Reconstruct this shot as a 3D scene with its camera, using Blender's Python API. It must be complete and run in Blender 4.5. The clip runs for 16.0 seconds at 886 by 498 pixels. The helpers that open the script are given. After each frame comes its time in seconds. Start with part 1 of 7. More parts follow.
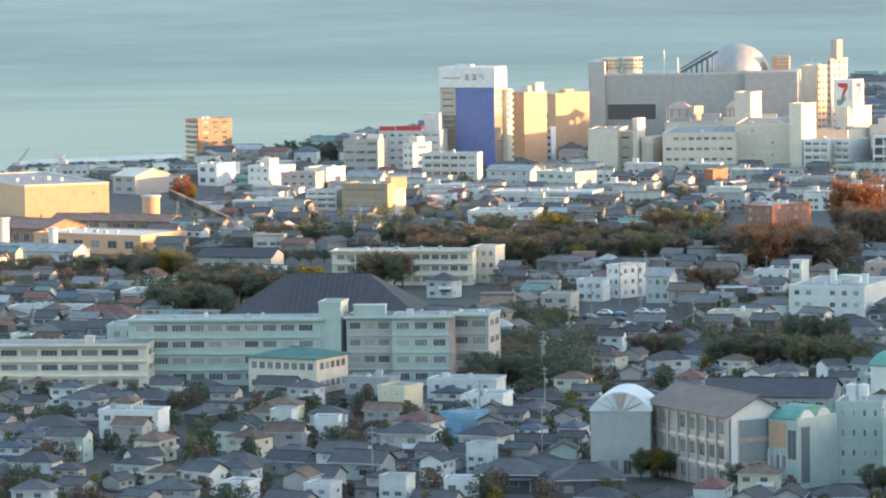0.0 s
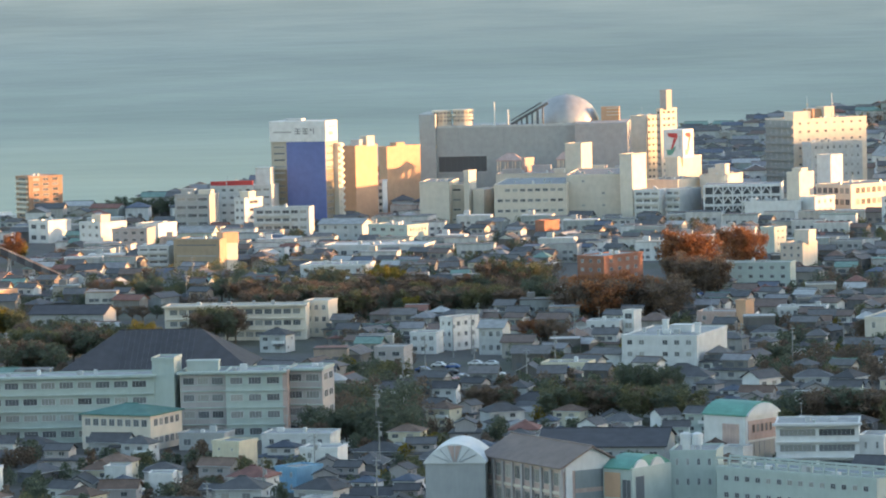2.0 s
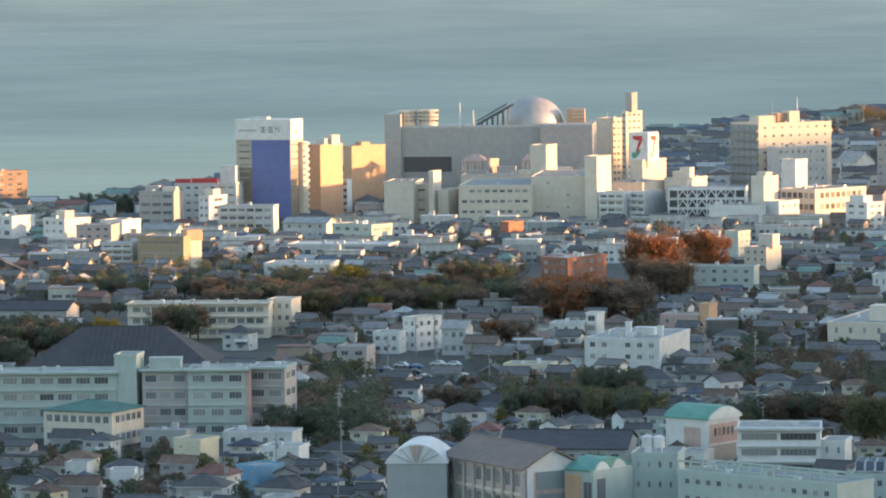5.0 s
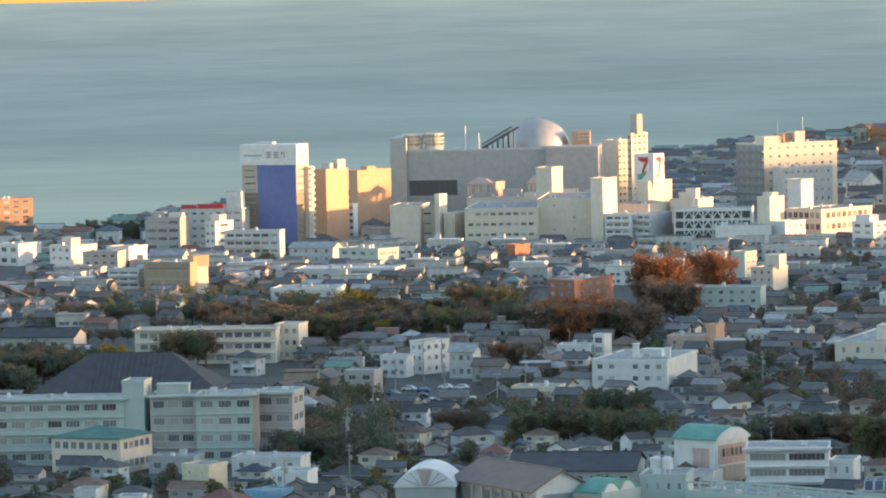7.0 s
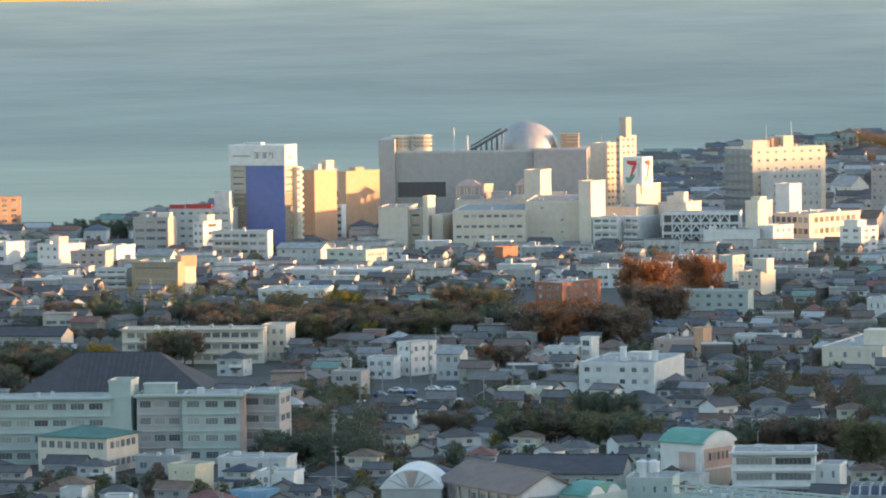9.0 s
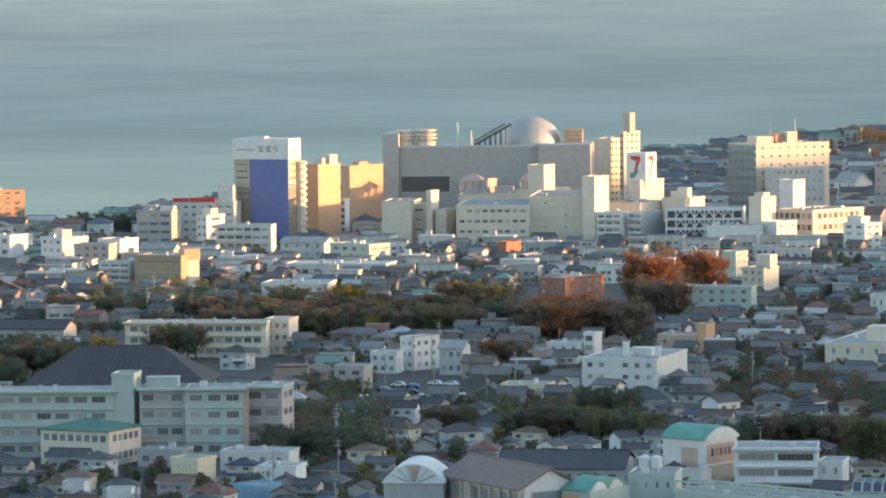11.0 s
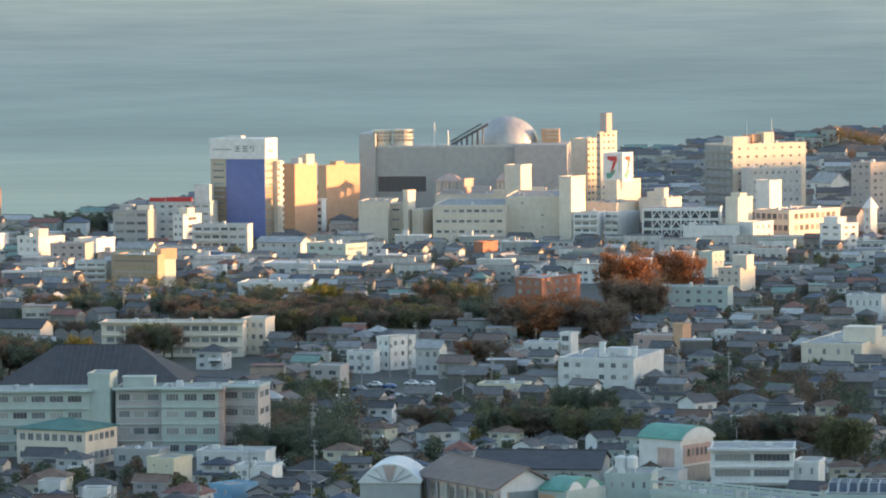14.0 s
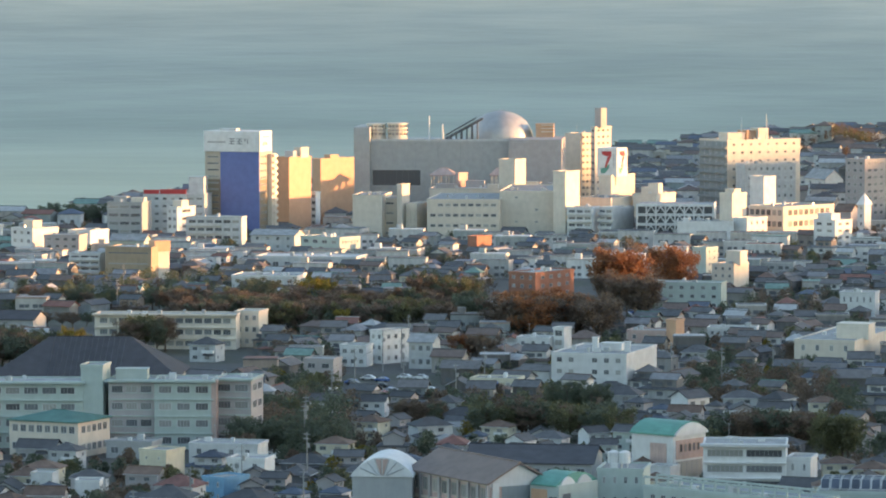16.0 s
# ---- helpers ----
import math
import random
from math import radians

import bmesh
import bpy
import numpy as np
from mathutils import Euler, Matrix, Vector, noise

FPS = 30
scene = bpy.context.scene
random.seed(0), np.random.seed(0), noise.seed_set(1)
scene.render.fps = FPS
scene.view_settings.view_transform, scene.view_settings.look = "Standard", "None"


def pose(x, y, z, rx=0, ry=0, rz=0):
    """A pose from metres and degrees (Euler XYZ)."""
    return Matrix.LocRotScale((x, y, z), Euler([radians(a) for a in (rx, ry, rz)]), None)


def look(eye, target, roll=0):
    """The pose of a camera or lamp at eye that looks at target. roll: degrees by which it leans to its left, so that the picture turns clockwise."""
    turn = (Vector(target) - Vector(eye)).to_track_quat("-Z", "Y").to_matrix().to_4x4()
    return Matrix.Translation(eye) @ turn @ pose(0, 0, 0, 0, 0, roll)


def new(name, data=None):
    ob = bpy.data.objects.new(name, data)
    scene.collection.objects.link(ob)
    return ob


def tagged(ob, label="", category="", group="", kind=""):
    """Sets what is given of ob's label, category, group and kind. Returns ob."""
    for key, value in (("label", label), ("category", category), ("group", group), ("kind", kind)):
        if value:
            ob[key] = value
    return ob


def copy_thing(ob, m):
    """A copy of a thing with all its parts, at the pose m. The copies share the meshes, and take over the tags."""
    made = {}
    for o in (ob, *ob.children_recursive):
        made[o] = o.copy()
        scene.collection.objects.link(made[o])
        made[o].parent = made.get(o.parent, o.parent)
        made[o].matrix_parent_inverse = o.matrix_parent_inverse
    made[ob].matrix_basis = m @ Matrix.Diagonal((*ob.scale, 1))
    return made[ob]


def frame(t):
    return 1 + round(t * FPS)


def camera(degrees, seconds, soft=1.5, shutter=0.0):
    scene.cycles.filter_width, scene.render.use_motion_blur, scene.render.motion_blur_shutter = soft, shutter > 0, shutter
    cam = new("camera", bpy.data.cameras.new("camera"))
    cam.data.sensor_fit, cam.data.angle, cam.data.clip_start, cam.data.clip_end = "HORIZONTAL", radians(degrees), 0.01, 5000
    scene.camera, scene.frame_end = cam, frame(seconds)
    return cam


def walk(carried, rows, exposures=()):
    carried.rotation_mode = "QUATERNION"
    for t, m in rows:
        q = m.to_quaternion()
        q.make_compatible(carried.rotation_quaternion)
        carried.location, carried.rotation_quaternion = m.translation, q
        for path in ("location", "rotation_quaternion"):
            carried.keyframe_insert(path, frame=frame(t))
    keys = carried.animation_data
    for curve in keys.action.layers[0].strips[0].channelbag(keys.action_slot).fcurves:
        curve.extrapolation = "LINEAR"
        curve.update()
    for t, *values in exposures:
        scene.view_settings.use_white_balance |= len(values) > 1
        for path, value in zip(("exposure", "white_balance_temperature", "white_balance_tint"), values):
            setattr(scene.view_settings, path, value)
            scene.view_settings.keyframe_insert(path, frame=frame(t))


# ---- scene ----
# ---------------------------------------------------------------- camera
cam = camera(11.935, 16.0, soft=2.0)
EYE = (0.0, 0.0, 115.0)
PATH = [
    (0.0, 85.587, 0.865, 3.058),
    (0.5, 85.559, 1.363, 2.338),
    (1.0, 86.118, 1.722, 1.387),
    (1.5, 86.373, 1.942, 1.081),
    (2.0, 86.263, 1.414, 0.749),
    (2.5, 86.171, 0.738, 0.445),
    (3.0, 86.318, 0.557, 0.358),
    (3.2, 86.379, 0.942, 0.307),
    (5.3, 86.251, 0.639, 0.368),
    (5.5, 86.253, 0.595, 0.495),
    (6.0, 86.359, 0.873, 0.489),
    (6.5, 86.474, 1.201, 0.422),
    (7.0, 86.575, 1.261, 0.360),
    (7.5, 86.514, 0.788, 0.284),
    (8.0, 86.463, 0.482, 0.320),
    (8.5, 86.502, 0.388, 0.244),
    (9.0, 86.597, 0.830, 0.222),
    (9.2, 86.623, 1.039, 0.170),
    (11.3, 86.519, 0.553, 0.280),
    (11.5, 86.593, 0.552, 0.274),
    (12.0, 86.674, 0.944, 0.195),
    (12.5, 86.671, 0.687, 0.114),
    (13.0, 86.514, 0.334, 0.070),
    (13.5, 86.435, 0.167, 0.002),
    (14.0, 86.521, 0.485, -0.029),
    (14.5, 86.636, 0.789, -0.110),
    (15.0, 86.603, 0.684, -0.165),
    (15.5, 86.452, 0.293, -0.131),
    (16.0, 86.439, 0.114, -0.090),
]
walk(cam, [(t, pose(*EYE, rx, ry, rz)) for t, rx, ry, rz in PATH], [(0.0, 3.45, 7800, 16), (1.5, 3.12, 7800, 16), (5.5, 3.0, 7800, 16), (16.0, 2.98, 7800, 16)])

# ---------------------------------------------------------------- light
SUN_TO = Vector((1.0, 0.0, 0.0)).normalized()
SUN_ELEV = radians(3.2)
sun_dir = Vector((SUN_TO.x * math.cos(SUN_ELEV), SUN_TO.y * math.cos(SUN_ELEV), math.sin(SUN_ELEV)))
sun_data = bpy.data.lights.new("sun", "SUN")
sun_data.energy, sun_data.angle, sun_data.color = 1.55, radians(0.7), (1.0, 0.57, 0.28)
sun = new("sun", sun_data)
sun.matrix_world = look(sun_dir * 3000, (0, 0, 0))
world = bpy.data.worlds.new("evening_sky")
world.use_nodes = True
scene.world = world
wn, wl = world.node_tree.nodes, world.node_tree.links
sky = wn.new("ShaderNodeTexSky")
sky.sky_type, sky.sun_disc = "NISHITA", False
sky.sun_elevation = SUN_ELEV
sky.sun_rotation = math.atan2(SUN_TO.x, SUN_TO.y)
sky.air_density, sky.dust_density, sky.ozone_density = 1.0, 0.55, 2.3
calm = wn.new("ShaderNodeHueSaturation")
calm.inputs["Saturation"].default_value = 0.95
wl.new(sky.outputs[0], calm.inputs["Color"])
wl.new(calm.outputs[0], wn["Background"].inputs[0])
wn["Background"].inputs[1].default_value = 0.15


# ---------------------------------------------------------------- materials
def nodes_of(name):
    m = bpy.data.materials.new(name)
    m.use_nodes = True
    n, l = m.node_tree.nodes, m.node_tree.links
    return m, n, l, n["Principled BSDF"]


def noise_node(n, l, scale, detail=4.0, stretch=(1, 1, 1), coord="Object"):
    tc, mp, nz = n.new("ShaderNodeTexCoord"), n.new("ShaderNodeMapping"), n.new("ShaderNodeTexNoise")
    mp.inputs["Scale"].default_value = stretch
    nz.inputs["Scale"].default_value, nz.inputs["Detail"].default_value = scale, detail
    l.new(tc.outputs[coord], mp.inputs[0])
    l.new(mp.outputs[0], nz.inputs["Vector"])
    return nz.outputs["Fac"]


def ramp(n, l, fac, stops):
    r = n.new("ShaderNodeValToRGB")
    while len(r.color_ramp.elements) < len(stops):
        r.color_ramp.elements.new(0.5)
    for e, (p, c) in zip(r.color_ramp.elements, stops):
        e.position, e.color = p, (*c, 1)
    l.new(fac, r.inputs[0])
    return r.outputs[0]


def mul(n, l, a, b, fac=1.0):
    x = n.new("ShaderNodeMix")
    x.data_type, x.blend_type = "RGBA", "MULTIPLY"
    x.inputs[0].default_value = fac
    l.new(a, x.inputs[6])
    l.new(b, x.inputs[7])
    return x.outputs[2]


def surface(name, color, rough=0.8, vary=0.25, grain=1.5, streak=0.35, spread=0.0, island=False, metal=0.0, bump=0.01):
    """Weathered paint, render or tile: blotches, rain streaks down the wall, and a shade of its own for each piece."""
    m, n, l, b = nodes_of(name)
    dark = tuple(c * (1 - vary) for c in color)
    lite = tuple(min(1.0, c * (1 + vary * 0.5)) for c in color)
    col = ramp(n, l, noise_node(n, l, 0.25 * grain), [(0.3, dark), (0.7, lite)])
    streak *= 0.55
    if streak:
        s = ramp(n, l, noise_node(n, l, 2.2, 5, (1, 1, 0.1)), [(0.35, (1 - streak,) * 3), (0.62, (1, 1, 1))])
        col = mul(n, l, col, s)
    if spread:
        src = n.new("ShaderNodeNewGeometry").outputs["Random Per Island"] if island else n.new("ShaderNodeObjectInfo").outputs["Random"]
        col = mul(n, l, col, ramp(n, l, src, [(0.0, (1 - spread,) * 3), (1.0, (1, 1, 1))]))
    l.new(col, b.inputs["Base Color"])
    b.inputs["Roughness"].default_value, b.inputs["Metallic"].default_value = rough, metal
    bp = n.new("ShaderNodeBump")
    bp.inputs["Strength"].default_value, bp.inputs["Distance"].default_value = 0.3, bump
    l.new(noise_node(n, l, 3.0 * grain, 6), bp.inputs["Height"])
    l.new(bp.outputs[0], b.inputs["Normal"])
    return m


MAT = {
    "white": surface("white_render", (0.66, 0.67, 0.66), vary=0.12, streak=0.09, spread=0.15),
    "cream": surface("cream_render", (0.67, 0.6, 0.51), vary=0.1, streak=0.08, spread=0.12),
    "pale": surface("pale_grey_render", (0.54, 0.56, 0.56), vary=0.16, streak=0.12, spread=0.15),
    "grey": surface("grey_concrete", (0.38, 0.39, 0.385), vary=0.1, streak=0.1, spread=0.1),
    "dark": surface("dark_grey_cladding", (0.13, 0.135, 0.145), vary=0.25, streak=0.2, spread=0.15),
    "rose": surface("rose_grey_render", (0.42, 0.385, 0.375), vary=0.1, streak=0.15),
    "tan": surface("tan_tile", (0.57, 0.345, 0.225), vary=0.08, streak=0.06),
    "brown": surface("brown_tile", (0.36, 0.22, 0.15), vary=0.18, streak=0.15),
    "redbrown": surface("red_brown_tile", (0.34, 0.15, 0.1), vary=0.2, streak=0.2),
    "pink": surface("faded_pink_render", (0.5, 0.36, 0.32), vary=0.16, streak=0.25),
    "yellow": surface("yellow_render", (0.58, 0.54, 0.42), vary=0.14, streak=0.1),
    "mint": surface("pale_mint_render", (0.4, 0.47, 0.44), vary=0.1, streak=0.08),
    "blue": surface("deep_blue_cladding", (0.1, 0.15, 0.36), vary=0.12, streak=0.08, rough=0.5),
    "bluewall": surface("sky_blue_metal_siding", (0.16, 0.36, 0.52), vary=0.15, streak=0.2),
    "olive_dark": surface("dark_olive_brown_tile", (0.25, 0.2, 0.145), vary=0.1, streak=0.1),
    "taupe": surface("grey_tan_tile", (0.44, 0.39, 0.32), vary=0.08, streak=0.08),
    "olive": surface("olive_brown_tile", (0.36, 0.28, 0.2), vary=0.14, streak=0.2),
    "red": surface("red_paint", (0.5, 0.06, 0.06), vary=0.15, streak=0.1),
    "flat_roof": surface("weathered_roof_membrane", (0.33, 0.34, 0.34), vary=0.3, streak=0.0, spread=0.3),
    "green_roof": surface("green_copper_roof", (0.1, 0.31, 0.25), vary=0.18, streak=0.15, rough=0.6),
    "green_dark": surface("dull_green_metal_roof", (0.075, 0.19, 0.165), vary=0.2, streak=0.15, rough=0.8),
    "brown_roof": surface("brown_metal_roof", (0.22, 0.165, 0.145), vary=0.15, streak=0.12, rough=0.85),
    "slate_roof": surface("slate_grey_metal_roof", (0.066, 0.066, 0.075), vary=0.2, streak=0.15, rough=0.9),
    "tile_dark": surface("dark_glazed_roof_tile", (0.115, 0.118, 0.126), vary=0.25, streak=0.15, spread=0.45, rough=0.88),
    "tile_brown": surface("brown_roof_tile", (0.2, 0.13, 0.1), vary=0.3, streak=0.2, spread=0.4, rough=0.88),
    "tile_red": surface("red_roof_tile", (0.22, 0.1, 0.085), vary=0.3, streak=0.2, spread=0.35, rough=0.88),
    "tile_blue": surface("blue_roof_tile", (0.085, 0.11, 0.15), vary=0.3, streak=0.2, spread=0.35, rough=0.85),
    "slate_panel": surface("blue_grey_panel", (0.24, 0.27, 0.28), vary=0.1, streak=0.15),
    "tarp": surface("blue_tarpaulin", (0.04, 0.14, 0.5), vary=0.15, streak=0.1, rough=0.5),
    "steel": surface("galvanised_steel", (0.42, 0.44, 0.45), vary=0.2, streak=0.1, rough=0.45, metal=0.6),
    "hall": surface("pinkish_grey_concrete", (0.38, 0.35, 0.34), vary=0.1, streak=0.1),
    "dome": surface("brushed_metal_dome", (0.42, 0.41, 0.4), vary=0.08, streak=0.05, rough=0.5, metal=0.4),
    "rust": surface("rust_red_truss", (0.3, 0.17, 0.13), vary=0.3, streak=0.3),
    "pole": surface("concrete_pole", (0.3, 0.3, 0.29), vary=0.2, streak=0.2),
    "tyre": surface("rubber", (0.02, 0.02, 0.02), vary=0.2, streak=0.0),
    "bark": surface("bark", (0.1, 0.075, 0.055), vary=0.4, streak=0.0, bump=0.1),
    "asphalt": surface("asphalt", (0.06, 0.06, 0.063), vary=0.3, streak=0.0, rough=0.9),
}
for key, rgb in (("car_white", (0.75, 0.75, 0.74)), ("car_grey", (0.3, 0.31, 0.33)), ("car_black", (0.03, 0.03, 0.035)), ("car_red", (0.4, 0.04, 0.04)), ("car_blue", (0.05, 0.12, 0.3))):
    MAT[key] = surface(key, rgb, rough=0.3, vary=0.05, streak=0.0)


def glass():
    m, n, l, b = nodes_of("dark_window_glass")
    info = n.new("ShaderNodeObjectInfo").outputs["Random"]
    col = ramp(n, l, info, [(0.0, (0.08, 0.085, 0.09)), (0.5, (0.15, 0.16, 0.17)), (0.8, (0.26, 0.26, 0.25)), (1.0, (0.38, 0.37, 0.34))])
    l.new(col, b.inputs["Base Color"])
    b.inputs["Roughness"].default_value = 0.12
    return m


MAT["glass"] = glass()


def mixed(name, stops, rough):
    """Many small pieces in one mesh, each with a colour of its own out of a few."""
    m, n, l, b = nodes_of(name)
    col = ramp(n, l, n.new("ShaderNodeNewGeometry").outputs["Random Per Island"], stops)
    col.node.color_ramp.interpolation = "CONSTANT"
    col = mul(n, l, col, ramp(n, l, noise_node(n, l, 0.6, 5, (1, 1, 0.3)), [(0.3, (0.72,) * 3), (0.65, (1, 1, 1))]))
    l.new(col, b.inputs["Base Color"])
    b.inputs["Roughness"].default_value = rough
    return m


MAT["f_wall"] = mixed("varied_house_walls", [(0.0, (0.62, 0.62, 0.6)), (0.15, (0.36, 0.34, 0.31)), (0.33, (0.22, 0.21, 0.2)), (0.52, (0.46, 0.45, 0.42)), (0.64, (0.14, 0.13, 0.125)), (0.8, (0.28, 0.3, 0.3)), (0.93, (0.36, 0.28, 0.23))], 0.8)
MAT["f_pale"] = mixed("varied_pale_walls", [(0.0, (0.52, 0.52, 0.51)), (0.3, (0.38, 0.39, 0.385)), (0.5, (0.47, 0.44, 0.4)), (0.68, (0.64, 0.64, 0.63)), (0.85, (0.33, 0.37, 0.36))], 0.8)
MAT["f_roof"] = mixed("varied_house_roofs", [(0.0, (0.125, 0.125, 0.13)), (0.28, (0.1, 0.103, 0.11)), (0.5, (0.165, 0.16, 0.16)), (0.64, (0.17, 0.125, 0.11)), (0.75, (0.23, 0.23, 0.24)), (0.82, (0.11, 0.135, 0.18)), (0.86, (0.24, 0.11, 0.09)), (0.9, (0.4, 0.41, 0.41)), (0.96, (0.16, 0.27, 0.24))], 0.88)


def leaf_material(name, a, b_, c):
    m, n, l, b = nodes_of(name)
    rnd = n.new("ShaderNodeNewGeometry").outputs["Random Per Island"]
    col = ramp(n, l, rnd, [(0.0, a), (0.5, b_), (1.0, c)])
    col = mul(n, l, col, ramp(n, l, noise_node(n, l, 0.35, 3), [(0.3, (0.75,) * 3), (0.7, (1, 1, 1))]))
    l.new(col, b.inputs["Base Color"])
    b.inputs["Roughness"].default_value = 0.7
    thin, both = n.new("ShaderNodeBsdfTranslucent"), n.new("ShaderNodeMixShader")
    both.inputs[0].default_value = 0.42
    l.new(col, thin.inputs["Color"])
    l.new(b.outputs[0], both.inputs[1])
    l.new(thin.outputs[0], both.inputs[2])
    l.new(both.outputs[0], n["Material Output"].inputs["Surface"])
    return m


LEAF = {
    "green": leaf_material("dark_green_leaves", (0.105, 0.13, 0.095), (0.12, 0.145, 0.1), (0.135, 0.16, 0.11)),
    "olive": leaf_material("olive_leaves", (0.13, 0.135, 0.07), (0.155, 0.155, 0.08), (0.185, 0.18, 0.09)),
    "yellow": leaf_material("yellow_autumn_leaves", (0.16, 0.12, 0.02), (0.27, 0.2, 0.035), (0.36, 0.27, 0.05)),
    "orange": leaf_material("orange_autumn_leaves", (0.24, 0.1, 0.05), (0.31, 0.13, 0.06), (0.37, 0.165, 0.075)),
    "brown": leaf_material("brown_autumn_leaves", (0.165, 0.12, 0.09), (0.19, 0.14, 0.105), (0.22, 0.155, 0.115)),
}


def ground_material():
    m, n, l, b = nodes_of("town_ground")
    a = ramp(n, l, noise_node(n, l, 0.02, 6), [(0.35, (0.08, 0.08, 0.08)), (0.5, (0.105, 0.1, 0.092)), (0.62, (0.08, 0.085, 0.06)), (0.75, (0.13, 0.122, 0.11))])
    col = mul(n, l, a, ramp(n, l, noise_node(n, l, 0.5, 6), [(0.3, (0.6,) * 3), (0.7, (1, 1, 1))]))
    l.new(col, b.inputs["Base Color"])
    b.inputs["Roughness"].default_value = 0.95
    return m


def water_material():
    m, n, l, b = nodes_of("sea_water")
    broad = ramp(n, l, noise_node(n, l, 0.003, 6, (0.35, 1.0, 1.0)), [(0.32, (0.3, 0.325, 0.27)), (0.68, (0.36, 0.38, 0.315))])
    lines = ramp(n, l, noise_node(n, l, 0.016, 8, (0.4, 1.0, 1.0)), [(0.36, (0.76, 0.79, 0.8)), (0.64, (1.05, 1.05, 1.05))])
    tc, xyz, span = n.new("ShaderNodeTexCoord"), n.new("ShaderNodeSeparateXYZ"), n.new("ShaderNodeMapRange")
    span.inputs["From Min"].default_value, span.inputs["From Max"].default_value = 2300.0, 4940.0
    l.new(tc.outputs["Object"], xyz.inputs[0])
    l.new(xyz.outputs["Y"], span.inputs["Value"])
    # deep pales by distance: haze and reflected low sky painted into the water colour
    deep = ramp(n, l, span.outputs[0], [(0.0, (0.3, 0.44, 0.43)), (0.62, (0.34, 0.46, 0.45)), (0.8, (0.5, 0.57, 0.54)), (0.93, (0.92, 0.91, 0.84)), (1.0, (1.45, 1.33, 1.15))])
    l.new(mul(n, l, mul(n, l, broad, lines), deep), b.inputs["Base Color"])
    wind = ramp(n, l, noise_node(n, l, 0.004, 6, (0.3, 1.0, 1.0)), [(0.3, (0.3,) * 3), (0.7, (0.37,) * 3)])
    l.new(wind, b.inputs["Roughness"])
    b.inputs["Specular IOR Level"].default_value = 0.15
    bp = n.new("ShaderNodeBump")
    bp.inputs["Strength"].default_value, bp.inputs["Distance"].default_value = 0.5, 1.0
    l.new(noise_node(n, l, 0.06, 6, (0.4, 1.0, 1.0)), bp.inputs["Height"])
    l.new(bp.outputs[0], b.inputs["Normal"])
    return m


# ---------------------------------------------------------------- mesh tools
def mesh_of(name, verts, faces, mats, index=None, smooth=False):
    me = bpy.data.meshes.new(name)
    me.from_pydata(verts, [], faces)
    for m in mats:
        me.materials.append(m)
    if index is not None:
        me.polygons.foreach_set("material_index", index)
    if smooth:
        me.polygons.foreach_set("use_smooth", [True] * len(faces))
    me.update()
    return me


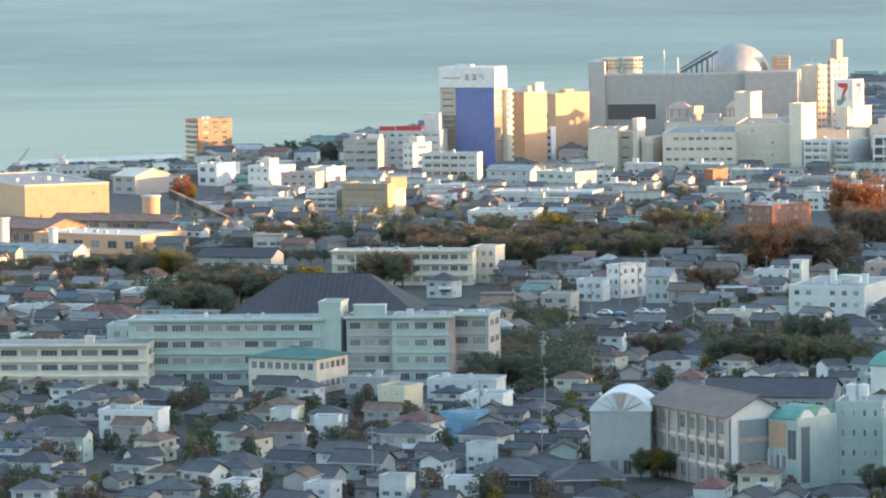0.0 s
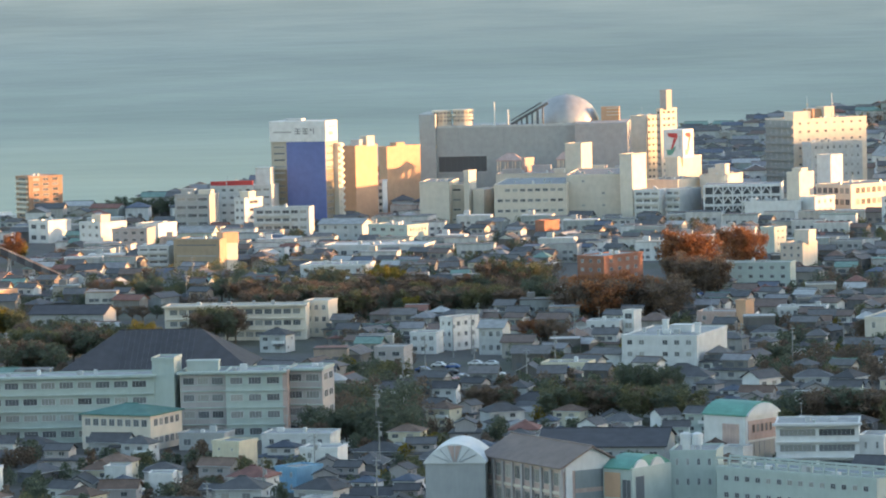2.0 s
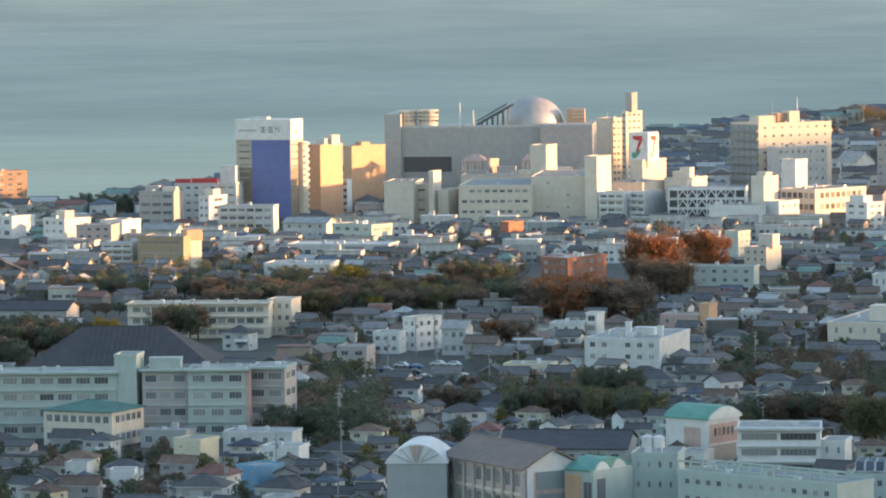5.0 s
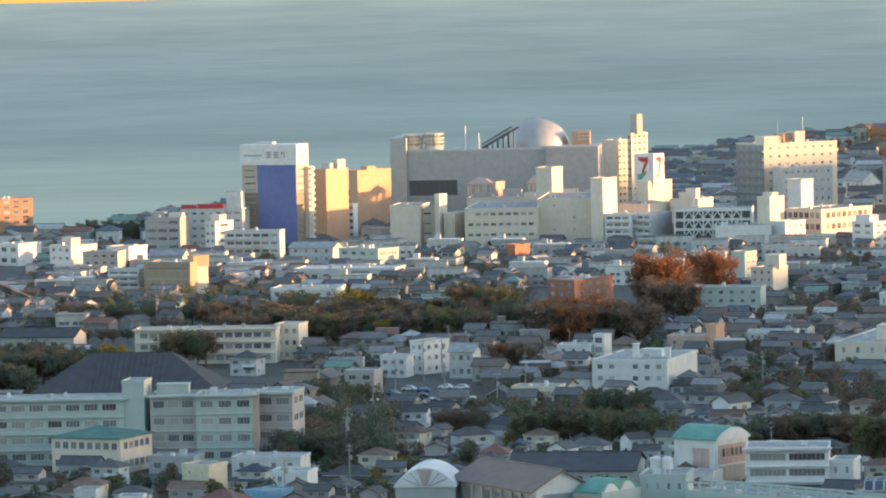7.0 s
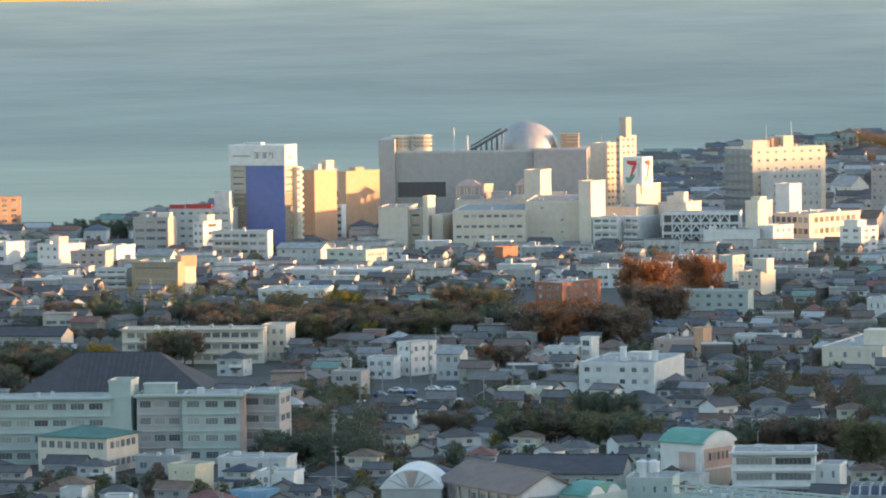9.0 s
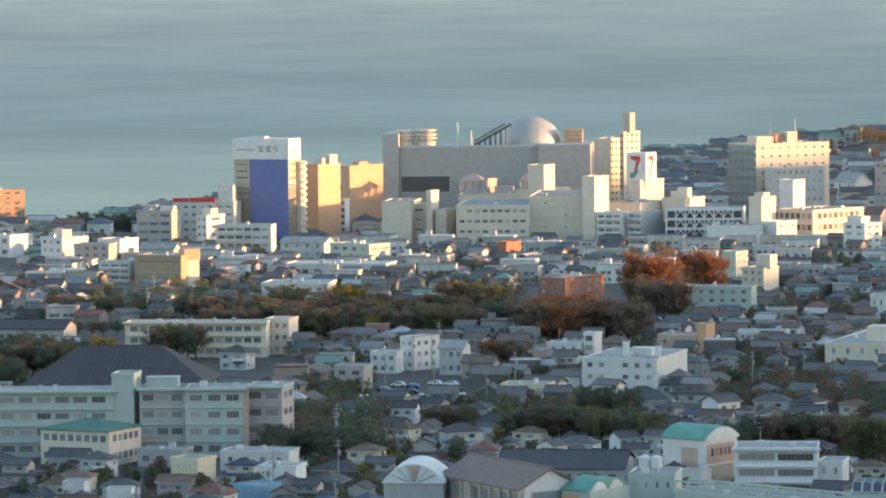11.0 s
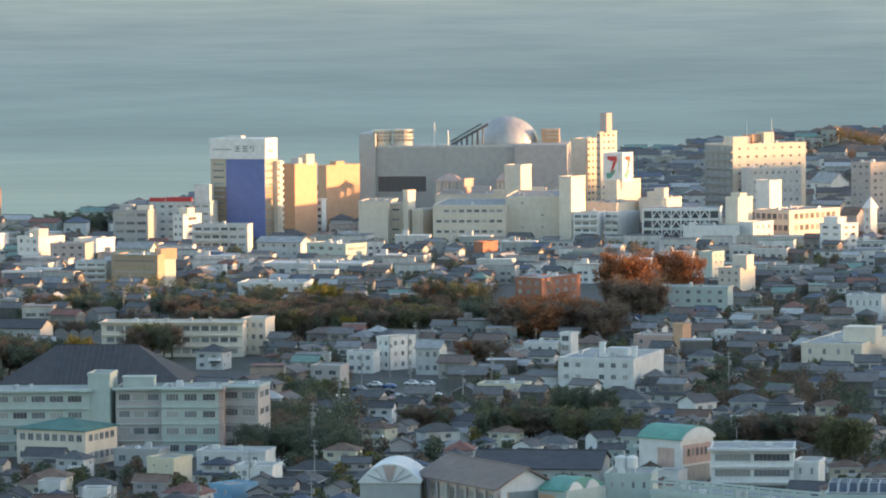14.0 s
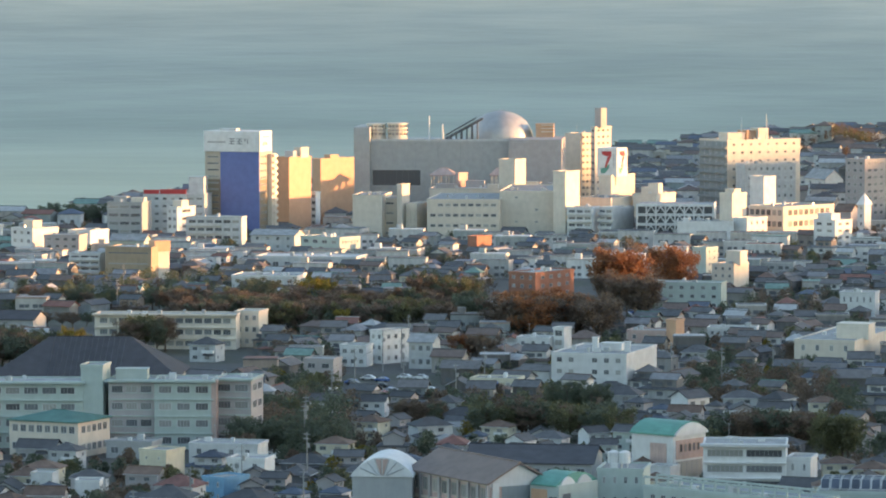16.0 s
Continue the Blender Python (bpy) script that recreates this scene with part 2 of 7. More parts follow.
class Shape:
    """Collects boxes, prisms and tubes into one mesh."""

    def __init__(self):
        self.v, self.f, self.i = [], [], []

    def add(self, verts, faces, mat=0):
        k = len(self.v)
        self.v += [tuple(p) for p in verts]
        self.f += [tuple(a + k for a in f) for f in faces]
        self.i += [mat] * len(faces)
        return self

    def box(self, x0, y0, z0, x1, y1, z1, mat=0):
        v = [(x, y, z) for z in (z0, z1) for y in (y0, y1) for x in (x0, x1)]
        return self.add(v, [(0, 2, 3, 1), (4, 5, 7, 6), (0, 1, 5, 4), (2, 6, 7, 3), (0, 4, 6, 2), (1, 3, 7, 5)], mat)

    def chamfer(self, x0, y0, z0, x1, y1, z1, c=0.08, mat=0):
        """A box with its upright edges and top rim chamfered."""
        def ring(z, e):
            return [(x0 + e + c, y0 + e, z), (x1 - e - c, y0 + e, z), (x1 - e, y0 + e + c, z), (x1 - e, y1 - e - c, z), (x1 - e - c, y1 - e, z), (x0 + e + c, y1 - e, z), (x0 + e, y1 - e - c, z), (x0 + e, y0 + e + c, z)]
        v = ring(z0, 0) + ring(z1 - c, 0) + ring(z1, c)
        f = [tuple(range(7, -1, -1)), tuple(range(16, 24))]
        for a in (0, 8):
            f += [(a + i, a + (i + 1) % 8, a + 8 + (i + 1) % 8, a + 8 + i) for i in range(8)]
        return self.add(v, f, mat)

    def tube(self, a, b, r, mat=0, n=6, r2=None):
        a, b = Vector(a), Vector(b)
        d = (b - a).normalized()
        s = d.orthogonal().normalized()
        t = d.cross(s)
        r2 = r if r2 is None else r2
        v = [a + (s * math.cos(k) + t * math.sin(k)) * r for k in [2 * math.pi * i / n for i in range(n)]]
        v += [b + (s * math.cos(k) + t * math.sin(k)) * r2 for k in [2 * math.pi * i / n for i in range(n)]]
        f = [(i, (i + 1) % n, n + (i + 1) % n, n + i) for i in range(n)] + [tuple(range(n - 1, -1, -1)), tuple(range(n, 2 * n))]
        return self.add(v, f, mat)

    def path(self, pts, r, mat=0, n=3):
        """One unbroken tube through the points."""
        k = len(self.v)
        for i, p in enumerate(pts):
            d = (Vector(pts[min(i + 1, len(pts) - 1)]) - Vector(pts[max(i - 1, 0)])).normalized()
            s = d.cross(Vector((0, 0, 1))).normalized()
            t = s.cross(d)
            self.v += [tuple(Vector(p) + (s * math.cos(q) + t * math.sin(q)) * r) for q in [2 * math.pi * j / n for j in range(n)]]
        f = [(k + i * n + j, k + i * n + (j + 1) % n, k + (i + 1) * n + (j + 1) % n, k + (i + 1) * n + j) for i in range(len(pts) - 1) for j in range(n)]
        self.f += f
        self.i += [mat] * len(f)
        return self

    def merge(self, other, m, mats=None):
        k = len(self.v)
        self.v += [tuple(m @ Vector(p)) for p in other.v]
        self.f += [tuple(a + k for a in f) for f in other.f]
        self.i += [mats[q] for q in other.i] if mats else other.i
        return self

    def mesh(self, name, mats, smooth=False):
        return mesh_of(name, self.v, self.f, mats, self.i, smooth)


def part(name, shape, mats, parent, label="", at=None, smooth=False):
    me = shape if isinstance(shape, bpy.types.Mesh) else shape.mesh(name, mats if isinstance(mats, (list, tuple)) else [mats], smooth)
    ob = new(name, me)
    ob.parent = parent
    if at is not None:
        ob.matrix_basis = at
    return tagged(ob, label)


def thing(name, label, category, m, group="", kind=""):
    ob = new(name)
    ob.empty_display_size = 0.5
    ob.matrix_basis = m
    return tagged(ob, label, category, group, kind)


SHARED = {}


def window_mesh(w, h, frame_mat, panes):
    key = (round(w, 1), round(h, 1), frame_mat, panes)
    if key not in SHARED:
        s = Shape()
        e, m = 0.08, 0.05
        xs = [0.0, e]
        for k in range(1, panes):
            xs += [w * k / panes - m / 2, w * k / panes + m / 2]
        xs += [w - e, w]
        zs = [0.0, e, h - e, h]
        n = len(xs)
        v = [(x, -0.09, z) for z in zs for x in xs]
        f, mi = [], []
        for r in range(3):
            for c in range(n - 1):
                q = (r * n + c, r * n + c + 1, (r + 1) * n + c + 1, (r + 1) * n + c)
                if r == 1 and c % 2 == 1:
                    k = len(v)
                    v += [(v[a][0], -0.015, v[a][2]) for a in q]
                    f += [(q[0], q[1], k + 1, k), (q[1], q[2], k + 2, k + 1), (q[2], q[3], k + 3, k + 2), (q[3], q[0], k, k + 3), (k, k + 1, k + 2, k + 3)]
                    mi += [0, 0, 0, 0, 1]
                else:
                    f.append(q)
                    mi.append(0)
        k = len(v)
        v += [(0, 0.03, 0), (w, 0.03, 0), (w, 0.03, h), (0, 0.03, h)]
        o = (0, n - 1, 4 * n - 1, 3 * n)
        for a in range(4):
            f.append((o[(a + 1) % 4], o[a], k + a, k + (a + 1) % 4))
            mi.append(0)
        s.v, s.f, s.i = v, f, mi
        SHARED[key] = s.mesh("window", [MAT[frame_mat], MAT["glass"]])
    return SHARED[key]


TAKEN = []   # footprints that the filling of the town keeps clear of: middle, half sizes, turn


def claim(x, y, rot, w, d, margin=2.0):
    c, s = math.cos(radians(rot)), math.sin(radians(rot))
    TAKEN.append((x + c * w / 2 - s * d / 2, y + s * w / 2 + c * d / 2, w / 2 + margin, d / 2 + margin, c, s))


def is_free(x, y, r=5.0):
    for cx, cy, hw, hd, c, s in TAKEN:
        dx, dy = x - cx, y - cy
        if abs(dx * c + dy * s) < hw + r and abs(-dx * s + dy * c) < hd + r:
            return False
    return True


def windows_on(root, face, w, d, h, floors, cols, ww=0.55, wh=0.45, frame_mat="pale", base=0.0, skip=(), first=0, margin=0.03, panes=2, at=None):
    """Rows of windows on one face: front, right, left. ww, wh: the share of a bay that is window."""
    length = w if face in ("front", "back") else d
    fh = (h - base) / floors
    bay = length * (1 - 2 * margin) / cols
    me = window_mesh(bay * ww, fh * wh, frame_mat, panes)
    for r in range(first, floors):
        for k in range(cols):
            if (r, k) in skip:
                continue
            a = length * margin + bay * k + bay * (1 - ww) / 2
            z = base + fh * r + fh * (1 - wh) * 0.55
            m = {"front": pose(a, 0, z), "right": pose(w, a, z, 0, 0, 90), "left": pose(0, length - a, z, 0, 0, -90)}[face]
            part("window", me, None, root, at=(at @ m) if at else m)


def bands_on(root, w, h, floors, base=0.0, wh=0.4, x0=0.03, x1=0.97, bays=8):
    """Ribbon windows: one long strip of framed glass a storey."""
    fh = (h - base) / floors
    me = window_mesh(w * (x1 - x0), fh * wh, "steel", bays)
    for r in range(floors):
        part("window", me, None, root, at=pose(w * x0, 0, base + fh * r + fh * 0.35))


def flat_roof(root, w, d, h, mat="flat_roof", rim="pale", z=0.0, lip=0.15, rise=0.5):
    s = Shape().box(0.2, 0.2, h - 0.02, w - 0.2, d - 0.2, h + 0.12)
    part("roof", s, MAT[mat], root, "grey roof membrane")
    r = Shape()
    for x0, y0, x1, y1 in ((-lip, -lip, w + lip, 0.2), (-lip, d - 0.2, w + lip, d + lip), (-lip, 0.2, 0.2, d - 0.2), (w - 0.2, 0.2, w + lip, d - 0.2)):
        r.box(x0, y0, h - 0.25, x1, y1, h + rise)
    part("parapet", r, MAT[rim], root)


def pitched_roof(kind, w, d, h, rise, eave=0.6, thick=0.22):
    """A gable (ridge along x), hip or shed roof with eaves of some thickness."""
    s = Shape()
    x0, x1, y0, y1 = -eave, w + eave, -eave, d + eave
    ins = {"gable": 0.0, "hip": min((d + 2 * eave) / 2, (w + 2 * eave) * 0.45)}[kind]
    r0, r1, ym = x0 + ins, x1 - ins, d / 2
    low, high = h - 0.1, h - 0.1 + rise
    v = [(x0, y0, low), (x1, y0, low), (x1, y1, low), (x0, y1, low), (r0, ym, high), (r1, ym, high)]
    v += [(x, y, z - thick) for x, y, z in v]
    f = [(0, 1, 5, 4), (2, 3, 4, 5), (1, 2, 5), (3, 0, 4), (7, 6, 10, 11), (9, 8, 11, 10), (8, 7, 11), (6, 9, 10), (0, 6, 7, 1), (1, 7, 8, 2), (2, 8, 9, 3), (3, 9, 6, 0)]
    if kind == "gable":
        f = [(0, 1, 5, 4), (2, 3, 4, 5), (7, 6, 10, 11), (9, 8, 11, 10), (0, 6, 7, 1), (2, 8, 9, 3), (1, 7, 11, 5), (5, 11, 8, 2), (0, 4, 10, 6), (4, 3, 9, 10)]
    s.add(v, f)
    s.box(r0 - 0.05, ym - 0.18, high - 0.12, r1 + 0.05, ym + 0.18, high + 0.16)
    return s


def wall_shell(w, d, h, gable=0.0):
    s = Shape()
    s.chamfer(0, 0, -3.0, w, d, h, 0.06)
    if gable:
        s.add([(0, 0, h - 0.1), (0, d, h - 0.1), (0, d / 2, h - 0.15 + gable), (w, 0, h - 0.1), (w, d, h - 0.1), (w, d / 2, h - 0.15 + gable)], [(0, 2, 1), (3, 4, 5), (0, 3, 5, 2), (1, 2, 5, 4)])
    return s


def penthouse(root, x, y, z, w, d, h, mat="white", name="penthouse"):
    s = Shape().chamfer(x, y, z - 0.3, x + w, y + d, z + h, 0.08)
    s.box(x - 0.15, y - 0.15, z + h - 0.25, x + w + 0.15, y + d + 0.15, z + h + 0.05)
    return part(name, s, MAT[mat], root)


def tank(root, x, y, z, r=1.2, h=2.2):
    s = Shape()
    for k in range(4):
        s.tube((x + (k % 2 - 0.5) * r, y + (k // 2 - 0.5) * r, z - 0.2), (x + (k % 2 - 0.5) * r, y + (k // 2 - 0.5) * r, z + 1.2), 0.08)
    s.tube((x, y, z + 1.1), (x, y, z + 1.1 + h), r, n=12)
    s.tube((x, y, z + 1.1 + h), (x, y, z + 1.5 + h), r, n=12, r2=r * 0.3)
    return part("water_tank", s, MAT["white"], root)


def balconies(root, w, h, floors, base=0.0, depth=1.2, x0=0.0, x1=1.0, mat="white", solid=True, turn=None):
    fh = (h - base) / floors
    s = Shape()
    s.box(0, -depth, 0, w * (x1 - x0), 0.0, 0.16)
    if solid:
        s.box(0, -depth, 0.16, w * (x1 - x0), -depth + 0.12, 1.15)
    else:
        s.box(0, -depth, 1.05, w * (x1 - x0), -depth + 0.06, 1.15)
        n = max(4, int(w * (x1 - x0) / 0.8))
        for k in range(n + 1):
            q = k / n * (w * (x1 - x0) - 0.05)
            s.box(q, -depth, 0.16, q + 0.05, -depth + 0.05, 1.05)
    for q in (0, w * (x1 - x0) - 0.12):
        s.box(q, -depth, 0.16, q + 0.12, 0, 1.15)
    me = s.mesh("balcony", [MAT[mat]])
    for r in range(1, floors):
        m = pose(w * x0, 0, base + fh * r)
        part("balcony", me, None, root, at=turn @ m if turn else m)


def block(name, label, category, x, y, z, rot, w, d, h, floors=3, cols=5, side=0, wall="white", ww=0.55, wh=0.42, style="win", base=0.0, roof="flat", rim=None, roofmat="flat_roof", tops=(), tanks=(), first=0, frame_mat="pale", rise=2.0, side_wh=None, bal=None, left=0, skip=(), margin=0.03, panes=2, body_label="", rail=False, ledge=0.0, left_bal=False):
    """A building with a rectangular plan: body, roof, parapet, windows, balconies, penthouses, tanks."""
    root = thing(name, label, category, pose(x, y, z, 0, 0, rot))
    clear = 13.0 if h > 8 and y < 1750 else 0.0
    claim(x + clear * math.sin(radians(rot)), y - clear * math.cos(radians(rot)), rot, w, d + clear)
    part("wall", wall_shell(w, d, h, rise if roof == "gable" else 0), MAT[wall], root, body_label)
    if style == "win" and cols:
        windows_on(root, "front", w, d, h, floors, cols, ww, wh, frame_mat, base, skip, first, margin, panes)
    elif style == "band":
        bands_on(root, w, h, floors, base, wh, bays=max(4, int(w / 3)))
    if ledge:
        fh = (h - base) / floors
        for r in range(floors):
            part("floor_ledge", Shape().box(-0.1, -ledge, base + fh * (r + 1) - 0.42, w + 0.1, 0.0, base + fh * (r + 1) - 0.14), MAT[rim or wall], root)
            part("sill", Shape().box(w * margin, -0.16, base + fh * r + fh * (1 - wh) * 0.55 - 0.16, w * (1 - margin), 0.02, base + fh * r + fh * (1 - wh) * 0.55 - 0.03), MAT[rim or wall], root)
        part("eave_slab", Shape().box(-0.7, -1.3, h - 0.1, w + 0.7, 0.3, h + 0.42), MAT[rim or wall], root, "projecting eave slab")
    if left_bal:
        # Left side gets its bluish shade as colour: slate sheet over the wall, slate balconies
        part("side_cladding", Shape().box(-0.06, 0.1, -3, 0.05, d - 0.1, h - 0.3), MAT["slate_panel"], root, "blue-grey sheet giving the side wall its shade")
        balconies(root, d, h, floors, base, mat="slate_panel", turn=pose(0, d, 0, 0, 0, -90))
    if bal:
        balconies(root, w, h, floors, base, x0=bal[0], x1=bal[1], mat=bal[2] if len(bal) > 2 else wall)
    if side:
        windows_on(root, "right", w, d, h, floors, side, ww, side_wh or wh, frame_mat, base, (), first, 0.08)
    if left:
        windows_on(root, "left", w, d, h, floors, left, ww, side_wh or wh, frame_mat, base, (), first, 0.08)
    if roof == "flat":
        flat_roof(root, w, d, h, roofmat, rim or wall)
    else:
        part("roof", pitched_roof(roof, w, d, h, rise), MAT[roofmat], root)
    if rail:
        for y0 in (0.1, d * 0.35):
            s = Shape().box(0, y0, h + 2.1, w, y0 + 0.25, h + 2.5).box(0, y0, h + 0.3, w, y0 + 0.3, h + 0.7)
            for q in range(int(w / 3.0) + 1):
                s.box(q * 3.0, y0, h, q * 3.0 + 0.32, y0 + 0.2, h + 2.2)
            part("roof_railing", s, MAT["mint"], root, "pale green roof railing")
    for fx, fy, pw, pd, ph, *pm in tops:
        penthouse(root, fx * w, fy * d, h + 0.1, pw, pd, ph, pm[0] if pm else wall)
    if roof == "flat" and w > 9 and d > 6:
        rnd = random.Random(int(abs(x) * 10 + y))
        for _ in range(min(5, int(w * d / 90) + 1)):
            qx, qy, qw = rnd.uniform(0.08, 0.8) * w, rnd.uniform(0.12, 0.7) * d, rnd.uniform(0.8, 1.8)
            unit = Shape().chamfer(qx, qy, h - 0.1, qx + qw, qy + rnd.uniform(0.7, 1.4), h + rnd.uniform(0.8, 1.7), 0.05)
            part("roof_unit", unit, MAT[rnd.choice(("white", "pale", "steel"))], root)
        if rnd.random() < 0.4:
            part("antenna", Shape().tube((w * 0.3, d * 0.5, h - 0.1), (w * 0.3, d * 0.5, h + 4.5), 0.06, n=5).tube((w * 0.3 - 0.8, d * 0.5, h + 4.2), (w * 0.3 + 0.8, d * 0.5, h + 4.2), 0.04, n=4), MAT["steel"], root)
    for fx, fy in tanks:
        tank(root, fx * w, fy * d, h + 0.1)
    return root



# ---------------------------------------------------------------- single large buildings
def hotel(x, y, rot, w, d, h, sign_h):
    root = thing("hotel_tower", "tall hotel with deep blue front panel and white roof sign", "hotel", pose(x, y, 0, 0, 0, rot))
    claim(x, y, rot, w, d)
    low = h * 0.68
    part("lower_wall", Shape().chamfer(0, 0, -3, w, d, low, 0.08), MAT["olive_dark"], root, "brown tiled lower wall")
    part("upper_wall", Shape().chamfer(0.02, 0.02, low, w - 0.02, d - 0.02, h, 0.08), MAT["taupe"], root, "grey-tan tiled upper wall")
    part("blue_panel", Shape().chamfer(w * 0.29, -0.5, -3, w - 0.05, 0.6, h, 0.1), MAT["blue"], root, "deep blue metal cladding panel")
    sign = part("roof_sign", Shape().chamfer(-0.3, -0.8, h - 0.05, w + 0.5, d * 0.9, h + sign_h, 0.1), MAT["white"], root, "white sign box round the roof")
    f = pose(0, -0.8, 0)
    for k in range(3):
        s = Shape()
        q = sign_h * 0.28
        for a, b, c, e in ((0, 0, 1, 0.14), (0, 0.43, 1, 0.57), (0, 0.86, 1, 1), (0.43, 0, 0.57, 1)) if k < 2 else ((0, 0.5, 0.2, 1), (0.5, 0, 0.64, 1)):
            s.box(a * q, -0.06, b * q, c * q, 0.03, e * q)
        part("sign_bar", s, MAT["dark"], sign, at=f @ pose(w * (0.46 + 0.14 * k), 0, h + sign_h * 0.36))
    part("sign_bar", Shape().box(0, -0.06, 0, w * 0.33, 0.03, 0.7), MAT["grey"], sign, at=f @ pose(w * 0.06, 0, h + sign_h * 0.42))
    r = pose(w + 0.5, 0, 0, 0, 0, 90)
    part("sign_bar", Shape().box(0, -0.06, 0, d * 0.5, 0.03, 0.6), MAT["grey"], sign, at=r @ pose(d * 0.2, 0, h + sign_h * 0.68))
    for k in range(3):
        part("sign_bar", Shape().box(0, -0.06, 0, 1.0, 0.03, 1.5), MAT["dark"], sign, at=r @ pose(d * (0.2 + 0.12 * k), 0, h + sign_h * 0.3))
    for k in range(13):
        z = 1.5 + k * h / 13.5
        part("window", window_mesh(w * 0.2, 0.8, "steel", 3), None, root, at=pose(w * 0.05, 0, z))
    stair = Shape().chamfer(w, d * 0.62, -3, w + 2.2, d, h * 0.97, 0.08)
    part("stair_tower", stair, MAT["cream"], root, "cream outside stair tower")
    me = Shape().box(0, 0, 0, 1.0, d * 0.3, 0.2).box(0.85, 0, 0.2, 1.0, d * 0.3, 1.3).mesh("landing", [MAT["cream"]])
    for k in range(1, 14):
        part("landing", me, None, root, at=pose(w + 2.2, d * 0.66, k * h / 14))
    for k in range(12):
        for c in range(3):
            part("window", window_mesh(1.3, 1.3, "steel", 2), None, root, at=pose(w, d * (0.1 + 0.17 * c), 2 + k * h / 12.6, 0, 0, 90))
    penthouse(root, w * 0.2, d * 0.3, h + sign_h - 0.5, w * 0.3, d * 0.3, 1.4, "pale")
    return root


def civic_centre(x, y, rot, s):
    """Long concrete block with a tower slab, round upper deck, dome and outside stair truss; s metres to a unit."""
    root = thing("civic_centre", "long grey concrete civic centre with a metal dome", "civic centre", pose(x, y, 0, 0, 0, rot))
    claim(x, y, rot, 369 * s, 200 * s)
    H = 146 * s
    part("main_block", Shape().chamfer(29 * s, 0, -3, 276 * s, 180 * s, H, 0.15), MAT["grey"], root)
    part("tower_slab", Shape().chamfer(0, -6 * s, -3, 29 * s, 150 * s, H + 24 * s, 0.15), MAT["grey"], root)
    part("hall_block", Shape().chamfer(276 * s, -18 * s, -3, 369 * s, 130 * s, H + 3 * s, 0.15), MAT["hall"], root, "pinkish grey hall block")
    part("parapet", Shape().box(29 * s, -0.2, H - 0.3, 276 * s, 1.0, H + 0.7), MAT["pale"], root)
    rec = Shape().box(33 * s, -0.12, H - 79 * s, 118 * s, 0.2, H - 52 * s)
    part("window_band", rec, MAT["glass"], root, "dark recessed window band")
    part("band_frame", Shape().box(32 * s, -0.5, H - 52 * s, 119 * s, 0.2, H - 49 * s).box(32 * s, -0.5, H - 82 * s, 119 * s, 0.2, H - 79 * s).box(118 * s, -0.5, H - 79 * s, 121 * s, 0.2, H - 52 * s), MAT["grey"], root)
    for k in range(7):
        part("mullion", Shape().box(0, -0.2, 0, 0.12, 0.1, 27 * s), MAT["dark"], root, at=pose((44 + 10.5 * k) * s, 0, H - 79 * s))
    for k in range(1, 6):
        part("panel_joint", Shape().box(0, -0.02, 0, 0.08, 0.05, 50 * s), MAT["slate_panel"], root, at=pose((29 + 40 * k) * s, 0, H - 51 * s))
    cx, cy = 58 * s, 38 * s
    for q, r, top in ((37, 17, 31), (75, 18, 32)):
        part("upper_drum", Shape().tube((q * s, cy, H - 1), (q * s, cy, H + 9 * s), r * s, n=28), MAT["cream"], root, "round cream roof drum")
        part("drum_window_band", Shape().tube((q * s, cy, H + 9 * s), (q * s, cy, H + (top - 5) * s), (r - 4) * s, n=28), MAT["hall"], root)
        for z in (13, 19, top - 5):
            part("drum_ring", Shape().tube((q * s, cy, H + z * s), (q * s, cy, H + (z + 3.5) * s), (r + 1) * s, n=28), MAT["cream"], root, "cream ring slab of the drum")
        for k in range(14):
            a = 2 * math.pi * k / 14
            px, py = q * s + (r - 1.5) * s * math.cos(a), cy + (r - 1.5) * s * math.sin(a)
            part("drum_column", Shape().tube((px, py, H + 9 * s), (px, py, H + (top - 5) * s), 0.28, n=6), MAT["cream"], root)
    ring = []
    for k in range(24):
        a = -math.pi * k / 23
        p = Vector((cx + 8 * s + 36 * s * math.cos(a), cy + 36 * s * math.sin(a), H - 6 * s))
        ring.append(p + Vector((0, 0, 5 * s)))
        part("rail_post", Shape().tube(p, p + Vector((0, 0, 5 * s)), 0.14), MAT["white"], root)
    part("deck_rail", Shape().path(ring, 0.2, n=5), MAT["white"], root)
    part("deck_slab", Shape().tube((cx + 8 * s, cy, H - 10 * s), (cx + 8 * s, cy, H - 6 * s), 37 * s, n=28), MAT["pale"], root)
    dome, R, n, rings = Shape(), 58.5 * s, 48, 16
    v = [(R * math.cos(2 * math.pi * i / n) * math.cos(j / rings * math.pi / 2), R * math.sin(2 * math.pi * i / n) * math.cos(j / rings * math.pi / 2), R * 0.85 * math.sin(j / rings * math.pi / 2)) for j in range(rings) for i in range(n)] + [(0, 0, R * 0.85)]
    f = [(j * n + i, j * n + (i + 1) % n, (j + 1) * n + (i + 1) % n, (j + 1) * n + i) for j in range(rings - 1) for i in range(n)] + [((rings - 1) * n + i, (rings - 1) * n + (i + 1) % n, rings * n) for i in range(n)]
    dome.add(v, f)
    dm = pose(253 * s, 122 * s, H)
    dob = part("dome", dome, MAT["dome"], root, "silver metal dome", dm, smooth=True)
    for k in range(20):
        a = 2 * math.pi * k / 20
        rib = Shape()
        pts = [(R * 1.004 * math.cos(a) * math.cos(j / 8 * 1.5), R * 1.004 * math.sin(a) * math.cos(j / 8 * 1.5), R * 0.853 * math.sin(j / 8 * 1.5)) for j in range(9)]
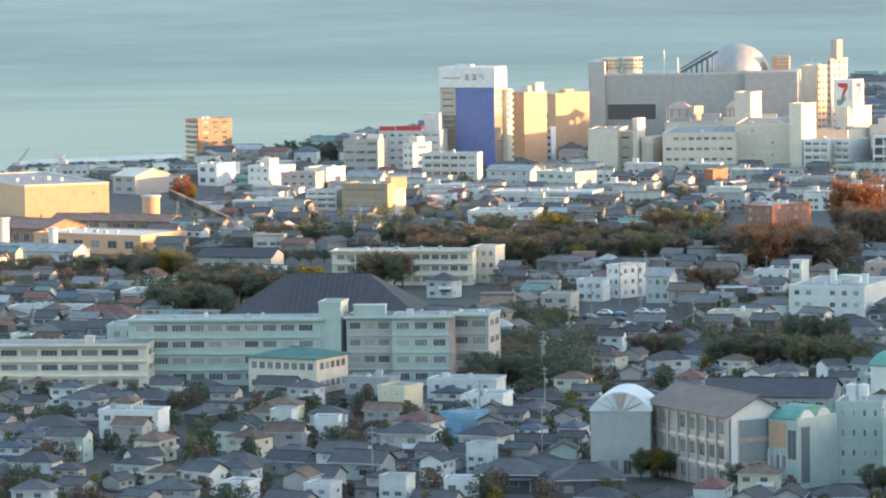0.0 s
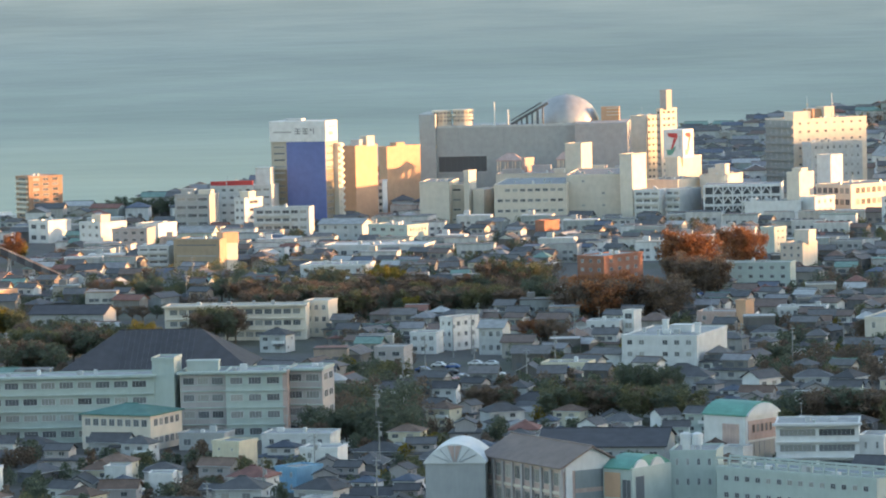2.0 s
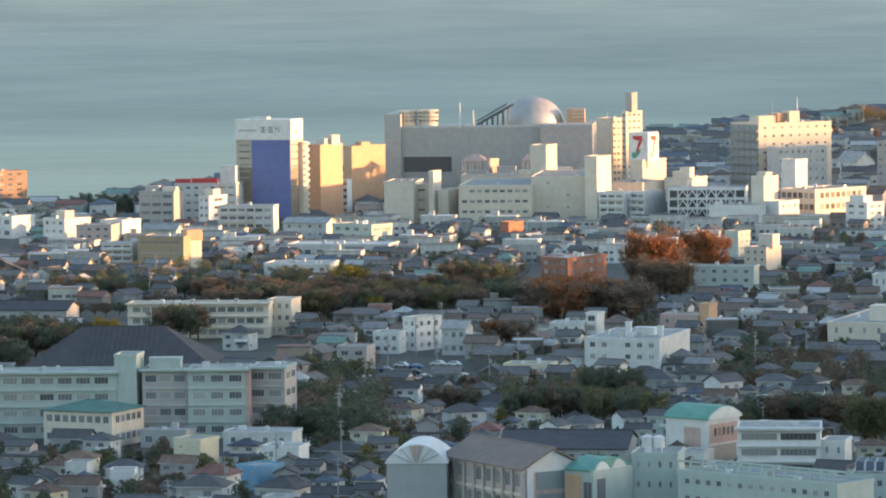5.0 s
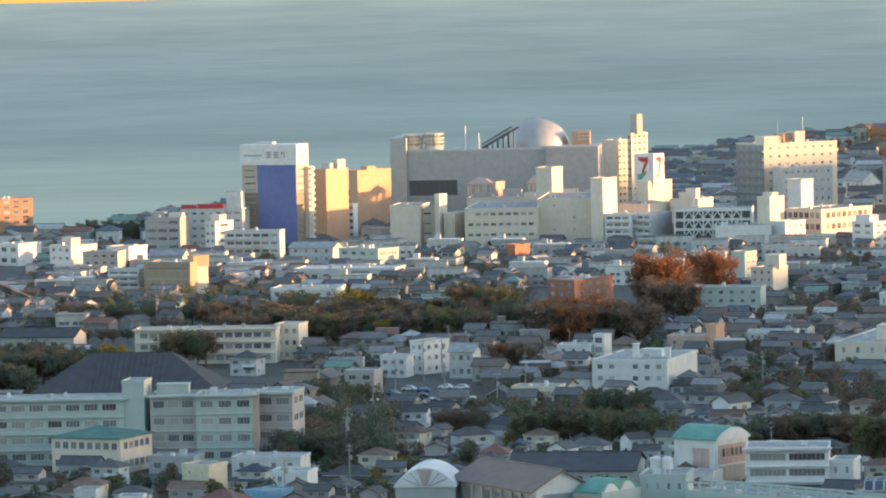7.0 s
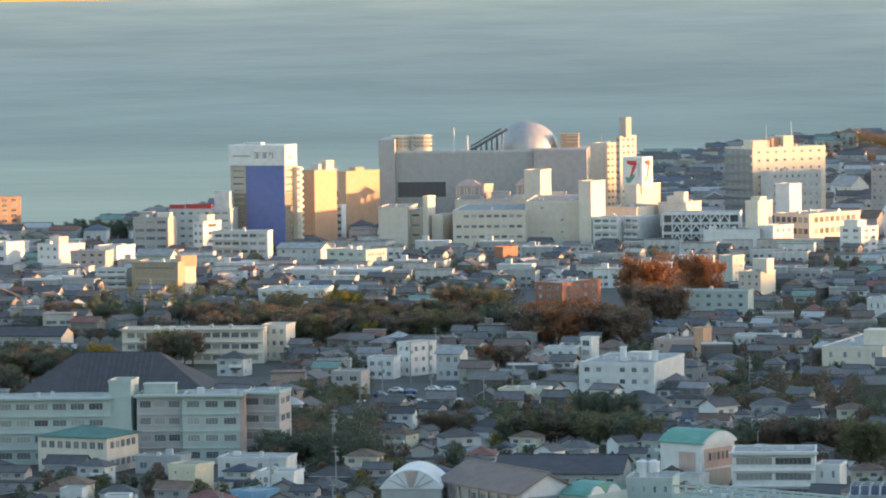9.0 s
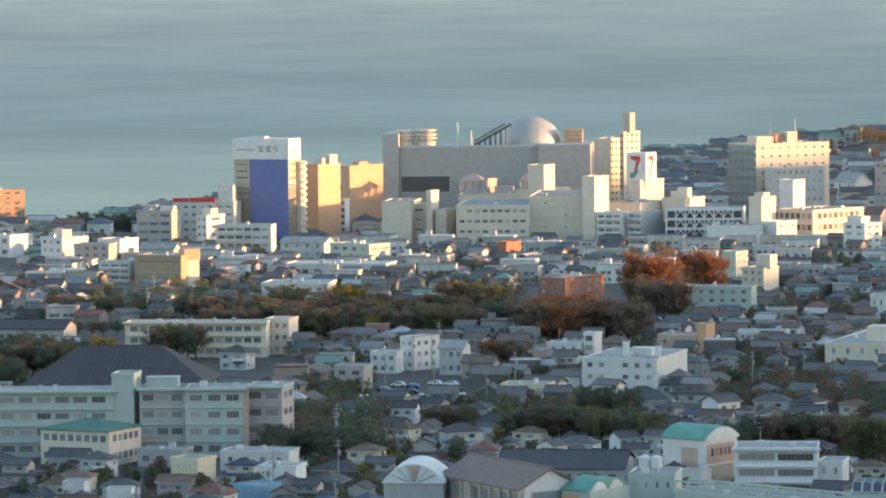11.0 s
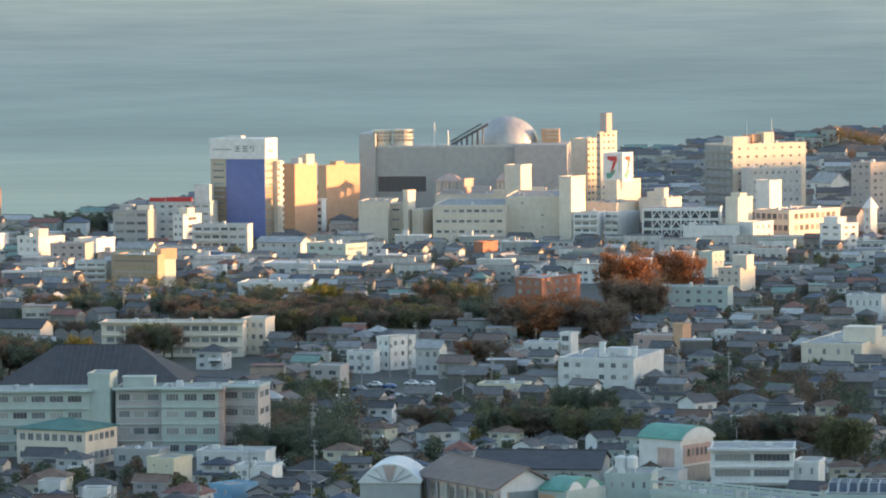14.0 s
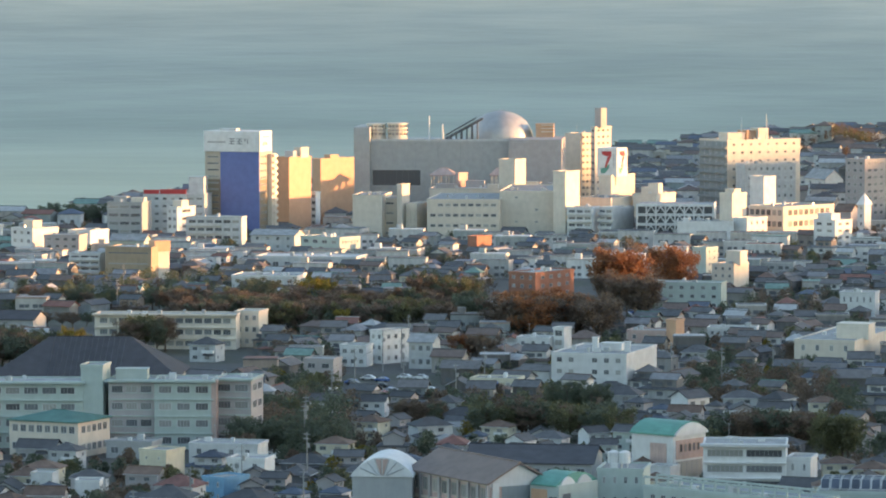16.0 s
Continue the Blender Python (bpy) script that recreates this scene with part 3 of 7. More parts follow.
        for p, q in zip(pts, pts[1:]):
            rib.tube(p, q, 0.05, n=4)
        part("rib", rib, MAT["dome"], dob)
    part("finial", Shape().tube((0, 0, R * 0.84), (0, 0, R * 0.89), 1.2, n=10, r2=0.3), MAT["steel"], dob)
    stair = Shape()
    a, b = Vector((160 * s, 40 * s, H + 2 * s)), Vector((226 * s, 40 * s, H + 38 * s))
    for off in (0.0, 5 * s):
        stair.tube(a + Vector((0, off, 0)), b + Vector((0, off, 0)), 0.7)
        stair.tube(a + Vector((0, off, 6 * s)), b + Vector((-12 * s, off, 1 * s)), 0.4)
        for k in range(1, 7):
            p = a.lerp(b, k / 7) + Vector((0, off, 0))
            stair.tube(p, (p.x, p.y, H), 0.55 if k % 2 else 0.35)
    part("stair_truss", stair, MAT["dark"], root, "dark sloping steel stair truss")
    for q, hh in ((130, 42), (154, 28)):
        part("mast", Shape().tube((q * s, 50 * s, H), (q * s, 50 * s, H + hh * s), 0.55, r2=0.3), MAT["white"], root)
    penthouse(root, 318 * s, 90 * s, H + 3 * s, 32 * s, 30 * s, 24 * s, "tan")
    for z in (9, 15, 21):
        part("sun_slat", Shape().box(328 * s, 87 * s, H + (3 + z) * s, 352 * s, 92 * s, H + (4.5 + z) * s), MAT["cream"], root)
    for q in (108, 112, 118, 141, 147):
        penthouse(root, q * s, 20 * s, H, 4 * s, 6 * s, 3 * s, "white", "roof_unit")
    return root


def sign_cube(x, y, z, rot, w, d, h):
    root = thing("rooftop_sign", "white rooftop sign cube with an orange, red and green mark", "sign", pose(x, y, z, 0, 0, rot))
    part("box", Shape().chamfer(0, 0, 0, w, d, h, 0.1), MAT["white"], root)
    for face, length in ((pose(0, 0, 0), w), (pose(w, 0, 0, 0, 0, 90), d)):
        part("mark_top", Shape().add([(length * a, -0.05, h * b) for a, b in ((0.22, 0.88), (0.72, 0.88), (0.72, 0.7), (0.4, 0.72), (0.22, 0.78))], [(4, 3, 2, 1, 0)]), MAT["red"], root, "red-orange bar of the mark", face)
        part("mark_stem", Shape().add([(length * a, -0.05, h * b) for a, b in ((0.52, 0.7), (0.7, 0.7), (0.52, 0.42), (0.46, 0.3), (0.38, 0.34))], [(4, 3, 2, 1, 0)]), MAT["red"], root, "red stem of the mark", face)
        part("mark_foot", Shape().add([(length * a, -0.05, h * b) for a, b in ((0.14, 0.3), (0.34, 0.3), (0.62, 0.44), (0.6, 0.3), (0.4, 0.12), (0.2, 0.1))], [(5, 4, 3, 2, 1, 0)]), MAT["green_roof"], root, "green foot of the mark", face)
        part("mark_side", Shape().box(length * 0.78, -0.05, h * 0.3, length * 0.9, 0.02, h * 0.8), MAT["pale"], root, "", face)
    legs = Shape()
    for px in (0.1, 0.9):
        for py in (0.1, 0.9):
            legs.tube((px * w, py * d, -4.0), (px * w, py * d, 0.1), 0.25)
    part("support", legs, MAT["steel"], root)
    return root


def parking_truss(x, y, rot, w, d, h):
    root = thing("parking_structure", "white open parking structure with diagonal braces on each level", "car park", pose(x, y, 0, 0, 0, rot))
    claim(x, y, rot, w, d)
    # Solid dark filling in place of the shade between the open decks
    part("core", Shape().chamfer(0.6, 1.2, -3, w - 0.6, d, h - 0.3, 0.1), MAT["dark"], root, "dark block standing for the shade inside the parking decks")
    fh, n = h / 4, 8
    for k in range(5):
        part("deck_edge", Shape().box(0, 0, k * fh - 0.55, w, 1.4, k * fh + 0.6), MAT["white"], root)
    for k in range(n + 1):
        part("column", Shape().box(w * k / n - 0.3, -0.02, -3, w * k / n + 0.3, 0.9, h + 0.5), MAT["white"], root)
    for r in range(1, 4):
        for k in range(1, n - 1):
            a, b = (w * k / n, 0.3, r * fh + 0.5), (w * (k + 0.5) / n, 0.3, (r + 1) * fh - 0.5)
            c = (w * (k + 1) / n, 0.3, r * fh + 0.5)
            part("brace", Shape().tube(a, b, 0.28), MAT["white"], root)
            part("brace", Shape().tube(c, b, 0.28), MAT["white"], root)
    part("side_wall", Shape().box(w, 0, -3, w + 0.3, d, h + 0.6), MAT["white"], root)
    part("roof_deck", Shape().box(0, 1.4, h - 0.3, w, d, h + 0.1), MAT["flat_roof"], root)
    return root


def pavilion(x, y, z, rot, w, h):
    root = thing("rooftop_pavilion", "open rooftop pavilion with hipped roof on columns", "pavilion", pose(x, y, z, 0, 0, rot))
    for i in range(4):
        for j in (0, 1):
            part("column", Shape().tube((0.3 + i * (w - 0.6) / 3, 0.3 + j * (w * 0.7 - 0.6), -1), (0.3 + i * (w - 0.6) / 3, 0.3 + j * (w * 0.7 - 0.6), h), 0.22), MAT["cream"], root)
    part("roof", pitched_roof("hip", w, w * 0.7, h, h * 0.7, 0.5, 0.5), MAT["pink"], root)
    return root


def arched_roof(w, d, h, rise, n=14, over=0.3):
    """A barrel roof whose axis runs along the depth."""
    s = Shape()
    a = [(-over + (w + 2 * over) * i / n, rise * math.sin(math.pi * i / n) ** 0.8) for i in range(n + 1)]
    v = [(p, -over, h + q) for p, q in a] + [(p, d + over, h + q) for p, q in a]
    m = n + 1
    f = [(i, i + 1, m + i + 1, m + i) for i in range(n)] + [tuple(range(n, -1, -1)), tuple(range(m, 2 * m))]
    v2 = len(v)
    s.add(v + [(p, q, h - 0.3) for q in (-over, d + over) for p in (-over, w + over)], f + [(v2, v2 + 1, n, 0), (v2 + 2, v2, 0, m), (v2 + 1, v2 + 3, m + n, n)])
    return s


def arched_gym(x, y, rot, w, d, h, rise):
    root = thing("school_gym", "grey school gym with a white arched gable", "gym", pose(x, y, 0, 0, 0, rot))
    claim(x, y, rot, w, d)
    part("wall", Shape().chamfer(0, 0, -3, w, d, h, 0.08), MAT["grey"], root)
    part("roof", arched_roof(w, d, h, rise), MAT["white"], root, "white arched metal roof")
    for k in range(7):
        t = -0.5 + (k + 0.5) / 7
        part("gable_brace", Shape().tube((w / 2 + 0.2 * w * t, -0.4, h), (w / 2 + w * 0.85 * t, -0.4, h + rise * (1 - (1.75 * t) ** 2) * 0.95), 0.12), MAT["steel"], root)
    part("gable_panel", Shape().add([(w * 0.47, -0.36, h), (w * 0.53, -0.36, h), (w * 0.62, -0.36, h + rise * 0.9), (w * 0.38, -0.36, h + rise * 0.9)], [(0, 1, 2, 3)]), MAT["pink"], root, "faded red fan panel")
    for k in range(4):
        part("doorway", window_mesh(w * 0.14, 3.0, "steel", 2), None, root, at=pose(w * (0.1 + 0.22 * k), 0, 0.6))
    return root


def green_school(x, y, rot, w, d, h, rise):
    root = thing("school_building", "white school block with pink panels and arched green roof", "school", pose(x, y, 0, 0, 0, rot))
    claim(x, y, rot, w, d)
    part("wall", Shape().chamfer(0, 0, -3, w, d, h, 0.08), MAT["white"], root)
    # the arch spans the end wall, its axis runs along the front
    part("roof", arched_roof(d, w, 0, rise), MAT["green_roof"], root, "arched green metal roof", pose(w, 0, h, 0, 0, 90))
    part("gable", arched_roof(d - 0.6, 0.4, 0, rise * 0.9), MAT["white"], root, "white arched gable", pose(w + 0.45, 0.3, h, 0, 0, 90))
    part("panel", Shape().box(w * 0.45, -0.06, h * 0.12, w * 0.85, 0.02, h * 0.82), MAT["pink"], root, "pink tiled panel")
    part("panel", Shape().box(w - 0.02, d * 0.08, h * 0.5, w + 0.08, d * 0.92, h * 0.88), MAT["pink"], root, "pink tiled panel")
    for k in range(5):
        part("window", window_mesh(d * 0.07, h * 0.16, "brown", 1), None, root, at=pose(w + 0.09, d * (0.2 + 0.13 * k), h * 0.64, 0, 0, 90))
    part("window", window_mesh(d * 0.78, h * 0.34, "steel", 5), None, root, at=pose(w, d * 0.1, h * 0.12, 0, 0, 90))
    for a, b in ((0.12, 0.2), (0.3, 0.2)):
        part("window", window_mesh(w * 0.1, h * 0.2, "steel", 1), None, root, at=pose(w * a, 0, h * b))
    return root


def pink_school(x, y, rot, w, d, h, rise):
    root = thing("pink_school", "faded pink school with brown gable roof and glazed bays", "school", pose(x, y, 0, 0, 0, rot))
    claim(x, y, rot, w, d)
    part("wall", wall_shell(w, d, h, rise), MAT["pink"], root)
    part("roof", pitched_roof("gable", w, d, h, rise, 0.9, 0.35), MAT["brown_roof"], root, "brown sheet-metal roof")
    fh, n = h / 3, 8
    for k in range(n + 1):
        part("pilaster", Shape().box(w * k / n - 0.35, -0.5, -1, w * k / n + 0.35, 0.1, h - 0.2), MAT["rose"], root)
    for r in range(1, 4):
        part("floor_band", Shape().box(0, -0.35, r * fh - 0.7, w, 0.1, r * fh - 0.1), MAT["cream"], root)
    me = window_mesh(w / n - 1.2, fh * 0.56, "cream", 4)
    for r in range(3):
        for k in range(n):
            part("window", me, None, root, at=pose(w * k / n + 0.6, 0, r * fh + fh * 0.2))
    end = pose(w, 0, 0, 0, 0, 90)
    part("gable_fascia", Shape().add([(-0.6, -0.15, h - 0.9), (d + 0.6, -0.15, h - 0.9), (d / 2, -0.15, h - 0.4 + rise)], [(0, 1, 2)]), MAT["white"], root, "white gable facing", end)
    for r in range(3):
        part("wall_panel", Shape().box(d * 0.22, -0.12, r * fh + 0.4, d * 0.95, 0.02, r * fh + fh - 0.5), MAT["slate_panel"], root, "blue-grey wall panel", end)
    part("corner_post", Shape().box(d * 0.05, -0.4, -1, d * 0.16, 0.05, h - 0.2), MAT["white"], root, "", end)
    return root


def green_annex(x, y, rot, w, d, h, rise):
    root = thing("green_annex", "white school annex with tan panel and green roof", "school", pose(x, y, 0, 0, 0, rot))
    claim(x, y, rot, w, d)
    part("wall", wall_shell(w, d, h), MAT["mint"], root)
    part("roof", arched_roof(d, w * 0.8, 0, rise), MAT["green_roof"], root, "arched green metal roof", pose(w * 0.9, 0, h, 0, 0, 90))
    part("panel", Shape().box(w * 0.05, -0.12, h * 0.58, w * 0.6, 0.02, h * 0.93), MAT["tan"], root, "tan tiled panel")
    part("glazing", window_mesh(w * 0.3, h * 0.42, "steel", 2), None, root, at=pose(w * 0.66, 0, h * 0.42))
    for k in range(3):
        part("window", window_mesh(w * 0.16, h * 0.2, "white", 1), None, root, at=pose(w * (0.06 + 0.2 * k), 0, h * 0.28))
        part("pier", Shape().box(w * (0.02 + 0.2 * k), -0.5, 0, w * (0.05 + 0.2 * k), 0, h * 0.55), MAT["white"], root)
    part("glazing", window_mesh(d * 0.22, h * 0.8, "steel", 1), None, root, at=pose(w, d * 0.08, h * 0.08, 0, 0, 90))
    for k in range(2):
        part("dormer", arched_roof(d * 0.3, w * 0.12, 0, rise * 0.7), MAT["white"], root, "white arched dormer", pose(w * 0.95, d * (0.1 + 0.42 * k), h, 0, 0, 90))
    return root


def big_hip_hall(x, y, rot, w, d, h, rise):
    root = thing("school_gym", "wide school gym with a dark slate-grey hipped roof", "gym", pose(x, y, 0, 0, 0, rot))
    claim(x, y, rot, w, d)
    part("wall", Shape().chamfer(0, 0, -3, w, d, h, 0.08), MAT["cream"], root)
    part("roof", pitched_roof("hip", w, d, h, rise, 1.4, 0.4), MAT["slate_roof"], root, "dark slate-grey metal roof")
    windows_on(root, "front", w, d, h, 1, 14, 0.6, 0.5, "pale")
    for k in range(14):
        part("seam", Shape().tube((w * (0.3 + 0.4 * k / 13), -1.4, h), (w * (0.3 + 0.4 * k / 13), d * 0.5, h + rise), 0.07), MAT["dark"], root)
    return root


def crane(x, y, z, h, lean):
    root = thing("harbour_crane", "hazy lattice harbour crane behind the factory", "crane", pose(x, y, z))
    leg = Shape()
    for k in range(4):
        leg.tube(((k % 2 - 0.5) * 6, (k // 2 - 0.5) * 6, -4), ((k % 2 - 0.5) * 2, (k // 2 - 0.5) * 2, h * 0.5), 0.35)
    part("tower", leg, MAT["steel"], root)
    jib = Shape()
    a, b = Vector((0, 0, h * 0.45)), Vector((lean, 0, h))
    for o in (-0.8, 0.8):
        jib.tube(a + Vector((0, o, 0)), b, 0.3)
        jib.tube(a + Vector((1.5, o, 0)), b, 0.25)
    for k in range(8):
        jib.tube(a.lerp(b, k / 8) + Vector((0, -0.8, 0)), a.lerp(b, (k + 1) / 8) + Vector((0, 0.8, 0)), 0.15)
    part("jib", jib, MAT["steel"], root)
    part("cab", Shape().chamfer(-2, -1.5, h * 0.4, 2, 1.5, h * 0.5, 0.2), MAT["pale"], root)
    return root


def radio_mast(x, y, z, h):
    root = thing("radio_mast", "thin pale radio mast on the hospital roof", "mast", pose(x, y, z), "radio masts")
    part("pole", Shape().tube((0, 0, -1), (0, 0, h), 0.3, n=6, r2=0.12), MAT["white"], root)
    part("stay_ring", Shape().tube((0, 0, h * 0.6), (0, 0, h * 0.6 + 0.3), 0.6, n=8), MAT["steel"], root)
    return root


def silo(x, y, z, r, h, mat="tan"):
    root = thing("storage_silo", "round tan storage silo with a flat cap", "silo", pose(x, y, z))
    part("body", Shape().tube((0, 0, -2), (0, 0, h), r, n=24), MAT[mat], root, smooth=False)
    part("cap", Shape().tube((0, 0, h), (0, 0, h + 0.8), r * 1.15, n=24), MAT["pale"], root)
    claim(x - r, y - r, 0, 2 * r, 2 * r)
    return root


def conveyor(x0, y0, z0, x1, y1, z1):
    """A roofed belt gallery that slopes down on trestle legs."""
    root = thing("conveyor_gallery", "dark sloping conveyor gallery on steel trestles", "conveyor", pose(x0, y0, 0))
    a, b = Vector((0, 0, z0)), Vector((x1 - x0, y1 - y0, z1))
    n = 9
    for k in range(n):
        p, q = a.lerp(b, k / n), a.lerp(b, (k + 1) / n)
        v = [(e.x, e.y + o, e.z + h) for e in (p, q) for o, h in ((-1.5, 0.0), (1.5, 0.0), (1.5, 2.4), (0.0, 3.1), (-1.5, 2.4))]
        f = [(i, (i + 1) % 5, 5 + (i + 1) % 5, 5 + i) for i in range(5)] + [(4, 3, 2, 1, 0), (5, 6, 7, 8, 9)]
        part("gallery_bay", Shape().add(v, f), MAT["dark" if k % 2 else "slate_roof"], root)
    for k in (1, 4, 7):
        p = a.lerp(b, k / n)
        part("trestle", Shape().tube((p.x - 1, p.y - 1.4, -1), (p.x, p.y - 1.2, p.z), 0.22).tube((p.x + 1, p.y + 1.4, -1), (p.x, p.y + 1.2, p.z), 0.22).tube((p.x - 0.9, p.y - 1.3, p.z * 0.5), (p.x + 0.9, p.y + 1.3, p.z * 0.5), 0.15), MAT["steel"], root)
    return root


def tarpaulin(x, y, z, rot, w, h):
    """A sheet hung over a wall top, with folds."""
    root = thing("tarpaulin", "bright blue tarpaulin hung on a yellow wall", "tarpaulin", pose(x, y, z, 0, 0, rot))
    n, m = 14, 6
    v = [(w * i / n, -0.25 - 0.12 * math.sin(i * 1.7 + j * 0.3) - 0.05 * j, -h * j / m) for j in range(m + 1) for i in range(n + 1)]
    v += [(a, b + 0.04, c) for a, b, c in v]
    k = (n + 1) * (m + 1)
    f = [(j * (n + 1) + i, (j + 1) * (n + 1) + i, (j + 1) * (n + 1) + i + 1, j * (n + 1) + i + 1) for j in range(m) for i in range(n)]
    part("sheet", Shape().add(v, f + [tuple(k + q for q in reversed(t)) for t in f]), MAT["tarp"], root, smooth=True)
    return root


def breakwater(x0, y0, x1, y1, z, wide):
    """A low concrete mole with a rubble edge."""
    a, b = Vector((x0, y0, 0)), Vector((x1, y1, 0))
    length = (b - a).length
    root = thing("breakwater", "pale concrete breakwater lying low in the water", "breakwater", pose(x0, y0, z, 0, 0, math.degrees(math.atan2(y1 - y0, x1 - x0))))
    part("mole", Shape().chamfer(0, 0, -8, length, wide, 2.0, 0.4), MAT["pale"], root)
    part("parapet", Shape().box(0, wide - 1.5, 1.9, length, wide - 0.4, 3.4), MAT["white"], root)
    rnd = random.Random(int(length))
    rubble = Shape()
    for _ in range(int(length / 2.5)):
        p, q = rnd.uniform(0, length), rnd.uniform(0.8, 1.9)
        rubble.merge(Shape().chamfer(-q, -q, -q, q, q, q, 0.4), pose(p, -1.5, -0.3, rnd.uniform(-30, 30), rnd.uniform(-30, 30), rnd.uniform(0, 90)))
    tagged(part("rubble", rubble, MAT["dark"], root, "dark concrete rubble"), kind="stuff")
    return root


def solar_array(x, y, z, rot, n, rows):
    root = thing("solar_array", "rows of tilted blue-grey solar panels on white frames", "solar panels", pose(x, y, z, 0, 0, rot))
    frame_me = Shape().box(0, 0, 0, 1.9, 0.08, 2.6).mesh("panel_frame", [MAT["white"]])
    cell_me = Shape().box(0.12, -0.03, 0.12, 1.78, 0.0, 2.48).mesh("panel_cells", [MAT["tile_blue"]])
    for r in range(rows):
        for k in range(n):
            m = pose(k * 2.1, r * 3.4, 0.25, -38, 0, 0)
            part("panel", frame_me, None, root, at=m)
            part("panel_cells", cell_me, None, root, at=m)
        rail = Shape()
        for k in range(0, n + 1, 2):
            rail.tube((k * 2.1, r * 3.4 + 1.5, -0.1), (k * 2.1, r * 3.4 + 1.5, 2.1), 0.06)
        part("frame_posts", rail, MAT["steel"], root)
    return root


# ---------------------------------------------------------------- houses
def house_shapes(w, d, h, roof, rise):
    return wall_shell(w, d, h, rise if roof == "gable" else 0), None if roof == "flat" else pitched_roof(roof, w, d, h, rise, 0.55)


def house_proto(k, w, d, h, roof, rise, wall, tile, label, ell=False, tier=False):
    root = thing("house", label, "house", pose(0, -400 - 20 * k, -60), "houses of the town")
    if tier:
        low, lr = house_shapes(w, d, 2.9, "hip", 1.3)
        part("wall", low, MAT[wall], root)
        part("lower_roof", lr, MAT[tile], root)
        up, ur = house_shapes(w * 0.66, d * 0.7, h, roof, rise * 0.8)
        part("upper_wall", up, MAT[wall], root, at=pose(w * (0.04 if k % 2 else 0.26), d * 0.12, 0))
        part("roof", ur, MAT[tile], root, at=pose(w * (0.04 if k % 2 else 0.26), d * 0.12, 0))
        part("window", window_mesh(1.7, 1.1, "steel", 2), None, root, at=pose(w * (0.1 if k % 2 else 0.34), d * 0.12, h - 1.7))
        part("window", window_mesh(1.7, 1.1, "steel", 2), None, root, at=pose(w * (0.42 if k % 2 else 0.66), d * 0.12, h - 1.7))
    else:
        ws, rs = house_shapes(w, d, h, roof, rise)
        part("wall", ws, MAT[wall], root)
        if roof == "flat":
            part("roof", Shape().box(0.2, 0.2, h - 0.02, w - 0.2, d - 0.2, h + 0.1), MAT["flat_roof"], root)
            part("parapet", Shape().box(-0.1, -0.1, h - 0.2, w + 0.1, 0.2, h + 0.5).box(-0.1, d - 0.2, h - 0.2, w + 0.1, d + 0.1, h + 0.5).box(-0.1, 0.2, h - 0.2, 0.2, d - 0.2, h + 0.5).box(w - 0.2, 0.2, h - 0.2, w + 0.1, d - 0.2, h + 0.5), MAT[wall], root)
        else:
            part("roof", rs, MAT[tile], root)
            part("gutter", Shape().box(-0.5, -0.68, h - 0.34, w + 0.5, -0.56, h - 0.16), MAT["pale"], root, "pale gutter along the eaves")
    if k % 2 == 0:
        part("porch_roof", Shape().add([(w * 0.55, -1.5, 2.35), (w * 0.95, -1.5, 2.35), (w * 0.95, 0.05, 2.85), (w * 0.55, 0.05, 2.85), (w * 0.55, -1.5, 2.2), (w * 0.95, -1.5, 2.2), (w * 0.95, 0.05, 2.7), (w * 0.55, 0.05, 2.7)], [(0, 1, 2, 3), (7, 6, 5, 4), (0, 4, 5, 1), (1, 5, 6, 2), (3, 7, 4, 0), (2, 6, 7, 3)]), MAT[tile], root)
        part("porch_post", Shape().box(w * 0.92, -1.4, -0.5, w * 0.92 + 0.12, -1.28, 2.4), MAT["pale"], root)
    if k % 3 == 1:
        part("air_conditioner", Shape().chamfer(w + 0.05, d * 0.7, 0.2, w + 0.4, d * 0.7 + 0.8, 0.85, 0.03), MAT["white"], root)
    if ell:
        w2, r2 = house_shapes(w * 0.5, d * 0.7, h * 0.52, roof, rise * 0.6)
        part("annex", w2, MAT[wall], root, at=pose(-w * 0.1, -d * 0.5, 0))
        part("annex_roof", r2, MAT[tile], root, at=pose(-w * 0.1, -d * 0.5, 0))
    me, sm = window_mesh(1.7, 1.2, "steel", 2), window_mesh(0.9, 1.0, "steel", 1)
    for a, z in ((0.12, 0.9), (0.58, 0.9), (0.12, 3.7), (0.58, 3.7)):
        if not (ell and z < 2 and a < 0.5) and z + 1.5 < (2.9 if tier else h):
            part("window", me, None, root, at=pose(w * a, 0, z))
    for a, z in ((0.2, 1.1), (0.6, 3.8)):
        if z + 1.3 < (2.9 if tier else h):
            part("window", sm, None, root, at=pose(w, d * a, z, 0, 0, 90))
    if k % 3 == 0 and h > 5 and not tier:
        bal = Shape().box(0, -1.1, 0, w * 0.45, 0, 0.15).box(0, -1.1, 0.15, w * 0.45, -1.0, 1.0).box(0, -1.1, 0.15, 0.1, 0, 1.0).box(w * 0.45 - 0.1, -1.1, 0.15, w * 0.45, 0, 1.0)
        part("balcony", bal, MAT["white"], root, at=pose(w * 0.5, 0, 2.9))
    return root, w, d


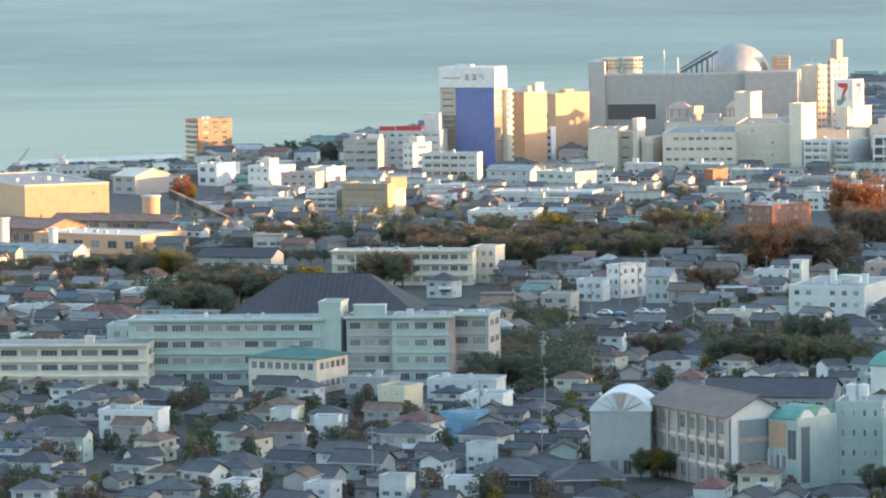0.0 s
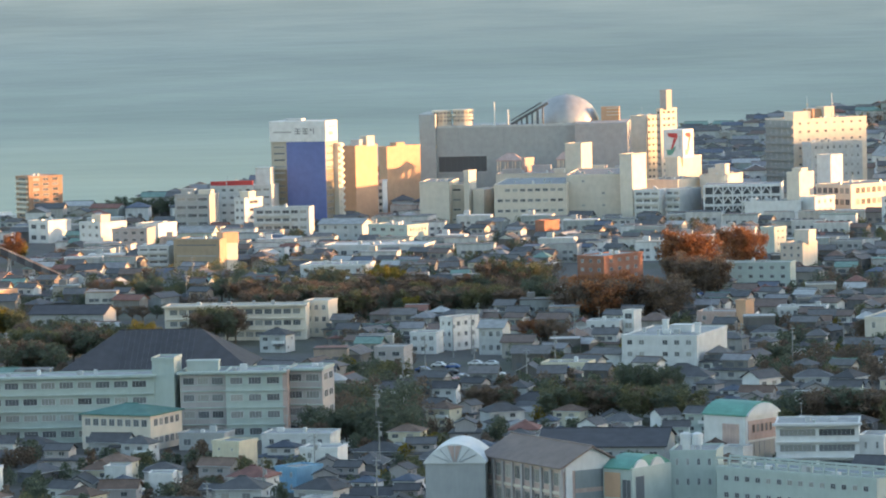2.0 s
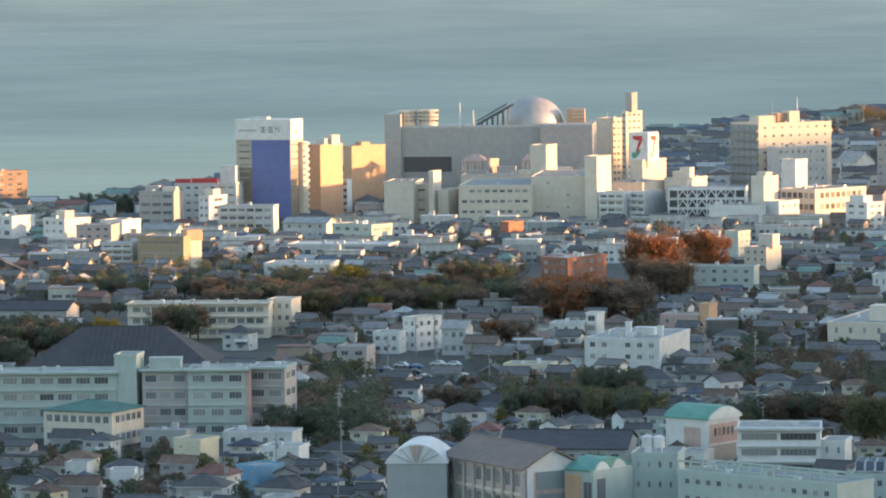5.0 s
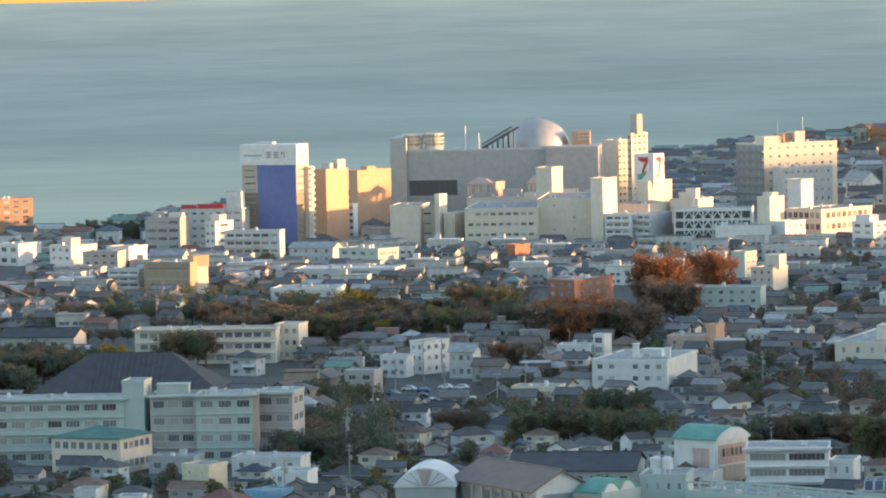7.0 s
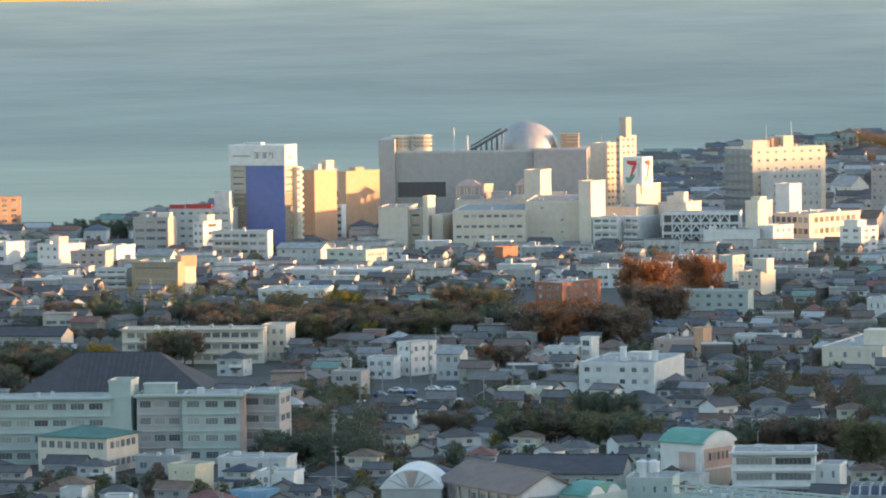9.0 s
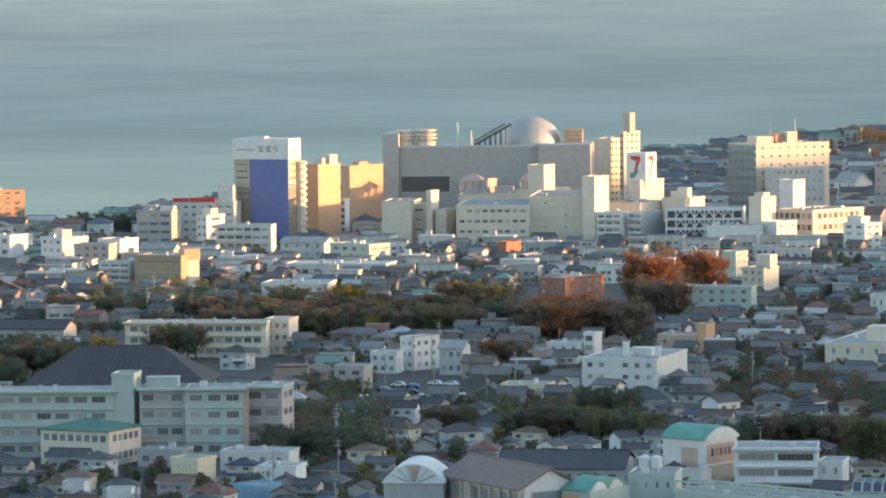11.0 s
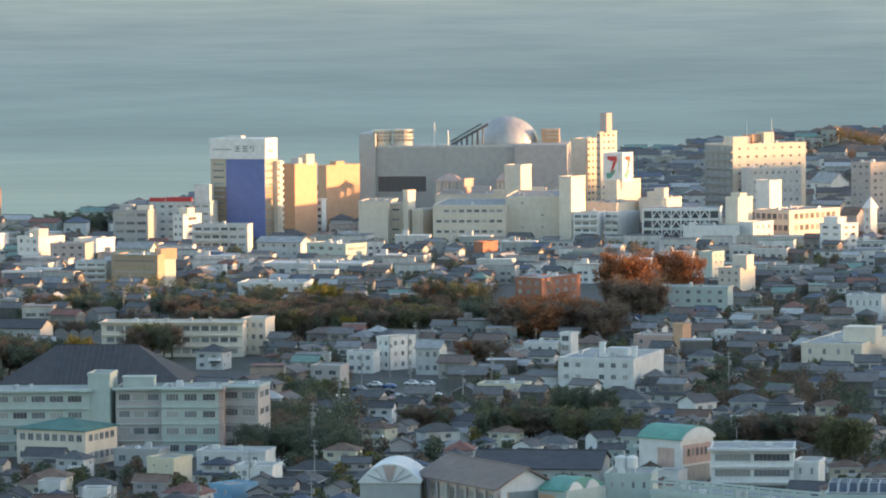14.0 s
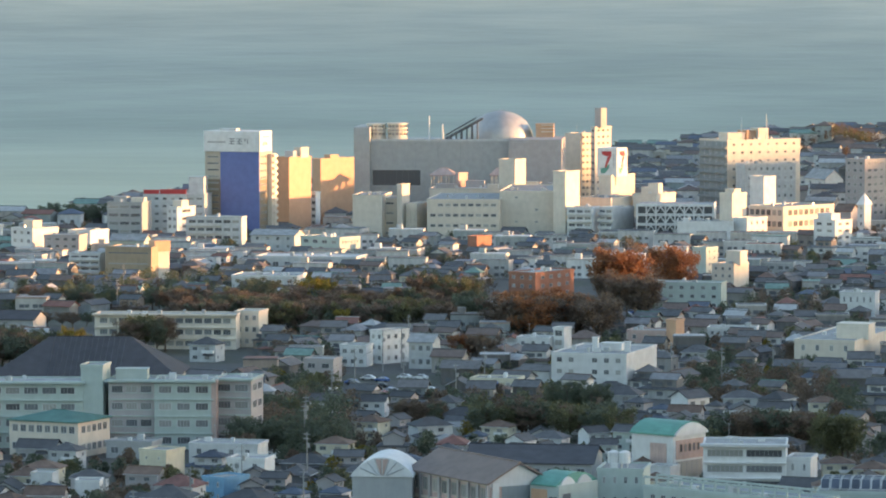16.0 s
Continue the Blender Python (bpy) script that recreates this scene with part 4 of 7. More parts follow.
HOUSES = [house_proto(k, *a) for k, a in enumerate((
    (9.0, 7.5, 5.8, "hip", 2.0, "pale", "tile_dark", "two-storey pale grey house with dark tiled hip roof"),
    (8.2, 7.0, 5.9, "gable", 2.1, "white", "tile_dark", "two-storey white house with dark tiled gable roof"),
    (10.5, 8.0, 5.6, "hip", 2.3, "pale", "tile_dark", "grey house with dark tiled hip roof and low annex", True),
    (8.5, 7.5, 5.8, "hip", 1.9, "yellow", "tile_brown", "yellowish house with brown tiled hip roof"),
    (11.0, 7.5, 3.6, "gable", 2.2, "grey", "tile_dark", "low grey house with dark tiled gable roof"),
    (9.0, 7.2, 5.8, "gable", 2.0, "hall", "tile_brown", "brownish house with brown tiled gable roof"),
    (8.0, 7.0, 5.9, "hip", 1.7, "white", "tile_blue", "white house with blue-grey tiled roof"),
    (9.5, 8.0, 5.7, "hip", 2.2, "pale", "tile_red", "pale grey house with dull red tiled roof"),
    (12.0, 8.5, 3.4, "hip", 2.4, "dark", "tile_dark", "old low house with broad dark tiled roof"),
    (8.5, 7.0, 6.0, "gable", 1.8, "mint", "tile_dark", "pale mint house with dark tiled gable roof"),
    (10.5, 8.5, 5.7, "hip", 2.0, "rose", "tile_dark", "rose-grey two-tier house with dark tiled roofs", False, True),
    (10.0, 8.5, 5.6, "gable", 2.0, "hall", "tile_dark", "brownish two-tier house with dark tiled roofs", False, True),
    (11.0, 8.5, 5.6, "hip", 1.9, "white", "tile_blue", "white two-tier house with blue-grey tiled roofs", False, True),
    (7.5, 7.0, 6.2, "flat", 0.0, "white", "tile_dark", "white flat-roofed box house with parapet"),
    (6.5, 6.5, 8.4, "flat", 0.0, "pale", "tile_dark", "grey three-storey flat-roofed house with parapet"),
    (12.0, 6.0, 3.0, "gable", 1.4, "pale", "flat_roof", "low shed with pale corrugated roof"),
))]


def place_house(k, x, y, rot, s=1.0, sx=1.0):
    root, w, d = HOUSES[k]
    z = hill_height(x, y)
    m = pose(x, y, z, 0, 0, rot) @ Matrix.Translation((-w * s * sx / 2, -d * s / 2, 0)) @ Matrix.Diagonal((s * sx, s, s, 1))
    copy_thing(root, m)
    claim_c(x, y, rot, w * s * sx, d * s)


def claim_c(x, y, rot, w, d, margin=1.0):
    c, s = math.cos(radians(rot)), math.sin(radians(rot))
    TAKEN.append((x, y, w / 2 + margin, d / 2 + margin, c, s))


def drop(ob):
    for o in (*ob.children_recursive, ob):
        bpy.data.objects.remove(o)


# ---------------------------------------------------------------- trees
def tree_proto(kind, seed, label, spread=0.42, leaves=2800, tall=False):
    """Ten metres high: tapered trunk, limbs, and a crown of many small leaf clusters set round the limb ends."""
    rnd = random.Random(seed)
    root = thing("tree", label, "tree", pose(0, -700 - 20 * seed, -60), "trees of the town")
    wood = Shape().tube((0, 0, -1), (0, 0, 3.2), 0.32, n=8, r2=0.22).tube((0, 0, 3.2), (0.2, 0.1, 7.5), 0.22, n=6, r2=0.08)
    tips = []
    for k in range(14):
        a, z = k * 2.4 + rnd.random(), 2.4 + 5.2 * k / 14
        reach = (spread * 10) * (0.55 + 0.5 * rnd.random()) * (math.sin(math.pi * min(1, (z - 1.2) / 8.2)) ** 0.6)
        tip = Vector((math.cos(a) * reach, math.sin(a) * reach, z + 1.0 + 1.4 * rnd.random()))
        wood.tube((0, 0, z - 0.6), tip, 0.12, n=5, r2=0.03)
        tips += [tip, Vector((0, 0, z)).lerp(tip, 0.62)]
    tips.append(Vector((0.1, 0, 8.6)))
    part("trunk", wood, MAT["bark"], root)
    crown = Shape()
    for _ in range(leaves):
        c = rnd.choice(tips)
        r = 1.25 * rnd.random() ** 0.5
        p = c + Vector((rnd.gauss(0, 1), rnd.gauss(0, 1), rnd.gauss(0, 0.75))).normalized() * r
        if p.z > 10:
            p.z = 10 - rnd.random()
        q = Euler((rnd.uniform(-1.2, 1.2), rnd.uniform(-1.2, 1.2), rnd.uniform(0, 6.3))).to_matrix() * rnd.uniform(0.1, 0.22)
        crown.add([p + q @ Vector(o) for o in ((-1, -0.7, 0), (1, -0.6, 0.2), (0.9, 0.8, 0), (-0.8, 0.7, 0.25))], [(0, 1, 2, 3)])
    part("crown", crown, LEAF[kind], root)
    return root


TREES = {k: [tree_proto(k, 10 * i + j, label, sp) for j, sp in enumerate((0.36, 0.46))] for i, (k, label) in enumerate((
    ("green", "dark evergreen tree with dense crown"), ("olive", "olive-green tree with loose crown"), ("yellow", "yellow ginkgo-coloured autumn tree"),
    ("orange", "orange-brown autumn tree with full crown"), ("brown", "brown autumn tree with thinning leaves")))}
TREE_RND = random.Random(4)


def place_tree(kind, x, y, h, wide=1.0):
    root = TREES[kind][TREE_RND.randrange(2)]
    s = h / 10
    m = pose(x, y, hill_height(x, y) - 0.1, 0, 0, TREE_RND.uniform(0, 360)) @ Matrix.Diagonal((s * wide, s * wide, s, 1))
    copy_thing(root, m)
    TAKEN.append((x, y, h * 0.2, h * 0.2, 1, 0))


GARDEN, WOODS = {k: Shape() for k in LEAF}, {k: Shape() for k in LEAF}
CLUMP_RND = random.Random(21)


def clump(into, kind, x, y, h):
    """A small tree or bush: thin stem, and leaf clusters with an uneven outline."""
    rnd = CLUMP_RND
    z, n = hill_height(x, y), int((100 + 38 * h) * (1.0 if y < 1450 else 0.6))
    wide = h * rnd.uniform(0.32, 0.46)
    into[kind].tube((x, y, z - 0.5), (x, y, z + h * 0.6), 0.12, n=4)
    g = np.random.default_rng(rnd.randrange(1 << 30))
    lobe_a, lobe_z = g.uniform(0, 6.3, 5), g.uniform(0.3, 1.0, 5)
    a, t, k = g.uniform(0, 6.3, n), g.random(n), g.integers(0, 5, n)
    rr = wide * np.sqrt(g.random(n)) * (0.45 + np.sin(math.pi * np.minimum(1.0, t * 0.9 + 0.15))) * 0.62
    mid = np.stack([x + rr * np.cos(a) + 0.35 * wide * np.cos(lobe_a[k]), y + rr * np.sin(a) + 0.35 * wide * np.sin(lobe_a[k]), z + h * (0.12 + 0.85 * t * (0.6 + 0.4 * lobe_z[k]))], 1)
    e1 = g.normal(size=(n, 3))
    e2 = np.cross(e1, g.normal(size=(n, 3)))
    size = g.uniform(0.14, 0.3, (n, 1))
    e1 *= size / np.linalg.norm(e1, axis=1, keepdims=True)
    e2 *= 0.7 * size / np.linalg.norm(e2, axis=1, keepdims=True)
    v = np.stack([mid - e1 - e2, mid + e1 - 0.85 * e2, mid + 0.9 * e1 + 1.1 * e2, mid - 0.8 * e1 + e2], 1).reshape(-1, 3)
    s = into[kind]
    k0 = len(s.v)
    s.v += [tuple(p) for p in v.tolist()]
    s.f += [(q, q + 1, q + 2, q + 3) for q in range(k0, k0 + 4 * n, 4)]
    s.i += [0] * n


def woods(x, y, w, d, kinds, n, low, high):
    """A wooded patch; houses may stand in its gaps."""
    spots = []
    for _ in range(n):
        px, py = x + CLUMP_RND.uniform(-0.5, 0.5) * w, y + CLUMP_RND.uniform(-0.5, 0.5) * d
        if is_free(px, py, 0.5):
            tall = CLUMP_RND.uniform(low, high)
            clump(WOODS, CLUMP_RND.choice(kinds), px, py, tall)
            spots.append((px, py, tall * 0.2, tall * 0.2, 1, 0))
    TAKEN.extend(spots)


# ---------------------------------------------------------------- street things
def car_proto(k, mat, label):
    root = thing("car", label, "car", pose(0, -1000 - 8 * k, -60), "parked cars")
    prof = [(-2.1, 0.35), (-2.15, 0.75), (-1.7, 0.92), (-1.3, 0.95), (-0.75, 1.45), (0.95, 1.48), (1.7, 0.98), (2.1, 0.9), (2.12, 0.4)]
    n = len(prof)
    s = Shape().add([(x, -0.85 if z < 1 else -0.68, z) for x, z in prof] + [(x, 0.85 if z < 1 else 0.68, z) for x, z in prof], [tuple(range(n)), tuple(range(2 * n - 1, n - 1, -1))] + [(i, n + i, n + (i + 1) % n, (i + 1) % n) for i in range(n)])
    part("body", s, MAT[mat], root)
    part("windscreen", Shape().add([(-1.22, -0.66, 1.02), (-1.22, 0.66, 1.02), (-0.8, 0.6, 1.43), (-0.8, -0.6, 1.43)], [(0, 1, 2, 3)]), MAT["glass"], root, at=pose(-0.03, 0, 0.02))
    for sy in (-1, 1):
        part("side_window", Shape().add([(-1.05, sy * 0.84, 1.02), (1.45, sy * 0.84, 1.02), (0.95, sy * 0.71, 1.42), (-0.7, sy * 0.71, 1.42)], [(0, 1, 2, 3)]), MAT["glass"], root)
        for x in (-1.3, 1.35):
            part("wheel", Shape().tube((x, sy * 0.66, 0.32), (x, sy * 0.88, 0.32), 0.32, n=12), MAT["tyre"], root)
    return root


CARS = [car_proto(k, m, l) for k, (m, l) in enumerate((("car_white", "white car parked on asphalt"), ("car_grey", "silver-grey car parked on asphalt"), ("car_black", "black car parked on asphalt"), ("car_red", "dark red car parked on asphalt"), ("car_blue", "blue car parked on asphalt")))]


def place_car(k, x, y, rot):
    copy_thing(CARS[k], pose(x, y, hill_height(x, y) + 0.03, 0, 0, rot))


def pole_proto():
    root = thing("utility_pole", "grey concrete utility pole with crossarms and transformer", "utility pole", pose(0, -1100, -60), "utility poles")
    part("pole", Shape().tube((0, 0, -1), (0, 0, 12.5), 0.2, n=8, r2=0.13), MAT["pole"], root)
    for z in (11.9, 10.9):
        part("crossarm", Shape().box(-0.9, -0.06, z, 0.9, 0.06, z + 0.12), MAT["steel"], root)
    part("transformer", Shape().tube((0.45, 0, 8.8), (0.45, 0, 9.9), 0.32, n=10), MAT["pole"], root)
    return root


POLE = pole_proto()


def pole_line(pts):
    """Poles in a row, with sagging cables between them."""
    last = None
    for x, y in pts:
        z = hill_height(x, y)
        copy_thing(POLE, pose(x, y, z, 0, 0, -18))
        if last:
            for o, h in ((-0.8, 12.0), (0.8, 12.0), (0.0, 9.2)):
                s, a, b = Shape(), Vector(last) + Vector((o, 0, h)), Vector((x + o, y, z + h))
                p = [a.lerp(b, i / 8) - Vector((0, 0, 0.9 * (1 - (2 * i / 8 - 1) ** 2))) for i in range(9)]
                s.path(p, 0.03)
                tagged(new("overhead_cable", s.mesh("cable", [MAT["tyre"]])), "thin black overhead cable between poles", "cable", "overhead cables")
        last = (x, y, z)


# ---------------------------------------------------------------- land and sea
def hill_height(x, y):
    """Town terrace at 0, the camera's hill behind, the mountain that shades the town, rising land along the far coast."""
    def step(a, b, v):
        q = min(1.0, max(0.0, (v - a) / (b - a)))
        return q * q * (3 - 2 * q)
    n = noise.noise((x * 0.004, y * 0.004, 3.0)) * 6
    z = 113.0 * (1 - step(-70, 420, y))
    east = step(520, 1050, x - 0.12 * (y - 1000)) * (crest(y) + 0.4 * n)
    z = max(z, east)
    z += 16.0 * step(80, 260, x) * step(1950, 2250, y) * (1 - step(500, 900, x))
    z += 12.0 * math.exp(-((x - 233) / 24) ** 2 - ((y - 2500) / 60) ** 2)
    coast = shore(x)
    z -= (z + 30.0) * step(coast - 30, coast + 230, y)
    return z


def shore(x):
    """Where the town's terrace begins to fall to the beach."""
    return float(np.interp(x, (-600, -283, -230, -176, -100, -60, 140, 400), (1900, 1940, 2000, 2170, 2320, 2330, 2880, 2900))) + 25 * noise.noise((x * 0.01, 2.0, 0.0))


def crest(y):
    """Height of the mountain crest along its length."""
    return float(np.interp(y, (0, 820, 1050, 1350, 1450, 1550, 1663, 1760, 1880, 1950, 2000, 2045, 2090, 2150, 2250, 2400), (112, 96, 87, 78, 71, 66, 67, 61, 56, 62, 74, 91, 86, 74, 66, 64)))


def build_land():
    xs = sorted(set([-2200, -1700, -1300, -1000, -800, -650] + list(range(-540, 560, 20)) + list(range(600, 1500, 60)) + [1700, 2000, 2600]))
    ys = sorted(set([-1200, -800, -500, -300, -150] + list(range(-60, 900, 60)) + list(range(900, 3060, 30)) + [3200, 3500, 4000, 4600]))
    v = [(x, y, hill_height(x, y)) for y in ys for x in xs]
    nx = len(xs)
    f = [(j * nx + i, j * nx + i + 1, (j + 1) * nx + i + 1, (j + 1) * nx + i) for j in range(len(ys) - 1) for i in range(nx - 1)]
    tagged(new("ground", mesh_of("ground", v, f, [ground_material()], smooth=True)), "grey-brown town ground rising to a shaded hillside", "ground", kind="structure")


def build_sea():
    """The sea, and past four kilometres its far reach up to the horizon."""
    xs = [-2600 + 130 * i for i in range(41)]
    ys = [2000 + 60 * i for i in range(50)]
    def z(y):
        q = max(0.0, (y - SEA_FLAT) / (4940.0 - SEA_FLAT))
        return -25.0 + 141.7 * q ** 1.7
    v = [(x, y, z(y)) for y in ys for x in xs]
    nx = len(xs)
    f = [(j * nx + i, j * nx + i + 1, (j + 1) * nx + i + 1, (j + 1) * nx + i) for j in range(len(ys) - 1) for i in range(nx - 1)]
    tagged(new("water", mesh_of("water", v, f, [water_material()], smooth=True)), "calm blue-green sea with faint swell lines, painted paler toward the horizon", "sea", kind="structure")


SEA_FLAT = 3600.0
build_land()
build_sea()

# ---------------------------------------------------------------- the town: large buildings
# far row by the coast
hotel(-105.6, 1929.9, -20, 26.9, 15.0, 39.8, 9.3)
block("tan_office_tower", "plain tan tiled office tower beside the blue hotel", "office tower", -74.0, 1959.6, 0.0, -35.0, 7.1, 17.2, 35.5, floors=10, cols=0, wall="tan", tops=((0.1, 0.3, 5, 8, 3.0, "pale"), (0.5, 0.5, 4, 6, 4.5, "cream")))
block("stair_annex", "white open stair annex with dark landings", "annex", -58.5, 1973.8, 0.0, -20.0, 2.2, 6.0, 18.5, floors=6, cols=1, ww=0.8, wh=0.5, wall="white")
block("tan_apartment_tower", "tan tiled apartment tower with a dark recess", "apartment tower", -59.4, 2022.7, 0.0, -40.0, 5.3, 24.3, 32.1, floors=10, cols=0, side=0, wall="tan", tops=((0.2, 0.3, 4, 6, 2.0),))
civic_centre(-40.1, 2052.4, -4, 0.2737)
block("stepped_apartment", "tall cream apartment building with sunlit balconies", "apartment building", 63.9, 2109.7, 0.0, -40.0, 9.7, 11.4, 41.0, floors=13, cols=0, side=3, wall="cream", ww=0.6)
block("stepped_apartment", "stepped cream apartment wing with balconies", "apartment building", 76.3, 2094.6, 0.0, -40.0, 2.5, 13.2, 44.7, floors=14, cols=1, side=3, wall="cream", ww=0.6, tops=((0.1, 0.2, 4, 4.5, 9.5, "hall"),))
# department store group
block("department_store", "windowless cream store block", "department store", -38.2, 1920.9, 0.0, -8.0, 13.5, 30.0, 19.8, floors=4, cols=0, wall="cream")
block("department_store", "stepped cream store bay with brown panel", "department store", -25.0, 1928.4, 0.0, -8.0, 7.3, 20.0, 18.0, floors=4, cols=1, ww=0.5, wh=0.2, wall="cream")
block("lift_tower", "slim cream lift tower of the store", "tower", -18.0, 1919.8, 0.0, -25.0, 2.5, 8.0, 24.6, floors=5, cols=0, wall="cream")
block("department_store", "cream store wing with tall wall fins", "department store", -14.1, 1920.4, 0.0, -20.0, 5.4, 20.0, 15.9, floors=1, cols=6, ww=0.35, wh=0.75, wall="cream", frame_mat="cream")
block("department_store", "cream department store wing with rows of windows", "department store", -4.4, 1903.7, 0.0, -6.0, 32.7, 62.0, 18.6, floors=4, cols=9, first=1, skip=((3,0),), ww=0.7, wh=0.28, wall="cream", panes=4)
block("department_store", "plain cream department store block with few windows", "department store", 28.3, 1910.4, 0.0, -6.0, 24.3, 62.0, 21.9, floors=4, cols=5, ww=0.3, wh=0.16, skip=((0,0),(0,1),(0,2),(1,0),(1,2),(2,0),(2,2),(3,0),(3,2),(3,3),(3,4),(1,4),(2,4),(2,1)), wall="cream")
block("store_tower", "cream store corner tower, sunlit side", "department store", 52.3, 1902.4, 0.0, -30.0, 6.3, 13.5, 31.2, floors=4, cols=0, wall="cream")
block("department_store", "upper cream deck of the department store", "department store", -3.5, 1998.4, 0.0, -6.0, 64.2, 40.0, 18.9, floors=4, cols=0, wall="cream", roofmat="hall", tops=((0.04,0.1,9,5,2.2,"hall"),(0.24,0.45,9,4,3.2,"rose"),(0.42,0.15,5,4,2.0,"cream"),(0.62,0.5,11,5,2.6,"hall"),(0.7,0.1,6,4,3.4,"cream"),(0.86,0.3,7,6,2.4,"rose")))
block("store_penthouse", "tall cream roof block of the department store", "department store", 28.95, 1975.0, 0.0, -25.0, 8.3, 12.4, 33.6, floors=4, cols=0, wall="cream")
pavilion(-3.0, 2026.9, 20.0, -10, 11.5, 4.6)
pavilion(25.7, 2025.8, 20.0, -10, 7.0, 4.6)
block("roof_house", "small cream roof stair house", "roof house", 8.9, 2017.8, 0.0, -30.0, 1.8, 8.8, 25.3, floors=1, cols=0, wall="pink")
block("store_annex", "cream sunlit store annex", "department store", 64.9, 1968.2, 0.0, -30.0, 18.1, 24.5, 16.2, floors=3, cols=0, wall="cream")
block("store_annex", "tall cream store annex under the roof sign", "department store", 76.2, 1990.3, 0.0, -35.0, 6.9, 20.8, 25.5, floors=5, cols=0, wall="cream", tops=((0.3,0.3,5,6,3.0),))
sign_cube(75.6, 1992.3, 25.1, -28, 10.2, 11.5, 13.5)
block("apartment_block", "white apartment block with open balconies", "apartment building", 58.4, 1894.1, 0.0, -18.0, 11.6, 12.0, 15.4, floors=5, cols=3, ww=0.8, wall="white", bal=(0,1))
block("apartment_block", "white apartment block with balconies and blank end wall", "apartment building", 72.6, 1895.1, 0.0, -40.0, 7.7, 15.8, 15.4, floors=5, cols=2, ww=0.8, wall="white", bal=(0,1))
parking_truss(89.0, 1883.9, -6, 33.9, 28.0, 17.1)
block("white_store", "plain white store with flat blank front", "store", 105.9, 1865.9, 0.0, -5.0, 24.9, 18.0, 10.5, floors=1, cols=3, ww=0.06, wh=0.12, wall="white", tops=((0.1,0.2,3,3,1.5),))
block("sign_building", "white building with a tall sign pier", "building", 125.4, 1877.4, 0.0, -38.0, 6.8, 11.4, 22.5, floors=5, cols=0, wall="cream", tops=((0.2,0.2,5,5,2.0,"cream"),))
block("white_building", "white building with a few windows, sunlit side", "building", 131.0, 1868.3, 0.0, -40.0, 7.4, 15.3, 12.0, floors=3, cols=0, side=3, ww=0.3, wall="white")
block("parking_structure", "white car park with reddish open storeys", "car park", 139.6, 1893.6, 0.0, -45.0, 20.2, 35.2, 16.1, floors=3, cols=6, side=8, ww=0.72, wh=0.5, wall="cream", frame_mat="pink", base=1.0, panes=2, margin=0.02)
block("white_building", "low white rooftop cluster in sun", "building", 91.4, 1973.3, 0.0, -30.0, 11.8, 20.9, 17.6, floors=3, cols=0, wall="cream", tops=((0.5,0.2,5,5,5),(0.1,0.3,5,5,3)))
block("hospital_building", "cream hospital block with sunlit top storey and shaded balcony side", "hospital", 140.3, 2044.5, 8.0, 30.0, 42.7, 24.2, 31.7, floors=8, cols=8, left=4, ww=0.3, wh=0.3, side_wh=0.6, left_bal=True, wall="cream", tops=((0.12,0.3,10,8,3.5,"cream"),(0.38,0.3,9,8,4.5,"tan"),(0.5,0.2,6,7,5.5,"cream")))
block("hospital_building", "pale front wing with a grid of small windows", "hospital", 147.9, 2032.1, 7.0, 22.0, 27.2, 10.0, 21.7, floors=5, cols=8, ww=0.35, wh=0.35, wall="pale")
block("white_building", "white block with a sign, sunlit side", "building", 145.3, 1965.0, 0.0, -40.0, 8.0, 9.5, 26.0, floors=4, cols=0, wall="white")
block("white_hall", "white gabled hall among tiled roofs", "hall", 186.3, 2140.3, 8.0, -70.0, 23.4, 10.0, 9.6, floors=2, cols=2, ww=0.2, wall="white", roof="gable", rise=5, roofmat="flat_roof")
block("brown_apartment", "brown-grey apartment block among tiled roofs", "apartment building", 196.3, 2033.6, 4.0, -45.0, 11.9, 16.2, 27.1, floors=8, cols=3, side=3, wall="hall", ww=0.5)
block("white_building", "white corner building among tiled roofs", "building", 165.2, 1854.9, 0.0, -45.0, 12.2, 11.6, 11.9, floors=4, cols=2, side=2, ww=0.5, wall="white", tops=((0.1,0.1,8,6,3.0),))
block("brown_hall", "dark roofed hall beside the white tower", "hall", 184.3, 1957.8, 0.0, -20.0, 7.5, 14.0, 10.5, floors=2, cols=0, wall="hall", roof="gable", roofmat="tile_brown", rise=3)
block("white_tower", "slim white tower with a pointed top", "tower", 192.9, 1939.4, 0.0, -35.0, 3.6, 6.0, 14.5, floors=4, cols=1, wall="white", ww=0.3, roof="hip", roofmat="white", rise=5)
radio_mast(148.0, 2057.9, 38.8, 11.9)
radio_mast(160.1, 2057.9, 38.8, 13.3)
# left: offices and flats before the shore
block("office_building", "pale office building with ribbon windows", "office building", -147.3, 1891.8, 0.0, -10.0, 16.0, 18.0, 18.2, floors=5, cols=3, ww=0.85, wh=0.42, wall="grey", panes=4, tops=((0.1,0.3,6,6,2.5),(0.6,0.3,6,6,2.0,"cream")))
block("office_building", "pale grey office building with a red roof sign", "office building", -132.9, 1917.0, 0.0, -10.0, 19.9, 18.0, 20.5, floors=6, cols=5, ww=0.5, wh=0.35, wall="pale", tops=((0.0,0.05,7,1,2.2,"red"),(0.38,0.05,12,1,2.4,"red")))
block("office_building", "pale grey office wing with tall roof block", "office building", -113.3, 1914.8, 0.0, -10.0, 8.3, 16.0, 20.5, floors=6, cols=2, ww=0.7, wh=0.3, wall="pale", tops=((0.05,0.2,7,8,8,"pale"),))
